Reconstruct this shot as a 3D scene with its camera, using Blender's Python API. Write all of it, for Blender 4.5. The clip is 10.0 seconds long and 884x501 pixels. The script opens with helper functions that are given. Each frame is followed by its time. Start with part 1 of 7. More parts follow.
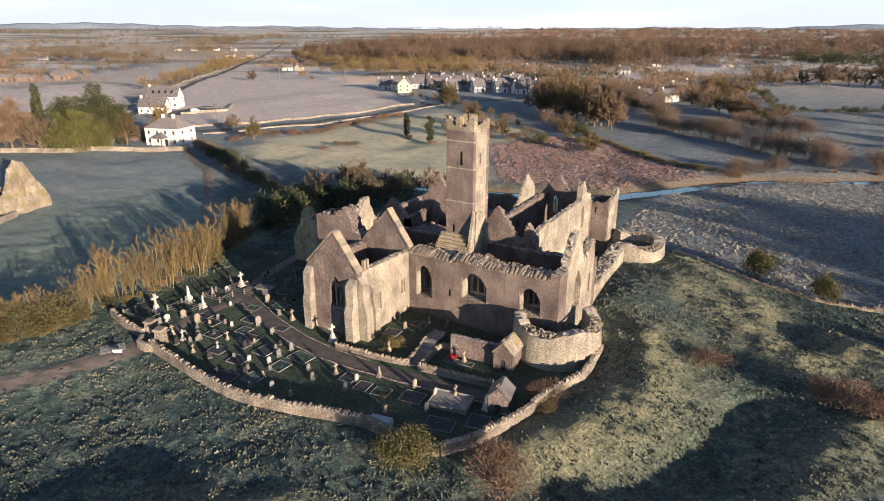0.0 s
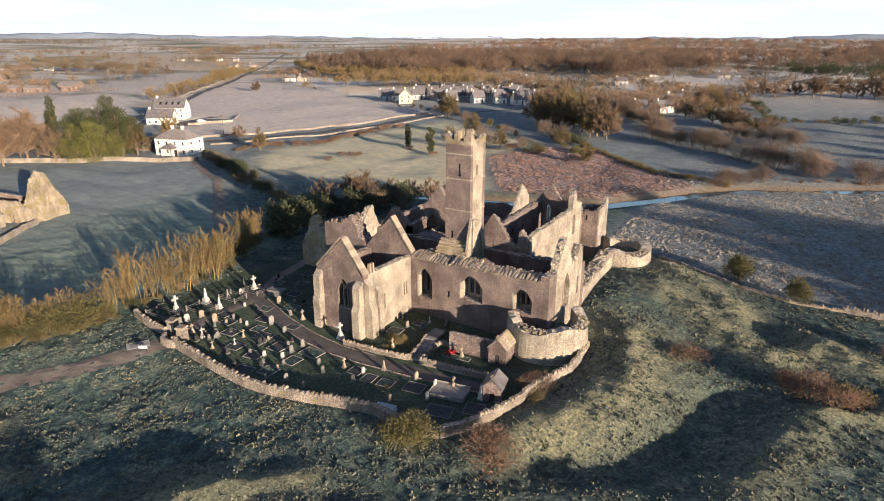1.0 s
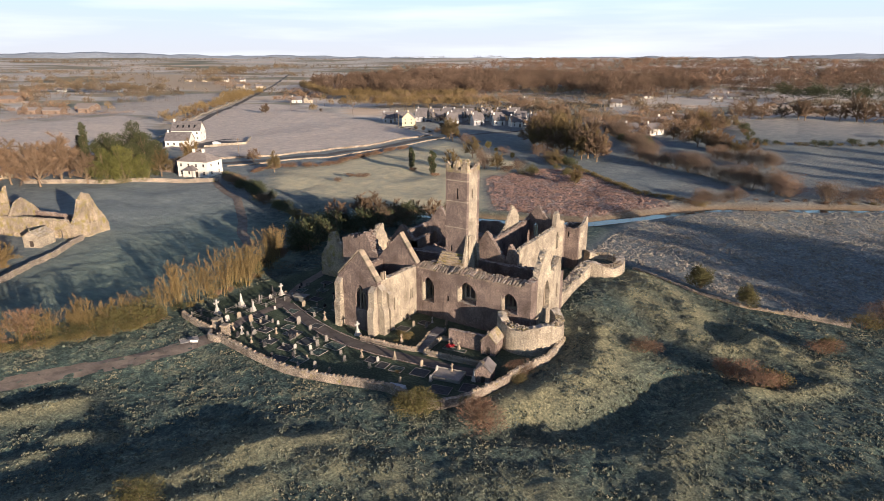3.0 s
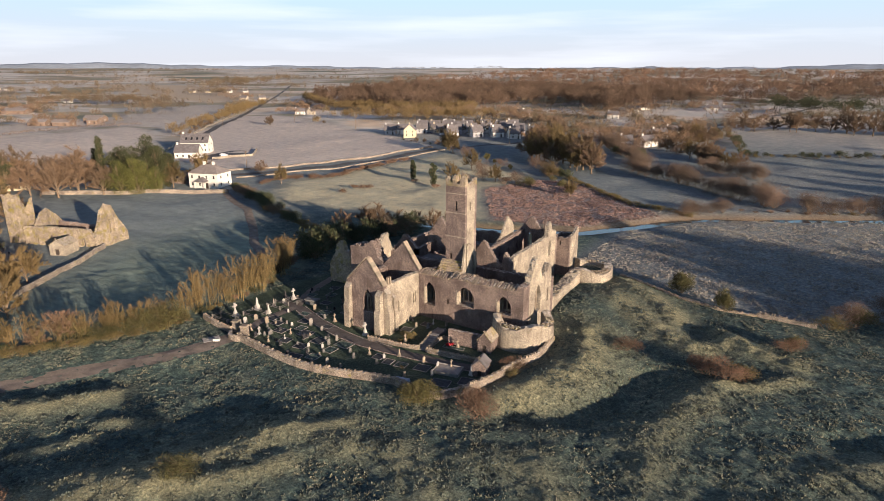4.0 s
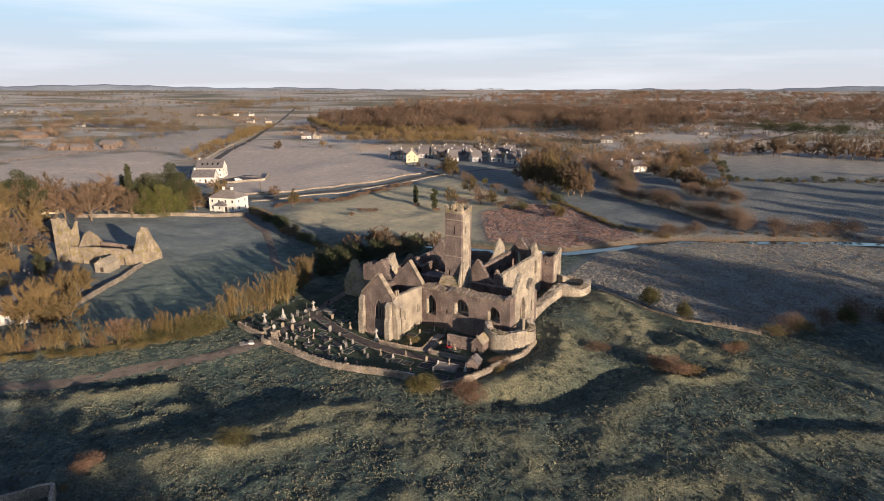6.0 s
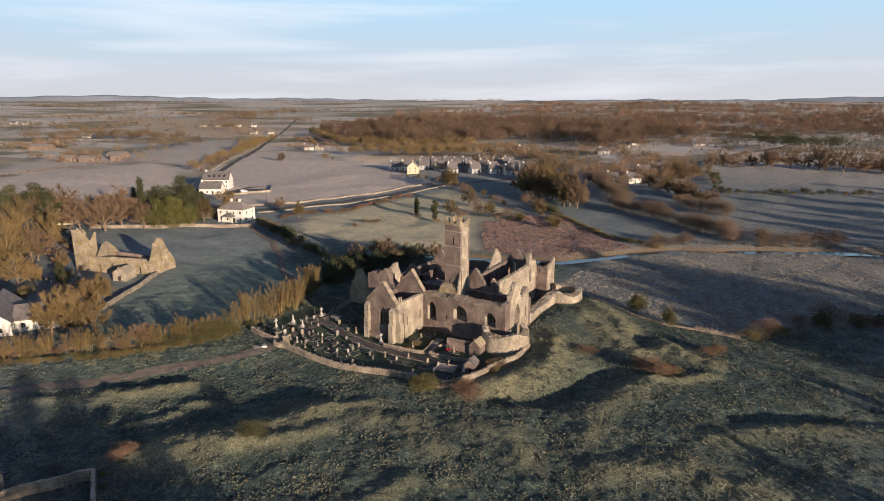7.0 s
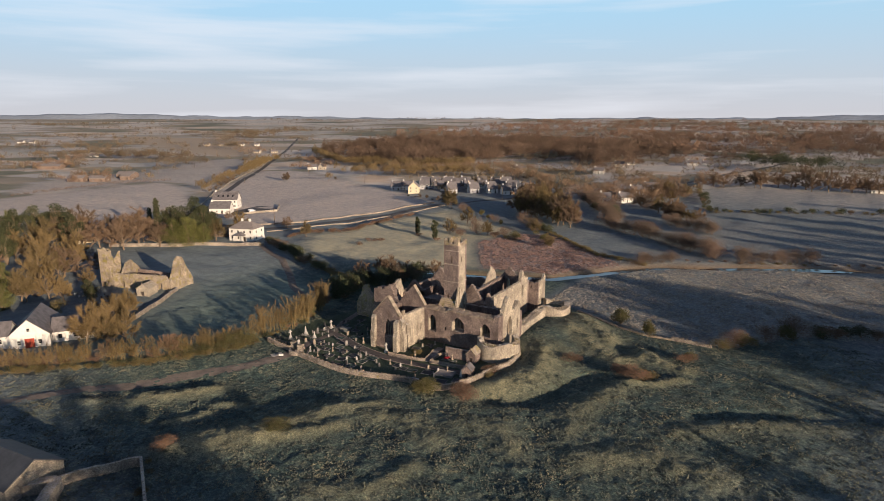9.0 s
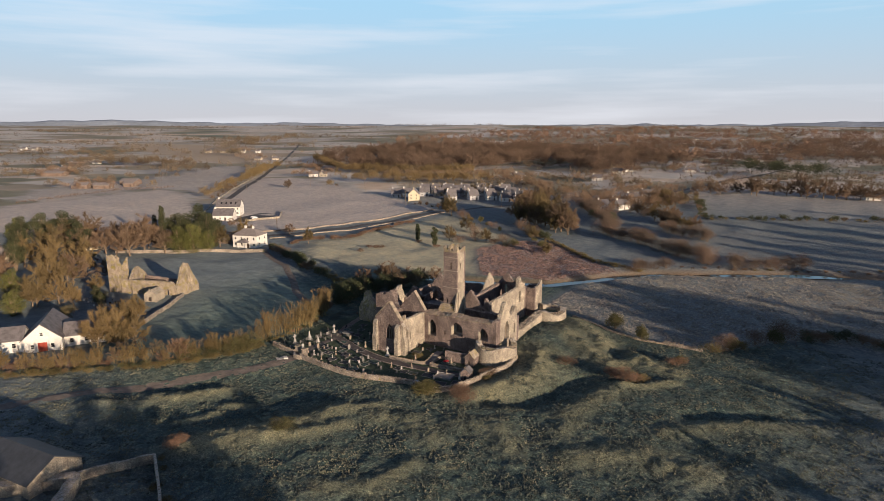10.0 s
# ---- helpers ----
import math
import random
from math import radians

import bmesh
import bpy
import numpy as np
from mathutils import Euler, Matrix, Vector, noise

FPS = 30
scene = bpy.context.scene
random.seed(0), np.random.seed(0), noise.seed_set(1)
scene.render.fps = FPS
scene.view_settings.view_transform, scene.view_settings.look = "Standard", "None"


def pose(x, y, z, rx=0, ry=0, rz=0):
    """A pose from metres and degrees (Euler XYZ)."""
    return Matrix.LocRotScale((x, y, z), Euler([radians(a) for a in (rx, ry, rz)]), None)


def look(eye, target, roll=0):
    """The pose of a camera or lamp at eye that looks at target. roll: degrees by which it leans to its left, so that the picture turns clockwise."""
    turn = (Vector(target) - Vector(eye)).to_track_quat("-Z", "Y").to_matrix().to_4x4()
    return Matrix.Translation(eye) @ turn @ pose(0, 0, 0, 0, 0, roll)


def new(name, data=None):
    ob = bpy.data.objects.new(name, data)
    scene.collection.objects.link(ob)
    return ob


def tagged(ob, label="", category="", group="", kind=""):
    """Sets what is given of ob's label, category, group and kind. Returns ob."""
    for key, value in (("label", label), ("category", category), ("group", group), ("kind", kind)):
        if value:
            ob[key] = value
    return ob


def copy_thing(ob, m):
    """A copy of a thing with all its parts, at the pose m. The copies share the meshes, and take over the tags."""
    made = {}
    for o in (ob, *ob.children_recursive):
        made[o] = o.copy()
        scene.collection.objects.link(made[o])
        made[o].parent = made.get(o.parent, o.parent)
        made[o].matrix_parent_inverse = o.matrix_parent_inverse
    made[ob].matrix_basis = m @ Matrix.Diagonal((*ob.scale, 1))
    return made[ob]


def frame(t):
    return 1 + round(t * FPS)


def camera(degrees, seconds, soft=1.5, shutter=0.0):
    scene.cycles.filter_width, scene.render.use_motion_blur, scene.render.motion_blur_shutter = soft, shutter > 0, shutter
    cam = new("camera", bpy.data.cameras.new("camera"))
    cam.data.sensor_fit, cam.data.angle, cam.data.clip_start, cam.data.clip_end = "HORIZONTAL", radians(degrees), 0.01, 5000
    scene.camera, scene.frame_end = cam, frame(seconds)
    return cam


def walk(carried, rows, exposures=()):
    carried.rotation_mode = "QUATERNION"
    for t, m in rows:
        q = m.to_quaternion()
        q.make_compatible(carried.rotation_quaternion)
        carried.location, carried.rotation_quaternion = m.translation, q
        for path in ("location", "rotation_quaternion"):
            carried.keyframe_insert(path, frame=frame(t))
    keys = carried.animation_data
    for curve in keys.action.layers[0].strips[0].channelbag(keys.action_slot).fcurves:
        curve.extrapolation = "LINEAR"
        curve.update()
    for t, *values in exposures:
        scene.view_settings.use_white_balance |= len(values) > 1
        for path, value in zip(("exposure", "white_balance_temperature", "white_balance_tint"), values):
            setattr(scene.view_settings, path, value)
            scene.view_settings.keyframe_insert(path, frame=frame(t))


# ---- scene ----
cam = camera(71.99, 10.0, soft=0.65)
walk(cam, [
    (0.0, pose(40.343, -69.972, 36.512, 70.168, 0, 32.947)),
    (0.5, pose(42.086, -72.430, 37.236, 70.597, 0, 32.991)),
    (1.0, pose(43.897, -75.198, 38.196, 70.971, 0, 32.994)),
    (1.5, pose(45.878, -78.197, 39.230, 71.363, 0, 33.037)),
    (2.0, pose(47.978, -81.366, 40.311, 71.739, 0, 33.069)),
    (2.5, pose(50.215, -84.762, 41.412, 72.140, 0, 33.097)),
    (4.0, pose(57.526, -95.936, 45.105, 73.404, 0, 33.162)),
    (4.5, pose(60.158, -99.884, 46.345, 73.870, 0, 33.179)),
    (5.0, pose(62.846, -103.919, 47.719, 74.320, 0, 33.209)),
    (5.5, pose(65.557, -107.868, 49.075, 74.783, 0, 33.241)),
    (7.0, pose(73.308, -119.499, 52.813, 76.136, 0, 33.278)),
    (7.5, pose(75.626, -122.961, 53.934, 76.583, 0, 33.286)),
    (8.0, pose(77.744, -126.093, 54.954, 76.987, 0, 33.282)),
    (8.5, pose(79.604, -128.882, 55.819, 77.358, 0, 33.278)),
    (9.0, pose(81.236, -131.415, 56.555, 77.708, 0, 33.260)),
    (9.5, pose(82.795, -133.672, 57.233, 78.006, 0, 33.266)),
    (10.0, pose(84.231, -135.741, 57.938, 78.274, 0, 33.261)),
], exposures=[(0.0, 1.34, 6100, 11), (0.6, 1.44, 6150, 11), (2.5, 1.28, 6200, 12), (5.0, 1.03, 6350, 13), (7.5, 0.81, 6400, 13), (10.0, 0.70, 6400, 13)])

# ---- light ----
SUN_AZ = radians(-20)      # the sun stands low in the east-south-east of the church's own axes
SUN_EL = radians(8.8)
world = bpy.data.worlds.new("sky")
scene.world = world
world.use_nodes = True
wn, wl = world.node_tree.nodes, world.node_tree.links
sky = wn.new("ShaderNodeTexSky")
sky.sky_type = 'NISHITA'
sky.sun_disc = False
sky.sun_elevation = SUN_EL
sky.sun_rotation = radians(90) - SUN_AZ
sky.altitude, sky.air_density, sky.dust_density, sky.ozone_density = 50, 1.0, 1.2, 1.5
tint = wn.new("ShaderNodeMix")
tint.data_type, tint.blend_type = 'RGBA', 'MULTIPLY'
tint.inputs[0].default_value = 1.0
tint.inputs[7].default_value = (0.125, 0.25, 0.66, 1)
wl.new(sky.outputs[0], tint.inputs[6])
tc, sp = wn.new("ShaderNodeTexCoord"), wn.new("ShaderNodeSeparateXYZ")
wl.new(tc.outputs["Generated"], sp.inputs[0])
hz = wn.new("ShaderNodeMapRange")          # pale winter haze towards the horizon
hz.interpolation_type = 'SMOOTHSTEP'
for k, v in ((1, -0.03), (2, 0.2), (3, 1.0), (4, 0.0)):
    hz.inputs[k].default_value = v
wl.new(sp.outputs[2], hz.inputs[0])
haze = wn.new("ShaderNodeMix")
haze.data_type = 'RGBA'
haze.inputs[7].default_value = (6.9, 6.8, 7.0, 1)
wl.new(hz.outputs[0], haze.inputs[0])
clear = wn.new("ShaderNodeMix")            # the clear blue of the northern sky, washed by thin high cloud
clear.data_type = 'RGBA'
cf = wn.new("ShaderNodeMapRange")
for k, v in ((1, 0.2), (2, 0.5), (3, 0.7), (4, 0.0)):
    cf.inputs[k].default_value = v
wl.new(sp.outputs[2], cf.inputs[0])
wl.new(cf.outputs[0], clear.inputs[0])
clear.inputs[7].default_value = (6.4, 10.6, 13.0, 1)
wl.new(tint.outputs[2], clear.inputs[6])
wl.new(clear.outputs[2], haze.inputs[6])
cm, cn, cr, cl = wn.new("ShaderNodeMapping"), wn.new("ShaderNodeTexNoise"), wn.new("ShaderNodeMapRange"), wn.new("ShaderNodeMix")
cm.inputs["Scale"].default_value = (1.2, 1.2, 16.0)
cn.inputs["Scale"].default_value, cn.inputs["Detail"].default_value = 2.2, 7
for k, v in ((1, 0.47), (2, 0.72), (3, 0.0), (4, 0.5)):
    cr.inputs[k].default_value = v
cl.data_type = 'RGBA'
cl.inputs[7].default_value = (9.4, 9.7, 10.1, 1)
wl.new(tc.outputs["Generated"], cm.inputs[0])
wl.new(cm.outputs[0], cn.inputs["Vector"])
wl.new(cn.outputs[0], cr.inputs[0])
wl.new(cr.outputs[0], cl.inputs[0])
wl.new(haze.outputs[2], cl.inputs[6])
wl.new(cl.outputs[2], wn["Background"].inputs["Color"])
wn["Background"].inputs["Strength"].default_value = 0.055
sun = new("sun", bpy.data.lights.new("sun", 'SUN'))
sun.data.energy, sun.data.angle, sun.data.color = 5.0, radians(0.6), (1.0, 0.775, 0.54)
sd = Vector((math.cos(SUN_EL) * math.cos(SUN_AZ), math.cos(SUN_EL) * math.sin(SUN_AZ), math.sin(SUN_EL)))
sun.matrix_world = look(sd * 300, (0, 0, 0))

# ---- materials ----


def material(name, rough=0.9, metal=0.0):
    m = bpy.data.materials.new(name)
    m.use_nodes = True
    b = m.node_tree.nodes["Principled BSDF"]
    b.inputs["Roughness"].default_value, b.inputs["Metallic"].default_value = rough, metal
    b.inputs["Specular IOR Level"].default_value = 0.25
    return m, m.node_tree.nodes, m.node_tree.links, b


def tex_noise(n, l, scale, detail=4.0, stretch=(1, 1, 1), rough=0.55):
    geo, mp, t = n.new("ShaderNodeNewGeometry"), n.new("ShaderNodeMapping"), n.new("ShaderNodeTexNoise")
    mp.inputs["Scale"].default_value = stretch
    t.inputs["Scale"].default_value, t.inputs["Detail"].default_value, t.inputs["Roughness"].default_value = scale, detail, rough
    l.new(geo.outputs["Position"], mp.inputs["Vector"])
    l.new(mp.outputs["Vector"], t.inputs["Vector"])
    return t


def ramp(n, l, src, stops):
    r = n.new("ShaderNodeValToRGB")
    e = r.color_ramp.elements
    while len(e) < len(stops):
        e.new(0.5)
    for el, (p, c) in zip(e, stops):
        el.position, el.color = p, (*c, 1)
    l.new(src, r.inputs[0])
    return r.outputs[0]


def mixc(n, l, fac, a, b, mode='MIX'):
    m = n.new("ShaderNodeMix")
    m.data_type, m.blend_type = 'RGBA', mode
    for sock, v in ((m.inputs[0], fac), (m.inputs[6], a), (m.inputs[7], b)):
        if isinstance(v, (int, float)):
            sock.default_value = v
        elif isinstance(v, tuple):
            sock.default_value = (*v, 1)
        else:
            l.new(v, sock)
    return m.outputs[2]


def bump(n, l, b, height, strength, dist):
    bp = n.new("ShaderNodeBump")
    bp.inputs["Strength"].default_value, bp.inputs["Distance"].default_value = strength, dist
    l.new(height, bp.inputs["Height"])
    l.new(bp.outputs["Normal"], b.inputs["Normal"])


def stone_material(name, dark, mid, light, cell=2.6, moss=0.0, stretch=2.2):
    """Rubble masonry: courses of uneven stones, stains, lichen."""
    m, n, l, b = material(name, 0.93)
    geo, mp, v = n.new("ShaderNodeNewGeometry"), n.new("ShaderNodeMapping"), n.new("ShaderNodeTexVoronoi")
    mp.inputs["Scale"].default_value = (cell, cell, cell * stretch)
    wob = tex_noise(n, l, 1.7, 2)
    va = n.new("ShaderNodeVectorMath")
    va.operation = 'MULTIPLY_ADD'
    va.inputs[1].default_value = (0.25, 0.25, 0.25)
    l.new(wob.outputs["Color"], va.inputs[0])
    l.new(geo.outputs["Position"], va.inputs[2])
    l.new(va.outputs[0], mp.inputs["Vector"])
    l.new(mp.outputs["Vector"], v.inputs["Vector"])
    sep = n.new("ShaderNodeSeparateColor")
    l.new(v.outputs["Color"], sep.inputs[0])
    base = ramp(n, l, sep.outputs[0], [(0.08, dark), (0.45, mid), (0.92, light)])
    e = n.new("ShaderNodeTexVoronoi")
    e.feature = 'DISTANCE_TO_EDGE'
    l.new(mp.outputs["Vector"], e.inputs["Vector"])
    joint = ramp(n, l, e.outputs["Distance"], [(0.0, (0, 0, 0)), (0.10, (1, 1, 1))])
    big = tex_noise(n, l, 0.35, 5)
    stain = ramp(n, l, big.outputs[0], [(0.35, (0.66, 0.63, 0.62)), (0.5, (1.0, 0.98, 0.96)), (0.66, (1.4, 1.36, 1.28))])
    c = mixc(n, l, 1.0, base, stain, 'MULTIPLY')
    streak = tex_noise(n, l, 1.1, 4, (2.2, 2.2, 0.25))
    sfac = ramp(n, l, streak.outputs[0], [(0.5, (1, 1, 1)), (0.72, (0.62, 0.6, 0.58))])
    c = mixc(n, l, 0.8, c, sfac, 'MULTIPLY')
    mot = tex_noise(n, l, 3.6, 6, (1, 1, 1.9), 0.85)
    mfac = ramp(n, l, mot.outputs[0], [(0.36, (0.48, 0.46, 0.46)), (0.5, (0.98, 0.98, 0.98)), (0.64, (1.5, 1.47, 1.42))])
    c = mixc(n, l, 1.0, c, mfac, 'MULTIPLY')
    c = mixc(n, l, joint, tuple(x * 0.7 for x in dark), c)
    if moss:
        mo = tex_noise(n, l, 0.8, 6)
        mf = ramp(n, l, mo.outputs[0], [(0.62 - 0.2 * moss, (0, 0, 0)), (0.74, (1, 1, 1))])
        c = mixc(n, l, mf, c, (0.20, 0.17, 0.035))
    up = n.new("ShaderNodeSeparateXYZ")
    l.new(geo.outputs["Normal"], up.inputs[0])
    rime_n = tex_noise(n, l, 2.4, 5)
    rime = n.new("ShaderNodeMath")
    rime.operation = 'MULTIPLY'
    l.new(ramp(n, l, up.outputs[2], [(0.55, (0, 0, 0)), (0.85, (1, 1, 1))]), rime.inputs[0])
    l.new(ramp(n, l, rime_n.outputs[0], [(0.42, (0, 0, 0)), (0.6, (0.8, 0.8, 0.8))]), rime.inputs[1])
    c = mixc(n, l, rime.outputs[0], c, (0.40, 0.38, 0.36))
    l.new(c, b.inputs["Base Color"])
    fine = tex_noise(n, l, 9, 4)
    h = mixc(n, l, 0.35, joint, fine.outputs[0])
    bump(n, l, b, h, 0.6, 0.05)
    return m


def plain(name, col, rough=0.8, var=0.25, scale=1.5, metal=0.0, bumpd=0.0, isl=False):
    m, n, l, b = material(name, rough, metal)
    t = tex_noise(n, l, scale, 5)
    c = ramp(n, l, t.outputs[0], [(0.3, tuple(x * (1 - var) for x in col)), (0.7, tuple(min(1, x * (1 + var)) for x in col))])
    t2 = tex_noise(n, l, scale * 9, 3)
    c2 = ramp(n, l, t2.outputs[0], [(0.3, (0.85, 0.85, 0.85)), (0.7, (1.12, 1.12, 1.12))])
    c = mixc(n, l, 1.0, c, c2, 'MULTIPLY')
    if isl:
        oi = n.new("ShaderNodeObjectInfo")
        g = ramp(n, l, oi.outputs["Random"], [(0.0, (0.72, 0.74, 0.72)), (1.0, (1.3, 1.22, 1.15))])
        c = mixc(n, l, 1.0, c, g, 'MULTIPLY')
        ge = n.new("ShaderNodeNewGeometry")
        g = ramp(n, l, ge.outputs["Random Per Island"], [(0.0, (0.74, 0.75, 0.75)), (1.0, (1.24, 1.22, 1.2))])
        c = mixc(n, l, 1.0, c, g, 'MULTIPLY')
    l.new(c, b.inputs["Base Color"])
    if bumpd:
        bump(n, l, b, t2.outputs[0], 0.6, bumpd)
    return m


STONE = stone_material("rubble_stone", (0.098, 0.077, 0.074), (0.172, 0.138, 0.131), (0.272, 0.224, 0.210), 2.6)
# Paler copy of rubble_stone; sunlight on east-facing church walls is put into it.
STONE_PALE_LIT = stone_material("pale_sunlit_limestone", (0.20, 0.178, 0.148), (0.32, 0.288, 0.24), (0.45, 0.41, 0.35), 2.6)
STONE_MOSS = stone_material("mossy_stone", (0.15, 0.125, 0.10), (0.28, 0.238, 0.19), (0.45, 0.39, 0.32), 2.4, 0.65)
STONE_DRY = stone_material("drystone", (0.140, 0.120, 0.103), (0.255, 0.222, 0.192), (0.40, 0.358, 0.315), 3.8, 0.15, 1.6)
CUT = plain("cut_limestone", (0.257, 0.222, 0.183), 0.85, 0.3, 1.3, bumpd=0.02, isl=True)
FROSTSLAB = plain("frosted_slab", (0.211, 0.211, 0.218), 0.9, 0.3, 0.9, bumpd=0.03, isl=True)
ASPHALT = plain("asphalt", (0.075, 0.072, 0.074), 0.85, 0.3, 0.6)
PATH = plain("path_tarmac", (0.105, 0.092, 0.086), 0.9, 0.3, 0.8)
GRAVEL = plain("gravel_track", (0.156, 0.133, 0.117), 0.95, 0.3, 0.5)
WHITE = plain("white_render", (0.577, 0.562, 0.530), 0.8, 0.08, 0.4)
CREAM = plain("cream_render", (0.55, 0.485, 0.345), 0.8, 0.06, 0.4)
SLATE = plain("slate_roof", (0.13, 0.12, 0.125), 0.6, 0.3, 0.8)
SLATE_PALE = plain("frosted_slate", (0.211, 0.187, 0.179), 0.65, 0.2, 0.8)
MARBLE = plain("white_marble", (0.36, 0.35, 0.335), 0.45, 0.12, 3)
GRANITE = plain("grey_granite", (0.15, 0.15, 0.152), 0.6, 0.3, 4, isl=True)
DARKGRAN = plain("black_granite", (0.035, 0.035, 0.04), 0.25, 0.3, 4)
TWIG = plain("bare_twigs", (0.145, 0.104, 0.074), 0.9, 0.3, 0.3, isl=True)
TWIG_GOLD = plain("golden_twigs", (0.138, 0.104, 0.052), 0.9, 0.3, 0.3, isl=True)
TWIG_RED = plain("russet_twigs", (0.150, 0.098, 0.072), 0.9, 0.3, 0.3, isl=True)
TWIG_FAR = plain("far_twigs", (0.125, 0.098, 0.068), 0.95, 0.45, 0.03, isl=True)
STEM_GOLD = plain("golden_bark", (0.22, 0.175, 0.085), 0.9, 0.3, 1.0, isl=True)
BARK = plain("bark", (0.16, 0.12, 0.085), 0.95, 0.3, 2, bumpd=0.02)
EVERGREEN = plain("evergreen", (0.088, 0.094, 0.030), 0.8, 0.4, 0.5, isl=True)
HAW = plain("hawthorn", (0.075, 0.072, 0.03), 0.85, 0.4, 0.5, isl=True)
IVY = plain("ivy", (0.045, 0.055, 0.028), 0.75, 0.4, 0.5, isl=True)
CONIFER = plain("conifer_needles", (0.042, 0.049, 0.023), 0.8, 0.4, 0.5, isl=True)
BRAMBLE = plain("bramble", (0.125, 0.105, 0.047), 0.85, 0.4, 0.5, isl=True)
GLASS = plain("dark_pane", (0.02, 0.022, 0.026), 0.08, 0.2, 1)
GLASS.node_tree.nodes["Principled BSDF"].inputs["Specular IOR Level"].default_value = 0.6
RED = plain("red_paint", (0.30, 0.05, 0.03), 0.5, 0.1, 1)
DARKWOOD = plain("dark_timber", (0.05, 0.04, 0.035), 0.7, 0.2, 1)

# ---- mesh helpers ----


def part(name, bm, mat, parent=None, label="", smooth=False):
    me = bpy.data.meshes.new(name)
    bm.to_mesh(me)
    bm.free()
    return finish(name, me, mat, parent, label, smooth)


def finish(name, me, mat, parent, label="", smooth=False):
    for mm in (mat if isinstance(mat, (list, tuple)) else [mat]):
        me.materials.append(mm)
    if smooth:
        me.polygons.foreach_set("use_smooth", [True] * len(me.polygons))
    ob = new(name, me)
    if parent is not None:
        ob.parent = parent
    if label:
        ob["label"] = label
    return ob


def raw(name, verts, faces, mat, parent=None, label="", smooth=False):
    me = bpy.data.meshes.new(name)
    me.from_pydata(np.asarray(verts).tolist() if isinstance(verts, np.ndarray) else verts, [], np.asarray(faces).tolist() if isinstance(faces, np.ndarray) else faces)
    me.update()
    return finish(name, me, mat, parent, label, smooth)


def thing(name, label, category, group="", kind="", at=None):
    e = new(name)
    e.empty_display_size = 0.2
    if at is not None:
        e.matrix_basis = at
    return tagged(e, label, category, group, kind)


def box(bm, x0, x1, y0, y1, z0, z1, m=None, taper=0.0):
    vs = []
    for z, k in ((z0, 0.0), (z1, taper)):
        for x, y in ((x0 + k, y0 + k), (x1 - k, y0 + k), (x1 - k, y1 - k), (x0 + k, y1 - k)):
            p = Vector((x, y, z))
            vs.append(bm.verts.new(m @ p if m else p))
    for f in ((3, 2, 1, 0), (4, 5, 6, 7), (0, 1, 5, 4), (1, 2, 6, 5), (2, 3, 7, 6), (3, 0, 4, 7)):
        bm.faces.new([vs[i] for i in f])
    return vs


def prism(bm, poly, z0, z1, m=None):
    """A polygon of (x, y), counter-clockwise, raised from z0 to z1."""
    a = [bm.verts.new(m @ Vector((x, y, z0)) if m else Vector((x, y, z0))) for x, y in poly]
    b = [bm.verts.new(m @ Vector((x, y, z1)) if m else Vector((x, y, z1))) for x, y in poly]
    bm.faces.new(a[::-1])
    bm.faces.new(b)
    k = len(poly)
    for i in range(k):
        j = (i + 1) % k
        bm.faces.new((a[i], a[j], b[j], b[i]))


def seg_dist(X, Y, pts):
    """Distance of points to a polyline."""
    d = np.full(np.shape(X), 1e9)
    for (ax, ay), (bx, by) in zip(pts[:-1], pts[1:]):
        dx, dy = bx - ax, by - ay
        k = np.clip(((X - ax) * dx + (Y - ay) * dy) / (dx * dx + dy * dy + 1e-9), 0, 1)
        d = np.minimum(d, np.hypot(X - ax - k * dx, Y - ay - k * dy))
    return d


def inside(X, Y, poly):
    r = np.zeros(np.shape(X), bool)
    k = len(poly)
    for i in range(k):
        (ax, ay), (bx, by) = poly[i], poly[(i + 1) % k]
        c = ((ay > Y) != (by > Y)) & (X < (bx - ax) * (Y - ay) / (by - ay + 1e-12) + ax)
        r ^= c
    return r


def sstep(x, a, b):
    k = np.clip((x - a) / (b - a), 0, 1)
    return k * k * (3 - 2 * k)


def along(pts, step, start=0.0):
    """Points at even steps along a polyline, with the heading."""
    out, left = [], start
    for (ax, ay), (bx, by) in zip(pts[:-1], pts[1:]):
        ln = math.hypot(bx - ax, by - ay)
        while left < ln:
            k = left / ln
            out.append((ax + (bx - ax) * k, ay + (by - ay) * k, math.atan2(by - ay, bx - ax)))
            left += step
        left -= ln
    return out

# ---- plan lines ----
YARD_WALL_W = [(-38.1, -31.4), (-33.0, -32.4), (-28.6, -32.8)]
YARD_WALL_S = [(-25.3, -33.9), (-22.3, -34.3), (-15.1, -35.2), (-9.4, -35.6), (-5.4, -35.2), (-1.0, -34.0), (3.7, -32.5), (6.9, -31.7), (10.5, -32.0), (13.2, -32.3), (15.1, -31.4)]
YARD_WALL_E = [(15.1, -31.4), (16.7, -29.1), (18.3, -25.3), (19.4, -21.3), (19.5, -18.7), (20.5, -15.4), (21.6, -12.6), (21.6, -9.4), (21.2, -5.6)]
YARD_PATH = [(-33.2, -16.7), (-26.7, -17.9), (-18.7, -20.9), (-11.8, -22.6), (-6.2, -23.2), (-1.1, -23.0), (4.9, -22.3), (10.3, -21.6), (15.2, -20.7)]
YARD_PATH_N = [(-26.9, -32.6), (-28.5, -26.0), (-28.0, -18.0), (-32.0, -10.0), (-34.5, 1.0)]
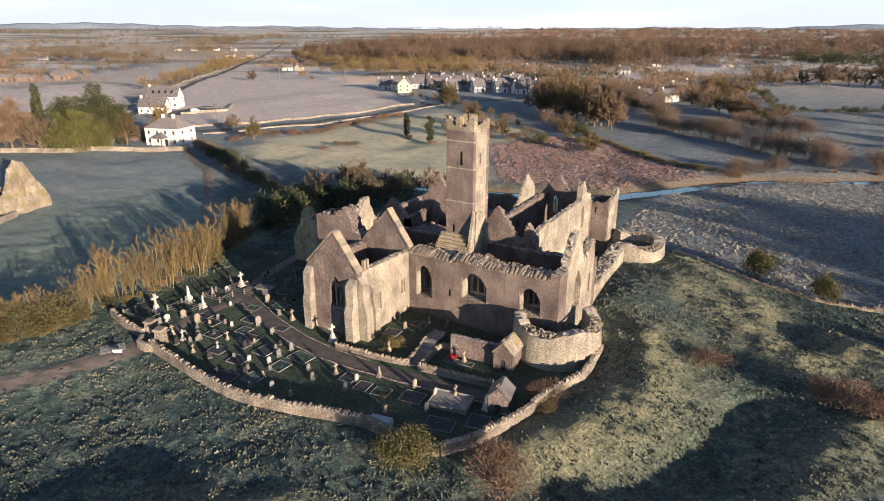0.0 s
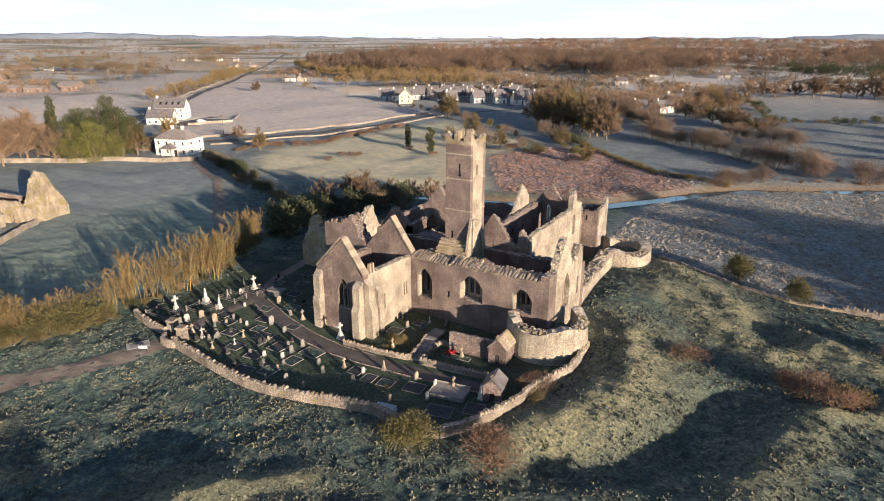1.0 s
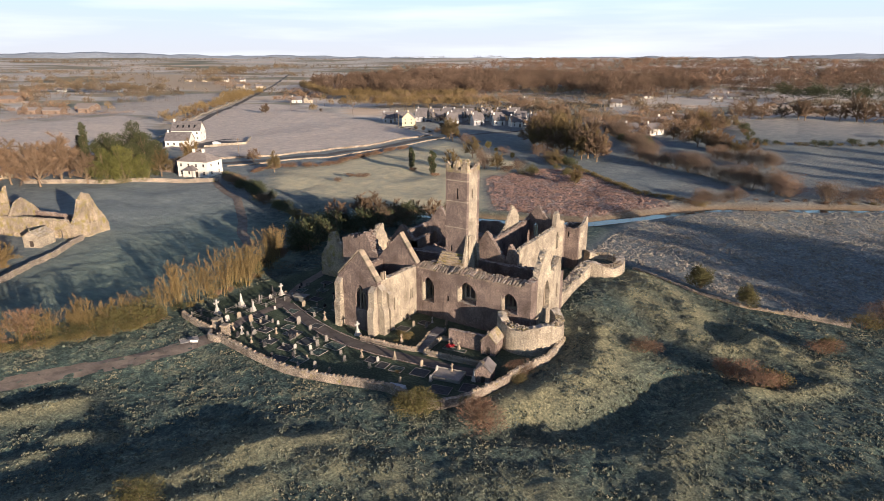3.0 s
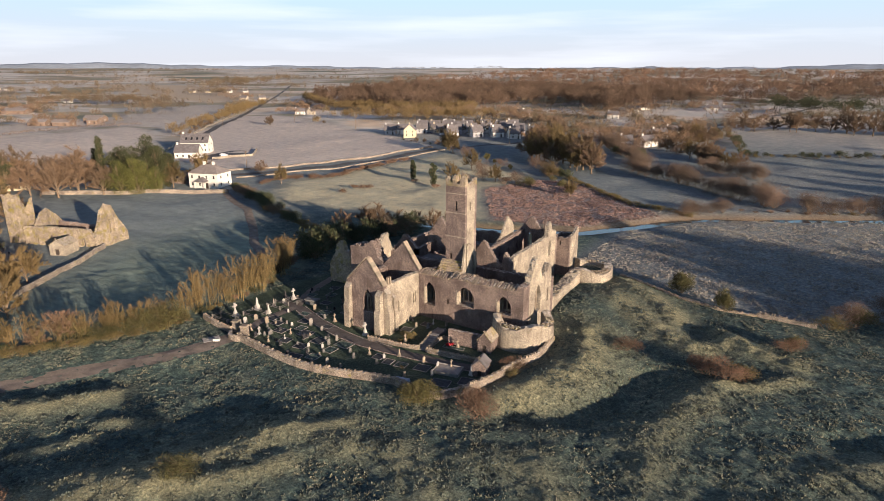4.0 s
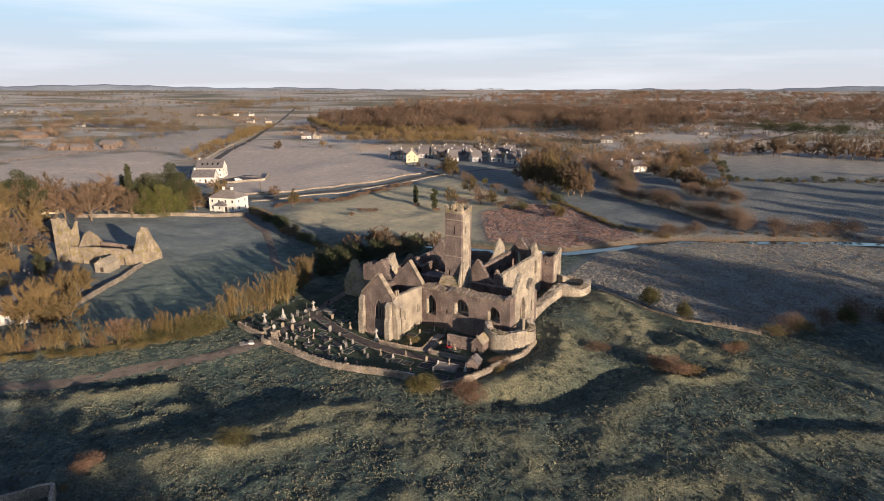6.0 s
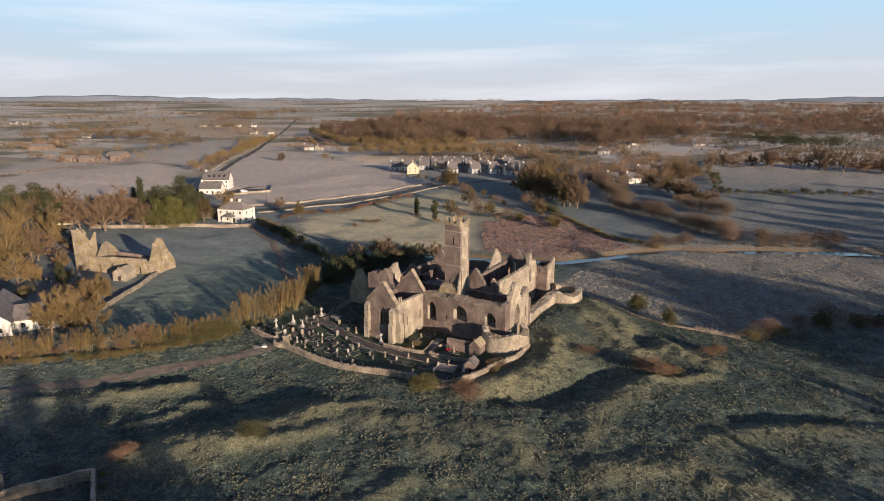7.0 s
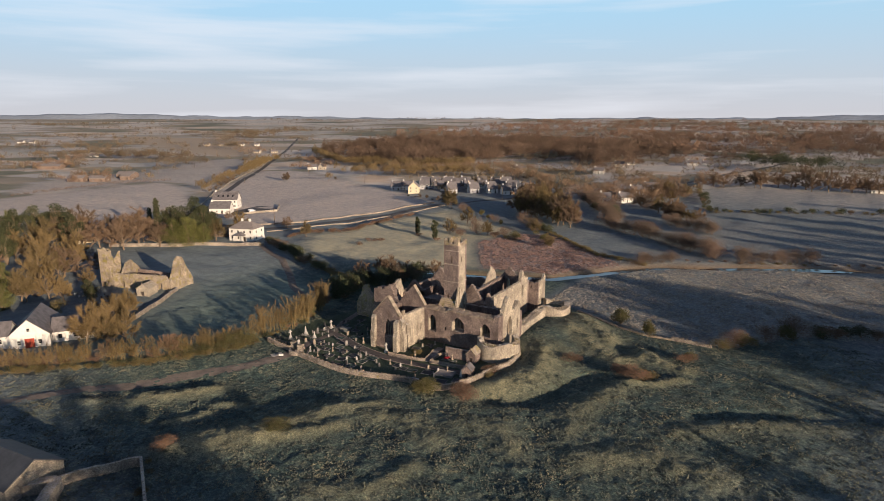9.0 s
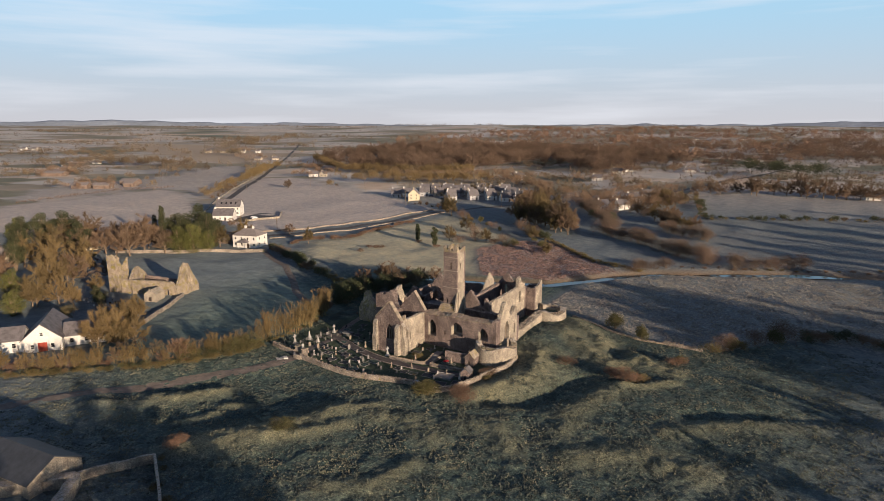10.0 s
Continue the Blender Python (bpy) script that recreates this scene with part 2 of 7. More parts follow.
YARD = [(-38, -31), (-27, -33), (-15, -35), (-5, -35), (7, -31.5), (15, -31.4), (18.3, -25), (19.5, -18.7), (21.5, -12), (21, -5), (14, 5), (-25, 6), (-36, 4), (-40, -12)]
GATE_ROAD = [(-26.7, -33.4), (-28.3, -38.6), (-31.8, -45.5), (-36.5, -51.5), (-46.7, -69.0), (-54.0, -81.0), (-62, -95), (-80, -122), (-110, -160)]
RIVER = [(-60, 51), (-45, 55), (-25, 60), (-2.5, 71.0), (6.6, 84.4), (16.6, 99.0), (27, 109.0), (44.3, 119.0), (53, 126), (75, 138), (110, 152), (160, 165), (260, 180)]
HEATH = [(-56, 108), (-49.7, 137), (-32.2, 141.0), (-17.2, 131.0), (12, 101), (2, 86.0), (-5, 75.0), (-30.6, 66.8)]
ROAD = [(-235, 20), (-196, 53), (-169.8, 77.5), (-157.5, 96.0), (-150.4, 124.0), (-143.6, 161.2), (-139.3, 202.3), (-128, 235), (-100, 280), (-60, 330), (-30, 420), (-10, 560), (40, 800)]
LONG_ROAD = [(-196, 53), (-235, 92), (-315, 168), (-440, 308), (-713, 598), (-1100, 1000)]
ROW_W = [(-72, -77.5), (-63.4, -67.8), (-49.6, -54.5), (-42.4, -41), (-42.4, -29.5), (-41.3, -24.5), (-41, -17), (-45.4, -7.0), (-49.5, 1.4)]
GREEN_FIELD = [(-46, 2), (-42, -17), (-43, -40), (-64, -67), (-73, -62), (-85, -39), (-100, -16), (-122, -25), (-184, 13), (-152, 41), (-118, 40), (-84, 20)]
TOWN_FIELD = [(-178, 86), (-167, 107), (-158, 134), (-150, 171), (-148, 212), (-200, 240), (-400, 330), (-440, 300), (-315, 160), (-240, 90)]
R_FIELD = [(-13, 375), (16, 268), (60, 280), (200, 330), (240, 480), (60, 480)]
MEADOW = [(-135, 80), (-128, 160), (-122, 185), (-60, 152), (-50, 137), (-56, 108), (-32, 68), (-60, 52), (-110, 50)]
WEST_FIELDS = [[(-419, 58), (-428, 150), (-404, 184), (-330, 150), (-240, 88), (-225, 60), (-255, 20), (-330, -20)],
               [(-436, 150), (-412, 190), (-335, 165), (-480, 335), (-545, 425), (-640, 400), (-590, 335), (-520, 200), (-505, 110), (-428, 60)]]
FAR_TAN = [(-860, 480), (-640, 420), (-760, 640), (-1250, 820), (-1500, 700)]

_rng = np.random.RandomState(4)
_waves = [(0.05 + 0.06 * k + 0.02 * _rng.rand(), _rng.rand() * 6.28, _rng.rand() * 6.28, _rng.rand() * 6.28) for k in range(9)]


def fbm(X, Y, f=1.0):
    """Soft rolling noise from crossed waves, about -1 to 1."""
    r = 0.0
    for k, (w, a, p, q) in enumerate(_waves):
        u = (X * math.cos(a) + Y * math.sin(a)) * w * f * 2.2
        v = (-X * math.sin(a) + Y * math.cos(a)) * w * f * 1.7
        r = r + np.sin(u + p + 1.3 * np.sin(v * 0.7 + q)) * np.cos(v + q) / (1.2 + 0.35 * k)
    return r / 2.2


RIDGES = [  # old earthworks in the pasture: line, height, half-width
    ([(-1, -66), (4, -60), (7, -54)], 0.9, 2.0),
    ([(24, 20), (32, 12), (41, 6), (46, 10)], 1.0, 3.0),
    ([(47, -6), (52, -4), (57, 2)], 0.9, 1.4),
    ([(22, 30), (30, 24), (37, 16)], 1.2, 3.0),
    ([(25, -1), (27, -10), (26, -18), (23, -25)], 1.5, 5.0),
    ([(47, -9), (44, -18), (43, -27), (44, -33)], 0.6, 2.6),
    ([(10, -48), (17, -45), (25, -49)], 0.7, 2.4),
    ([(26, -41), (33, -39), (39, -44)], 0.6, 2.6),
    ([(1, -51), (0, -57), (-4, -66), (-10, -76)], 0.9, 3.6),
    ([(3, -49), (8, -44)], 0.8, 2.0),
    ([(18, -72), (26, -66), (27, -58)], 0.6, 2.0),
    ([(-36, -67), (-32, -62), (-28, -56)], 1.3, 2.3),
    ([(-44, -77), (-40, -72)], 0.6, 1.4),
    ([(-22, -70), (-19, -64)], 0.5, 1.4),
    ([(-21, -60), (-16, -57)], 0.7, 1.2),
    ([(50, -40), (58, -34), (70, -34)], 0.7, 3.5),
    ([(62, -22), (72, -12), (84, -6)], 0.6, 2.5),
    ([(44, 14), (50, 9), (57, 7)], 1.2, 1.7),
]
HOLLOWS = [  # sunken ground: line, depth, half-width
    ([(38.5, -8), (37, -16), (33, -24), (25, -28)], 1.5, 3.4),
    ([(-11, -50), (-16, -56), (-22, -64), (-31, -82)], 1.4, 9.0),
    ([(-22, -46), (-30, -53), (-42, -66)], 1.3, 8.0),
    ([(38, 18), (46, 4), (50, 0)], 0.6, 3.0),
    ([(64, -12), (76, -4), (92, 4)], 0.7, 3.0),
]


def ground_z(X, Y):
    X, Y = np.asarray(X, float), np.asarray(Y, float)
    r = np.hypot(X, Y)
    z = 1.0 * fbm(X * 0.25, Y * 0.25) * sstep(r, 30, 120)
    yard = np.clip(seg_dist(X, Y, YARD + [YARD[0]]) / 6, 0, 1) * ~inside(X, Y, YARD)
    near = (1 - sstep(r, 120, 220)) * yard
    z = z + near * (0.22 * fbm(X * 1.5, Y * 1.5) + 0.16 * fbm(X * 3.3 + 11, Y * 3.3)) * sstep(-Y - 0.6 * X, -60, 10)
    for line, h, w in RIDGES:
        z = z + h * np.exp(-(seg_dist(X, Y, line) / w) ** 2) * yard * (0.8 + 0.35 * fbm(X * 2.1 + 7, Y * 2.1))
    for line, h, w in HOLLOWS:
        z = z - h * np.exp(-(seg_dist(X, Y, line) / w) ** 2) * yard
    z = z + near * (0.09 * fbm(X * 9.0 + 3, Y * 9.0 + 5) + 0.06 * fbm(X * 17.0, Y * 17.0 + 9)) * (np.hypot(X - 20, Y + 25) < 120)
    z = z + 1.9 * np.exp(-(((X - 20) / 9) ** 2 + ((Y - 12) / 16) ** 2)) * (1 - inside(X, Y, YARD))
    z = z - 1.9 * np.exp(-(seg_dist(X, Y, RIVER) / 4.2) ** 2) * (1 - sstep(r, 600, 700))
    z = z + 3.0 * sstep(r, 180, 420) * (0.6 + 0.5 * fbm(X * 0.05, Y * 0.05))
    z = z + (46 + 9 * fbm(X * 0.012, Y * 0.012)) * sstep(r, 500, 4300)
    return z


def bisect_right(a, x):
    lo, hi = 0, len(a)
    while lo < hi:
        k = (lo + hi) // 2
        if x < a[k]:
            hi = k
        else:
            lo = k + 1
    return lo


def axis_steps(lo, hi, fine, far, grow_lo, grow_hi):
    a, b_ = list(np.arange(lo, hi + 1e-6, fine)), []
    s, v = fine, hi
    while v < far:
        s *= grow_hi
        v += s
        a.append(v)
    s, v = fine, lo
    while v > -far:
        s *= grow_lo
        v -= s
        b_.append(v)
    return np.array(b_[::-1] + a)


gx, gy = axis_steps(-60, 98, 0.5, 4600, 1.045, 1.09), axis_steps(-98, 52, 0.5, 4600, 1.12, 1.045)
GX, GY = np.meshgrid(gx, gy)
GZ = ground_z(GX, GY)
GXL, GYL = gx.tolist(), gy.tolist()


def gz(x, y):
    """Height of the ground sheet at a place."""
    i = min(max(bisect_right(GXL, x) - 1, 0), len(GXL) - 2)
    j = min(max(bisect_right(GYL, y) - 1, 0), len(GYL) - 2)
    u, v = (x - GXL[i]) / (GXL[i + 1] - GXL[i]), (y - GYL[j]) / (GYL[j + 1] - GYL[j])
    return float((GZ[j, i] * (1 - u) + GZ[j, i + 1] * u) * (1 - v) + (GZ[j + 1, i] * (1 - u) + GZ[j + 1, i + 1] * u) * v)


nxg, nyg = len(gx), len(gy)
idx = np.arange(nxg * nyg).reshape(nyg, nxg)
quads = np.stack([idx[:-1, :-1], idx[:-1, 1:], idx[1:, 1:], idx[1:, :-1]], -1).reshape(-1, 4)
gme = bpy.data.meshes.new("ground")
gme.vertices.add(nxg * nyg)
gme.vertices.foreach_set("co", np.stack([GX, GY, GZ], -1).ravel())
gme.loops.add(quads.size)
gme.polygons.add(len(quads))
gme.loops.foreach_set("vertex_index", quads.ravel().astype(np.int32))
gme.polygons.foreach_set("loop_start", np.arange(0, quads.size, 4, dtype=np.int32))
gme.update(calc_edges=True)
gme.validate()


def attr(name, values):
    a = gme.attributes.new(name, 'FLOAT', 'POINT')
    a.data.foreach_set("value", np.asarray(values, np.float32).ravel())


def soft_in(poly, w):
    d = seg_dist(GX, GY, poly + [poly[0]])
    return np.where(inside(GX, GY, poly), 0.5 + 0.5 * np.clip(d / w, 0, 1), 0.5 - 0.5 * np.clip(d / w, 0, 1))


GR = np.hypot(GX, GY)
attr("heath", soft_in(HEATH, 2.5))
WESTERN = np.maximum(soft_in(WEST_FIELDS[0], 4), 0.9 * soft_in(WEST_FIELDS[1], 4))
# Warm sunlight put into the frost colour: town, western and all far fields.
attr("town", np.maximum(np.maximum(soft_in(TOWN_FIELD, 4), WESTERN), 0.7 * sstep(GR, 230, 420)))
attr("meadow", soft_in(MEADOW, 5))
attr("yard", soft_in(YARD, 1.0))
attr("green", soft_in(GREEN_FIELD, 3.0))
attr("tan", np.maximum(soft_in(FAR_TAN, 12), 0))
# Crests coloured as dead grass, with the sunlight on the banks put in.
DRY_LIT = np.zeros_like(GX)
for line, h, w in RIDGES:
    DRY_LIT = np.maximum(DRY_LIT, min(1.0, h) * np.exp(-(seg_dist(GX, GY, line) / (w * 1.3)) ** 2))
attr("dry", DRY_LIT * (1 - inside(GX, GY, YARD)))
MEADOW_EDGE = np.interp(GX, [5, 20, 34, 42, 49, 59, 66, 80, 130], [44, 36.5, 30, 27.5, 28, 28, 34, 50, 46])
EAST_MEADOW = sstep(GY - MEADOW_EDGE, -1.0, 2.5) * sstep(GX, 2, 10) * (1 - sstep(GR, 240, 300))
attr("wet", EAST_MEADOW)
FROST = np.maximum(np.maximum(np.maximum(soft_in(TOWN_FIELD, 3), WESTERN), soft_in(MEADOW, 5)), 0.75 * soft_in(R_FIELD, 4))
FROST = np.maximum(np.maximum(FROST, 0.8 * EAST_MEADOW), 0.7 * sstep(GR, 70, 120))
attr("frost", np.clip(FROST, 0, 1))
attr("reed", np.clip(1.2 - seg_dist(GX, GY, RIVER) / 5.5, 0, 1))
# the far country, parted into hedged fields
_fr = np.random.RandomState(31)
_a, _r = np.radians(_fr.uniform(60, 195, 900)), 300 * np.exp(_fr.rand(900) ** 0.8 * 2.75)
SEEDS = np.stack([_r * np.cos(_a), _r * np.sin(_a)], 1)
FIELD_TONE = _fr.rand(len(SEEDS))


def field_cells(X, Y):
    """Nearest field for each point, and how much farther the second one is."""
    X, Y = np.ravel(X), np.ravel(Y)
    who, gap = np.zeros(len(X), int), np.zeros(len(X))
    for i in range(0, len(X), 20000):
        d = np.hypot(X[i:i + 20000, None] - SEEDS[:, 0], (Y[i:i + 20000, None] - SEEDS[:, 1]))
        o = np.argpartition(d, 1, axis=1)[:, :2]
        dd = np.take_along_axis(d, o, 1)
        sw = dd[:, 0] > dd[:, 1]
        who[i:i + 20000] = np.where(sw, o[:, 1], o[:, 0])
        gap[i:i + 20000] = np.abs(dd[:, 0] - dd[:, 1])
    return who, gap


_far = (GR > 300) & (GY > -100)
_tone = np.full(GX.shape, 0.5)
_tone[_far] = FIELD_TONE[field_cells(GX[_far], GY[_far])[0]]
attr("patch", _tone)
attr("far", sstep(GR, 300, 380) * (1 - soft_in(TOWN_FIELD, 2)) * (1 - soft_in(R_FIELD, 2)) * (1 - WESTERN))

m, n, l, b = material("pasture", 0.95)
GRASS = m
A = {}
for k in ("town", "meadow", "dry", "heath", "yard", "green", "tan", "frost", "reed", "patch", "far", "wet"):
    a = n.new("ShaderNodeAttribute")
    a.attribute_name = k
    A[k] = a.outputs["Fac"]
t_big, t_mid, t_fine, t_tuft = tex_noise(n, l, 0.035, 5), tex_noise(n, l, 0.30, 6, rough=0.65), tex_noise(n, l, 3.0, 5, rough=0.75), tex_noise(n, l, 1.1, 4, (1, 1, 1), 0.7)
c = ramp(n, l, t_mid.outputs[0], [(0.30, (0.033, 0.054, 0.059)), (0.50, (0.060, 0.088, 0.089)), (0.66, (0.126, 0.140, 0.120)), (0.8, (0.198, 0.194, 0.144))])
rough_c = ramp(n, l, t_fine.outputs[0], [(0.35, (0.50, 0.54, 0.55)), (0.5, (0.97, 0.98, 0.97)), (0.64, (1.7, 1.66, 1.56))])
tuft_c = ramp(n, l, t_tuft.outputs[0], [(0.40, (0.66, 0.72, 0.74)), (0.52, (1.0, 1.0, 0.98)), (0.62, (1.75, 1.66, 1.42))])
c = mixc(n, l, 1.0, c, rough_c, 'MULTIPLY')
c = mixc(n, l, 1.0, c, tuft_c, 'MULTIPLY')
big = ramp(n, l, t_big.outputs[0], [(0.35, (0.78, 0.86, 0.88)), (0.65, (1.15, 1.1, 1.0))])
c = mixc(n, l, 1.0, c, big, 'MULTIPLY')
c = mixc(n, l, A["dry"], c, mixc(n, l, 1.0, (0.196, 0.190, 0.124), rough_c, 'MULTIPLY'))
smooth_green = mixc(n, l, 1.0, (0.15, 0.20, 0.178), ramp(n, l, t_mid.outputs[0], [(0.3, (0.8, 0.8, 0.8)), (0.7, (1.2, 1.2, 1.2))]), 'MULTIPLY')
stripe = tex_noise(n, l, 0.5, 3, (0.35, 1.6, 1))
smooth_green = mixc(n, l, 1.0, smooth_green, ramp(n, l, stripe.outputs[0], [(0.35, (0.82, 0.86, 0.86)), (0.65, (1.25, 1.18, 1.1))]), 'MULTIPLY')
c = mixc(n, l, A["green"], c, smooth_green)
# Frost is blue as in shade, paler and warm where sunlight is tinted in.
frost_light_c = mixc(n, l, 1.0, mixc(n, l, A['town'], (0.190, 0.220, 0.250), (0.44, 0.395, 0.370)), ramp(n, l, t_mid.outputs[0], [(0.3, (0.75, 0.78, 0.8)), (0.7, (1.2, 1.15, 1.1))]), 'MULTIPLY')
# Meadow behind the church raised to cream for the sun on it.
frost_light_c = mixc(n, l, A['meadow'], frost_light_c, mixc(n, l, 1.0, (0.40, 0.37, 0.285), ramp(n, l, t_mid.outputs[0], [(0.3, (0.72, 0.80, 0.82)), (0.7, (1.25, 1.18, 1.05))]), 'MULTIPLY'))
# East meadow: bluish shade and pale lit specks are painted into its colour.
shade_tint_c = ramp(n, l, t_tuft.outputs[0], [(0.36, (0.115, 0.138, 0.155)), (0.5, (0.18, 0.196, 0.21)), (0.64, (0.29, 0.285, 0.28))])
frost_light_c = mixc(n, l, A['wet'], frost_light_c, shade_tint_c)
frost_light_c = mixc(n, l, 0.45, frost_light_c, rough_c, 'MULTIPLY')
c = mixc(n, l, A["frost"], c, frost_light_c)
patch_c = ramp(n, l, A["patch"], [(0.0, (0.13, 0.15, 0.115)), (0.2, (0.21, 0.20, 0.15)), (0.4, (0.30, 0.255, 0.195)), (0.55, (0.36, 0.35, 0.32)), (0.75, (0.50, 0.47, 0.44)), (1.0, (0.46, 0.38, 0.30))])
patch_n = tex_noise(n, l, 0.02, 5)
patch_c = mixc(n, l, 1.0, patch_c, ramp(n, l, patch_n.outputs[0], [(0.35, (0.8, 0.82, 0.82)), (0.65, (1.2, 1.16, 1.12))]), 'MULTIPLY')
c = mixc(n, l, A["far"], c, patch_c)
c = mixc(n, l, A["tan"], c, (0.40, 0.32, 0.235))
heath_n = tex_noise(n, l, 0.9, 5, (1, 1.8, 1), rough=0.7)
heath_c = ramp(n, l, heath_n.outputs[0], [(0.36, (0.085, 0.062, 0.058)), (0.5, (0.20, 0.145, 0.13)), (0.62, (0.42, 0.37, 0.35))])
c = mixc(n, l, A["heath"], c, heath_c)
yard_c = ramp(n, l, t_mid.outputs[0], [(0.3, (0.030, 0.048, 0.036)), (0.6, (0.062, 0.084, 0.058)), (0.75, (0.13, 0.15, 0.13))])
yard_c = mixc(n, l, 1.0, yard_c, rough_c, 'MULTIPLY')
c = mixc(n, l, A["yard"], c, yard_c)
c = mixc(n, l, A["reed"], c, ramp(n, l, t_fine.outputs[0], [(0.3, (0.12, 0.075, 0.04)), (0.7, (0.36, 0.26, 0.16))]))
l.new(c, b.inputs["Base Color"])
hh = mixc(n, l, 0.5, t_tuft.outputs[0], t_fine.outputs[0])
bump(n, l, b, hh, 1.0, 0.5)
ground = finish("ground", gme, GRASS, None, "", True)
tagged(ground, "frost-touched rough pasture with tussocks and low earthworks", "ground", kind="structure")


def ribbon(name, pts, width, lift, mat, label, category, step=1.5, fade=0.0):
    """A strip that follows the ground along a line."""
    st = along(pts, step)
    vs, fs = [], []
    for i, (x, y, a) in enumerate(st):
        a = math.atan2(st[min(i + 1, len(st) - 1)][1] - st[max(i - 1, 0)][1], st[min(i + 1, len(st) - 1)][0] - st[max(i - 1, 0)][0])
        w = width * (1 + 0.06 * math.sin(i * 1.7))
        for k in (-0.5, -0.17, 0.17, 0.5):
            px, py = x - math.sin(a) * w * k, y + math.cos(a) * w * k
            vs.append((px, py, gz(px, py) + lift * (1 if abs(k) < 0.4 else 0.3)))
        if i:
            for j in range(3):
                q = 4 * i + j
                fs.append((q - 4, q - 3, q + 1, q))
    fs = [f[::-1] for f in fs]
    ob = raw(name, vs, fs, mat)
    return tagged(ob, label, category, kind="structure")


ribbon("path", YARD_PATH, 2.0, 0.05, PATH, "narrow dark tarmac path curving through the graveyard", "path", 0.8)
ribbon("path", YARD_PATH_N, 1.9, 0.045, GRAVEL, "grey gravel path from the graveyard gate", "path", 0.8)
ribbon("road", GATE_ROAD, 3.4, 0.06, GRAVEL, "pale gravel lane leading to the graveyard gate", "lane", 1.0)
ribbon("road", ROAD, 4.6, 0.12, ASPHALT, "dark tarmac country road between stone walls", "road", 3)
ribbon("road", LONG_ROAD, 5.0, 0.14, ASPHALT, "long straight tarmac road across the fields", "road", 4)
ribbon("path", [(-132, 47), (-119.8, 41.0), (-106.5, 35.6), (-84.5, 19.5), (-72.6, 9.5), (-60, 2)], 2.6, 0.16, GRAVEL, "worn track along the edge of the green field", "track", 1.5)

WATER, n, l, b = material("river_water", 0.06)
b.inputs["Base Color"].default_value = (0.012, 0.017, 0.02, 1)
b.inputs["Specular IOR Level"].default_value = 0.5
wv = tex_noise(n, l, 1.6, 3)
bump(n, l, b, wv.outputs[0], 0.12, 0.05)
vs, fs = [], []
for i, (x, y, a) in enumerate(along(RIVER, 3)):
    w = 2.5 + 0.5 * math.sin(i * 0.5)
    vs += [(x - math.sin(a) * w, y + math.cos(a) * w, -1.25), (x + math.sin(a) * w, y - math.cos(a) * w, -1.25)]
    if i:
        fs.append((2 * i - 1, 2 * i + 1, 2 * i, 2 * i - 2))
tagged(raw("water", vs, fs, WATER), "still narrow river reflecting the pale blue sky", "river", kind="structure")

# low hills along the horizon; distance haze is put into their blue-grey colour
vs, fs = [], []
for i in range(181):
    a = 78 + 0.55 * i
    h = 7 + 26 * math.exp(-((a - 152) / 9) ** 2) + 17 * math.exp(-((a - 136) / 6) ** 2) + 6 * math.exp(-((a - 110) / 2.4) ** 2) + 5 * math.exp(-((a - 104.5) / 1.0) ** 2) + 22 * math.exp(-((a - 88) / 5) ** 2) + 2.5 * math.sin(a * 1.7) + 1.5 * math.sin(a * 4.1)
    for r, k in ((4230, -6.0), (4340, h * .75), (4430, h), (4560, -8.0)):
        x, y = r * math.cos(radians(a)), r * math.sin(radians(a))
        vs.append((x, y, gz(x, y) + k))
    if i:
        for j in range(3):
            q = 4 * i + j
            fs.append((q - 4, q - 3, q + 1, q)[::-1])
HILL = plain("haze_tinted_hill", (0.27, 0.31, 0.37), 1.0, 0.15, 0.004)
tagged(raw("backdrop", vs, fs, HILL, smooth=True), "low horizon hills tinted blue-grey for haze", "hills", kind="structure")

# ---- the ruined friary ----
from mathutils.geometry import tessellate_polygon
RNG = random.Random(11)


def arch_loop(c, w, sill, spring, rise, kind='point', k=7):
    """Outline of an opening: flat sill, upright jambs, arched head."""
    h = w / 2
    pts = [(c - h, sill), (c + h, sill), (c + h, spring)]
    for i in range(1, 2 * k):
        u = 1 - i / k
        if kind == 'round':
            pts.append((c + h * math.sin(u * math.pi / 2), spring + rise * math.cos(u * math.pi / 2)))
        elif kind == 'point':
            pts.append((c + h * u, spring + rise * (1 - abs(u) ** 1.8)))
    pts.append((c - h, spring))
    return pts


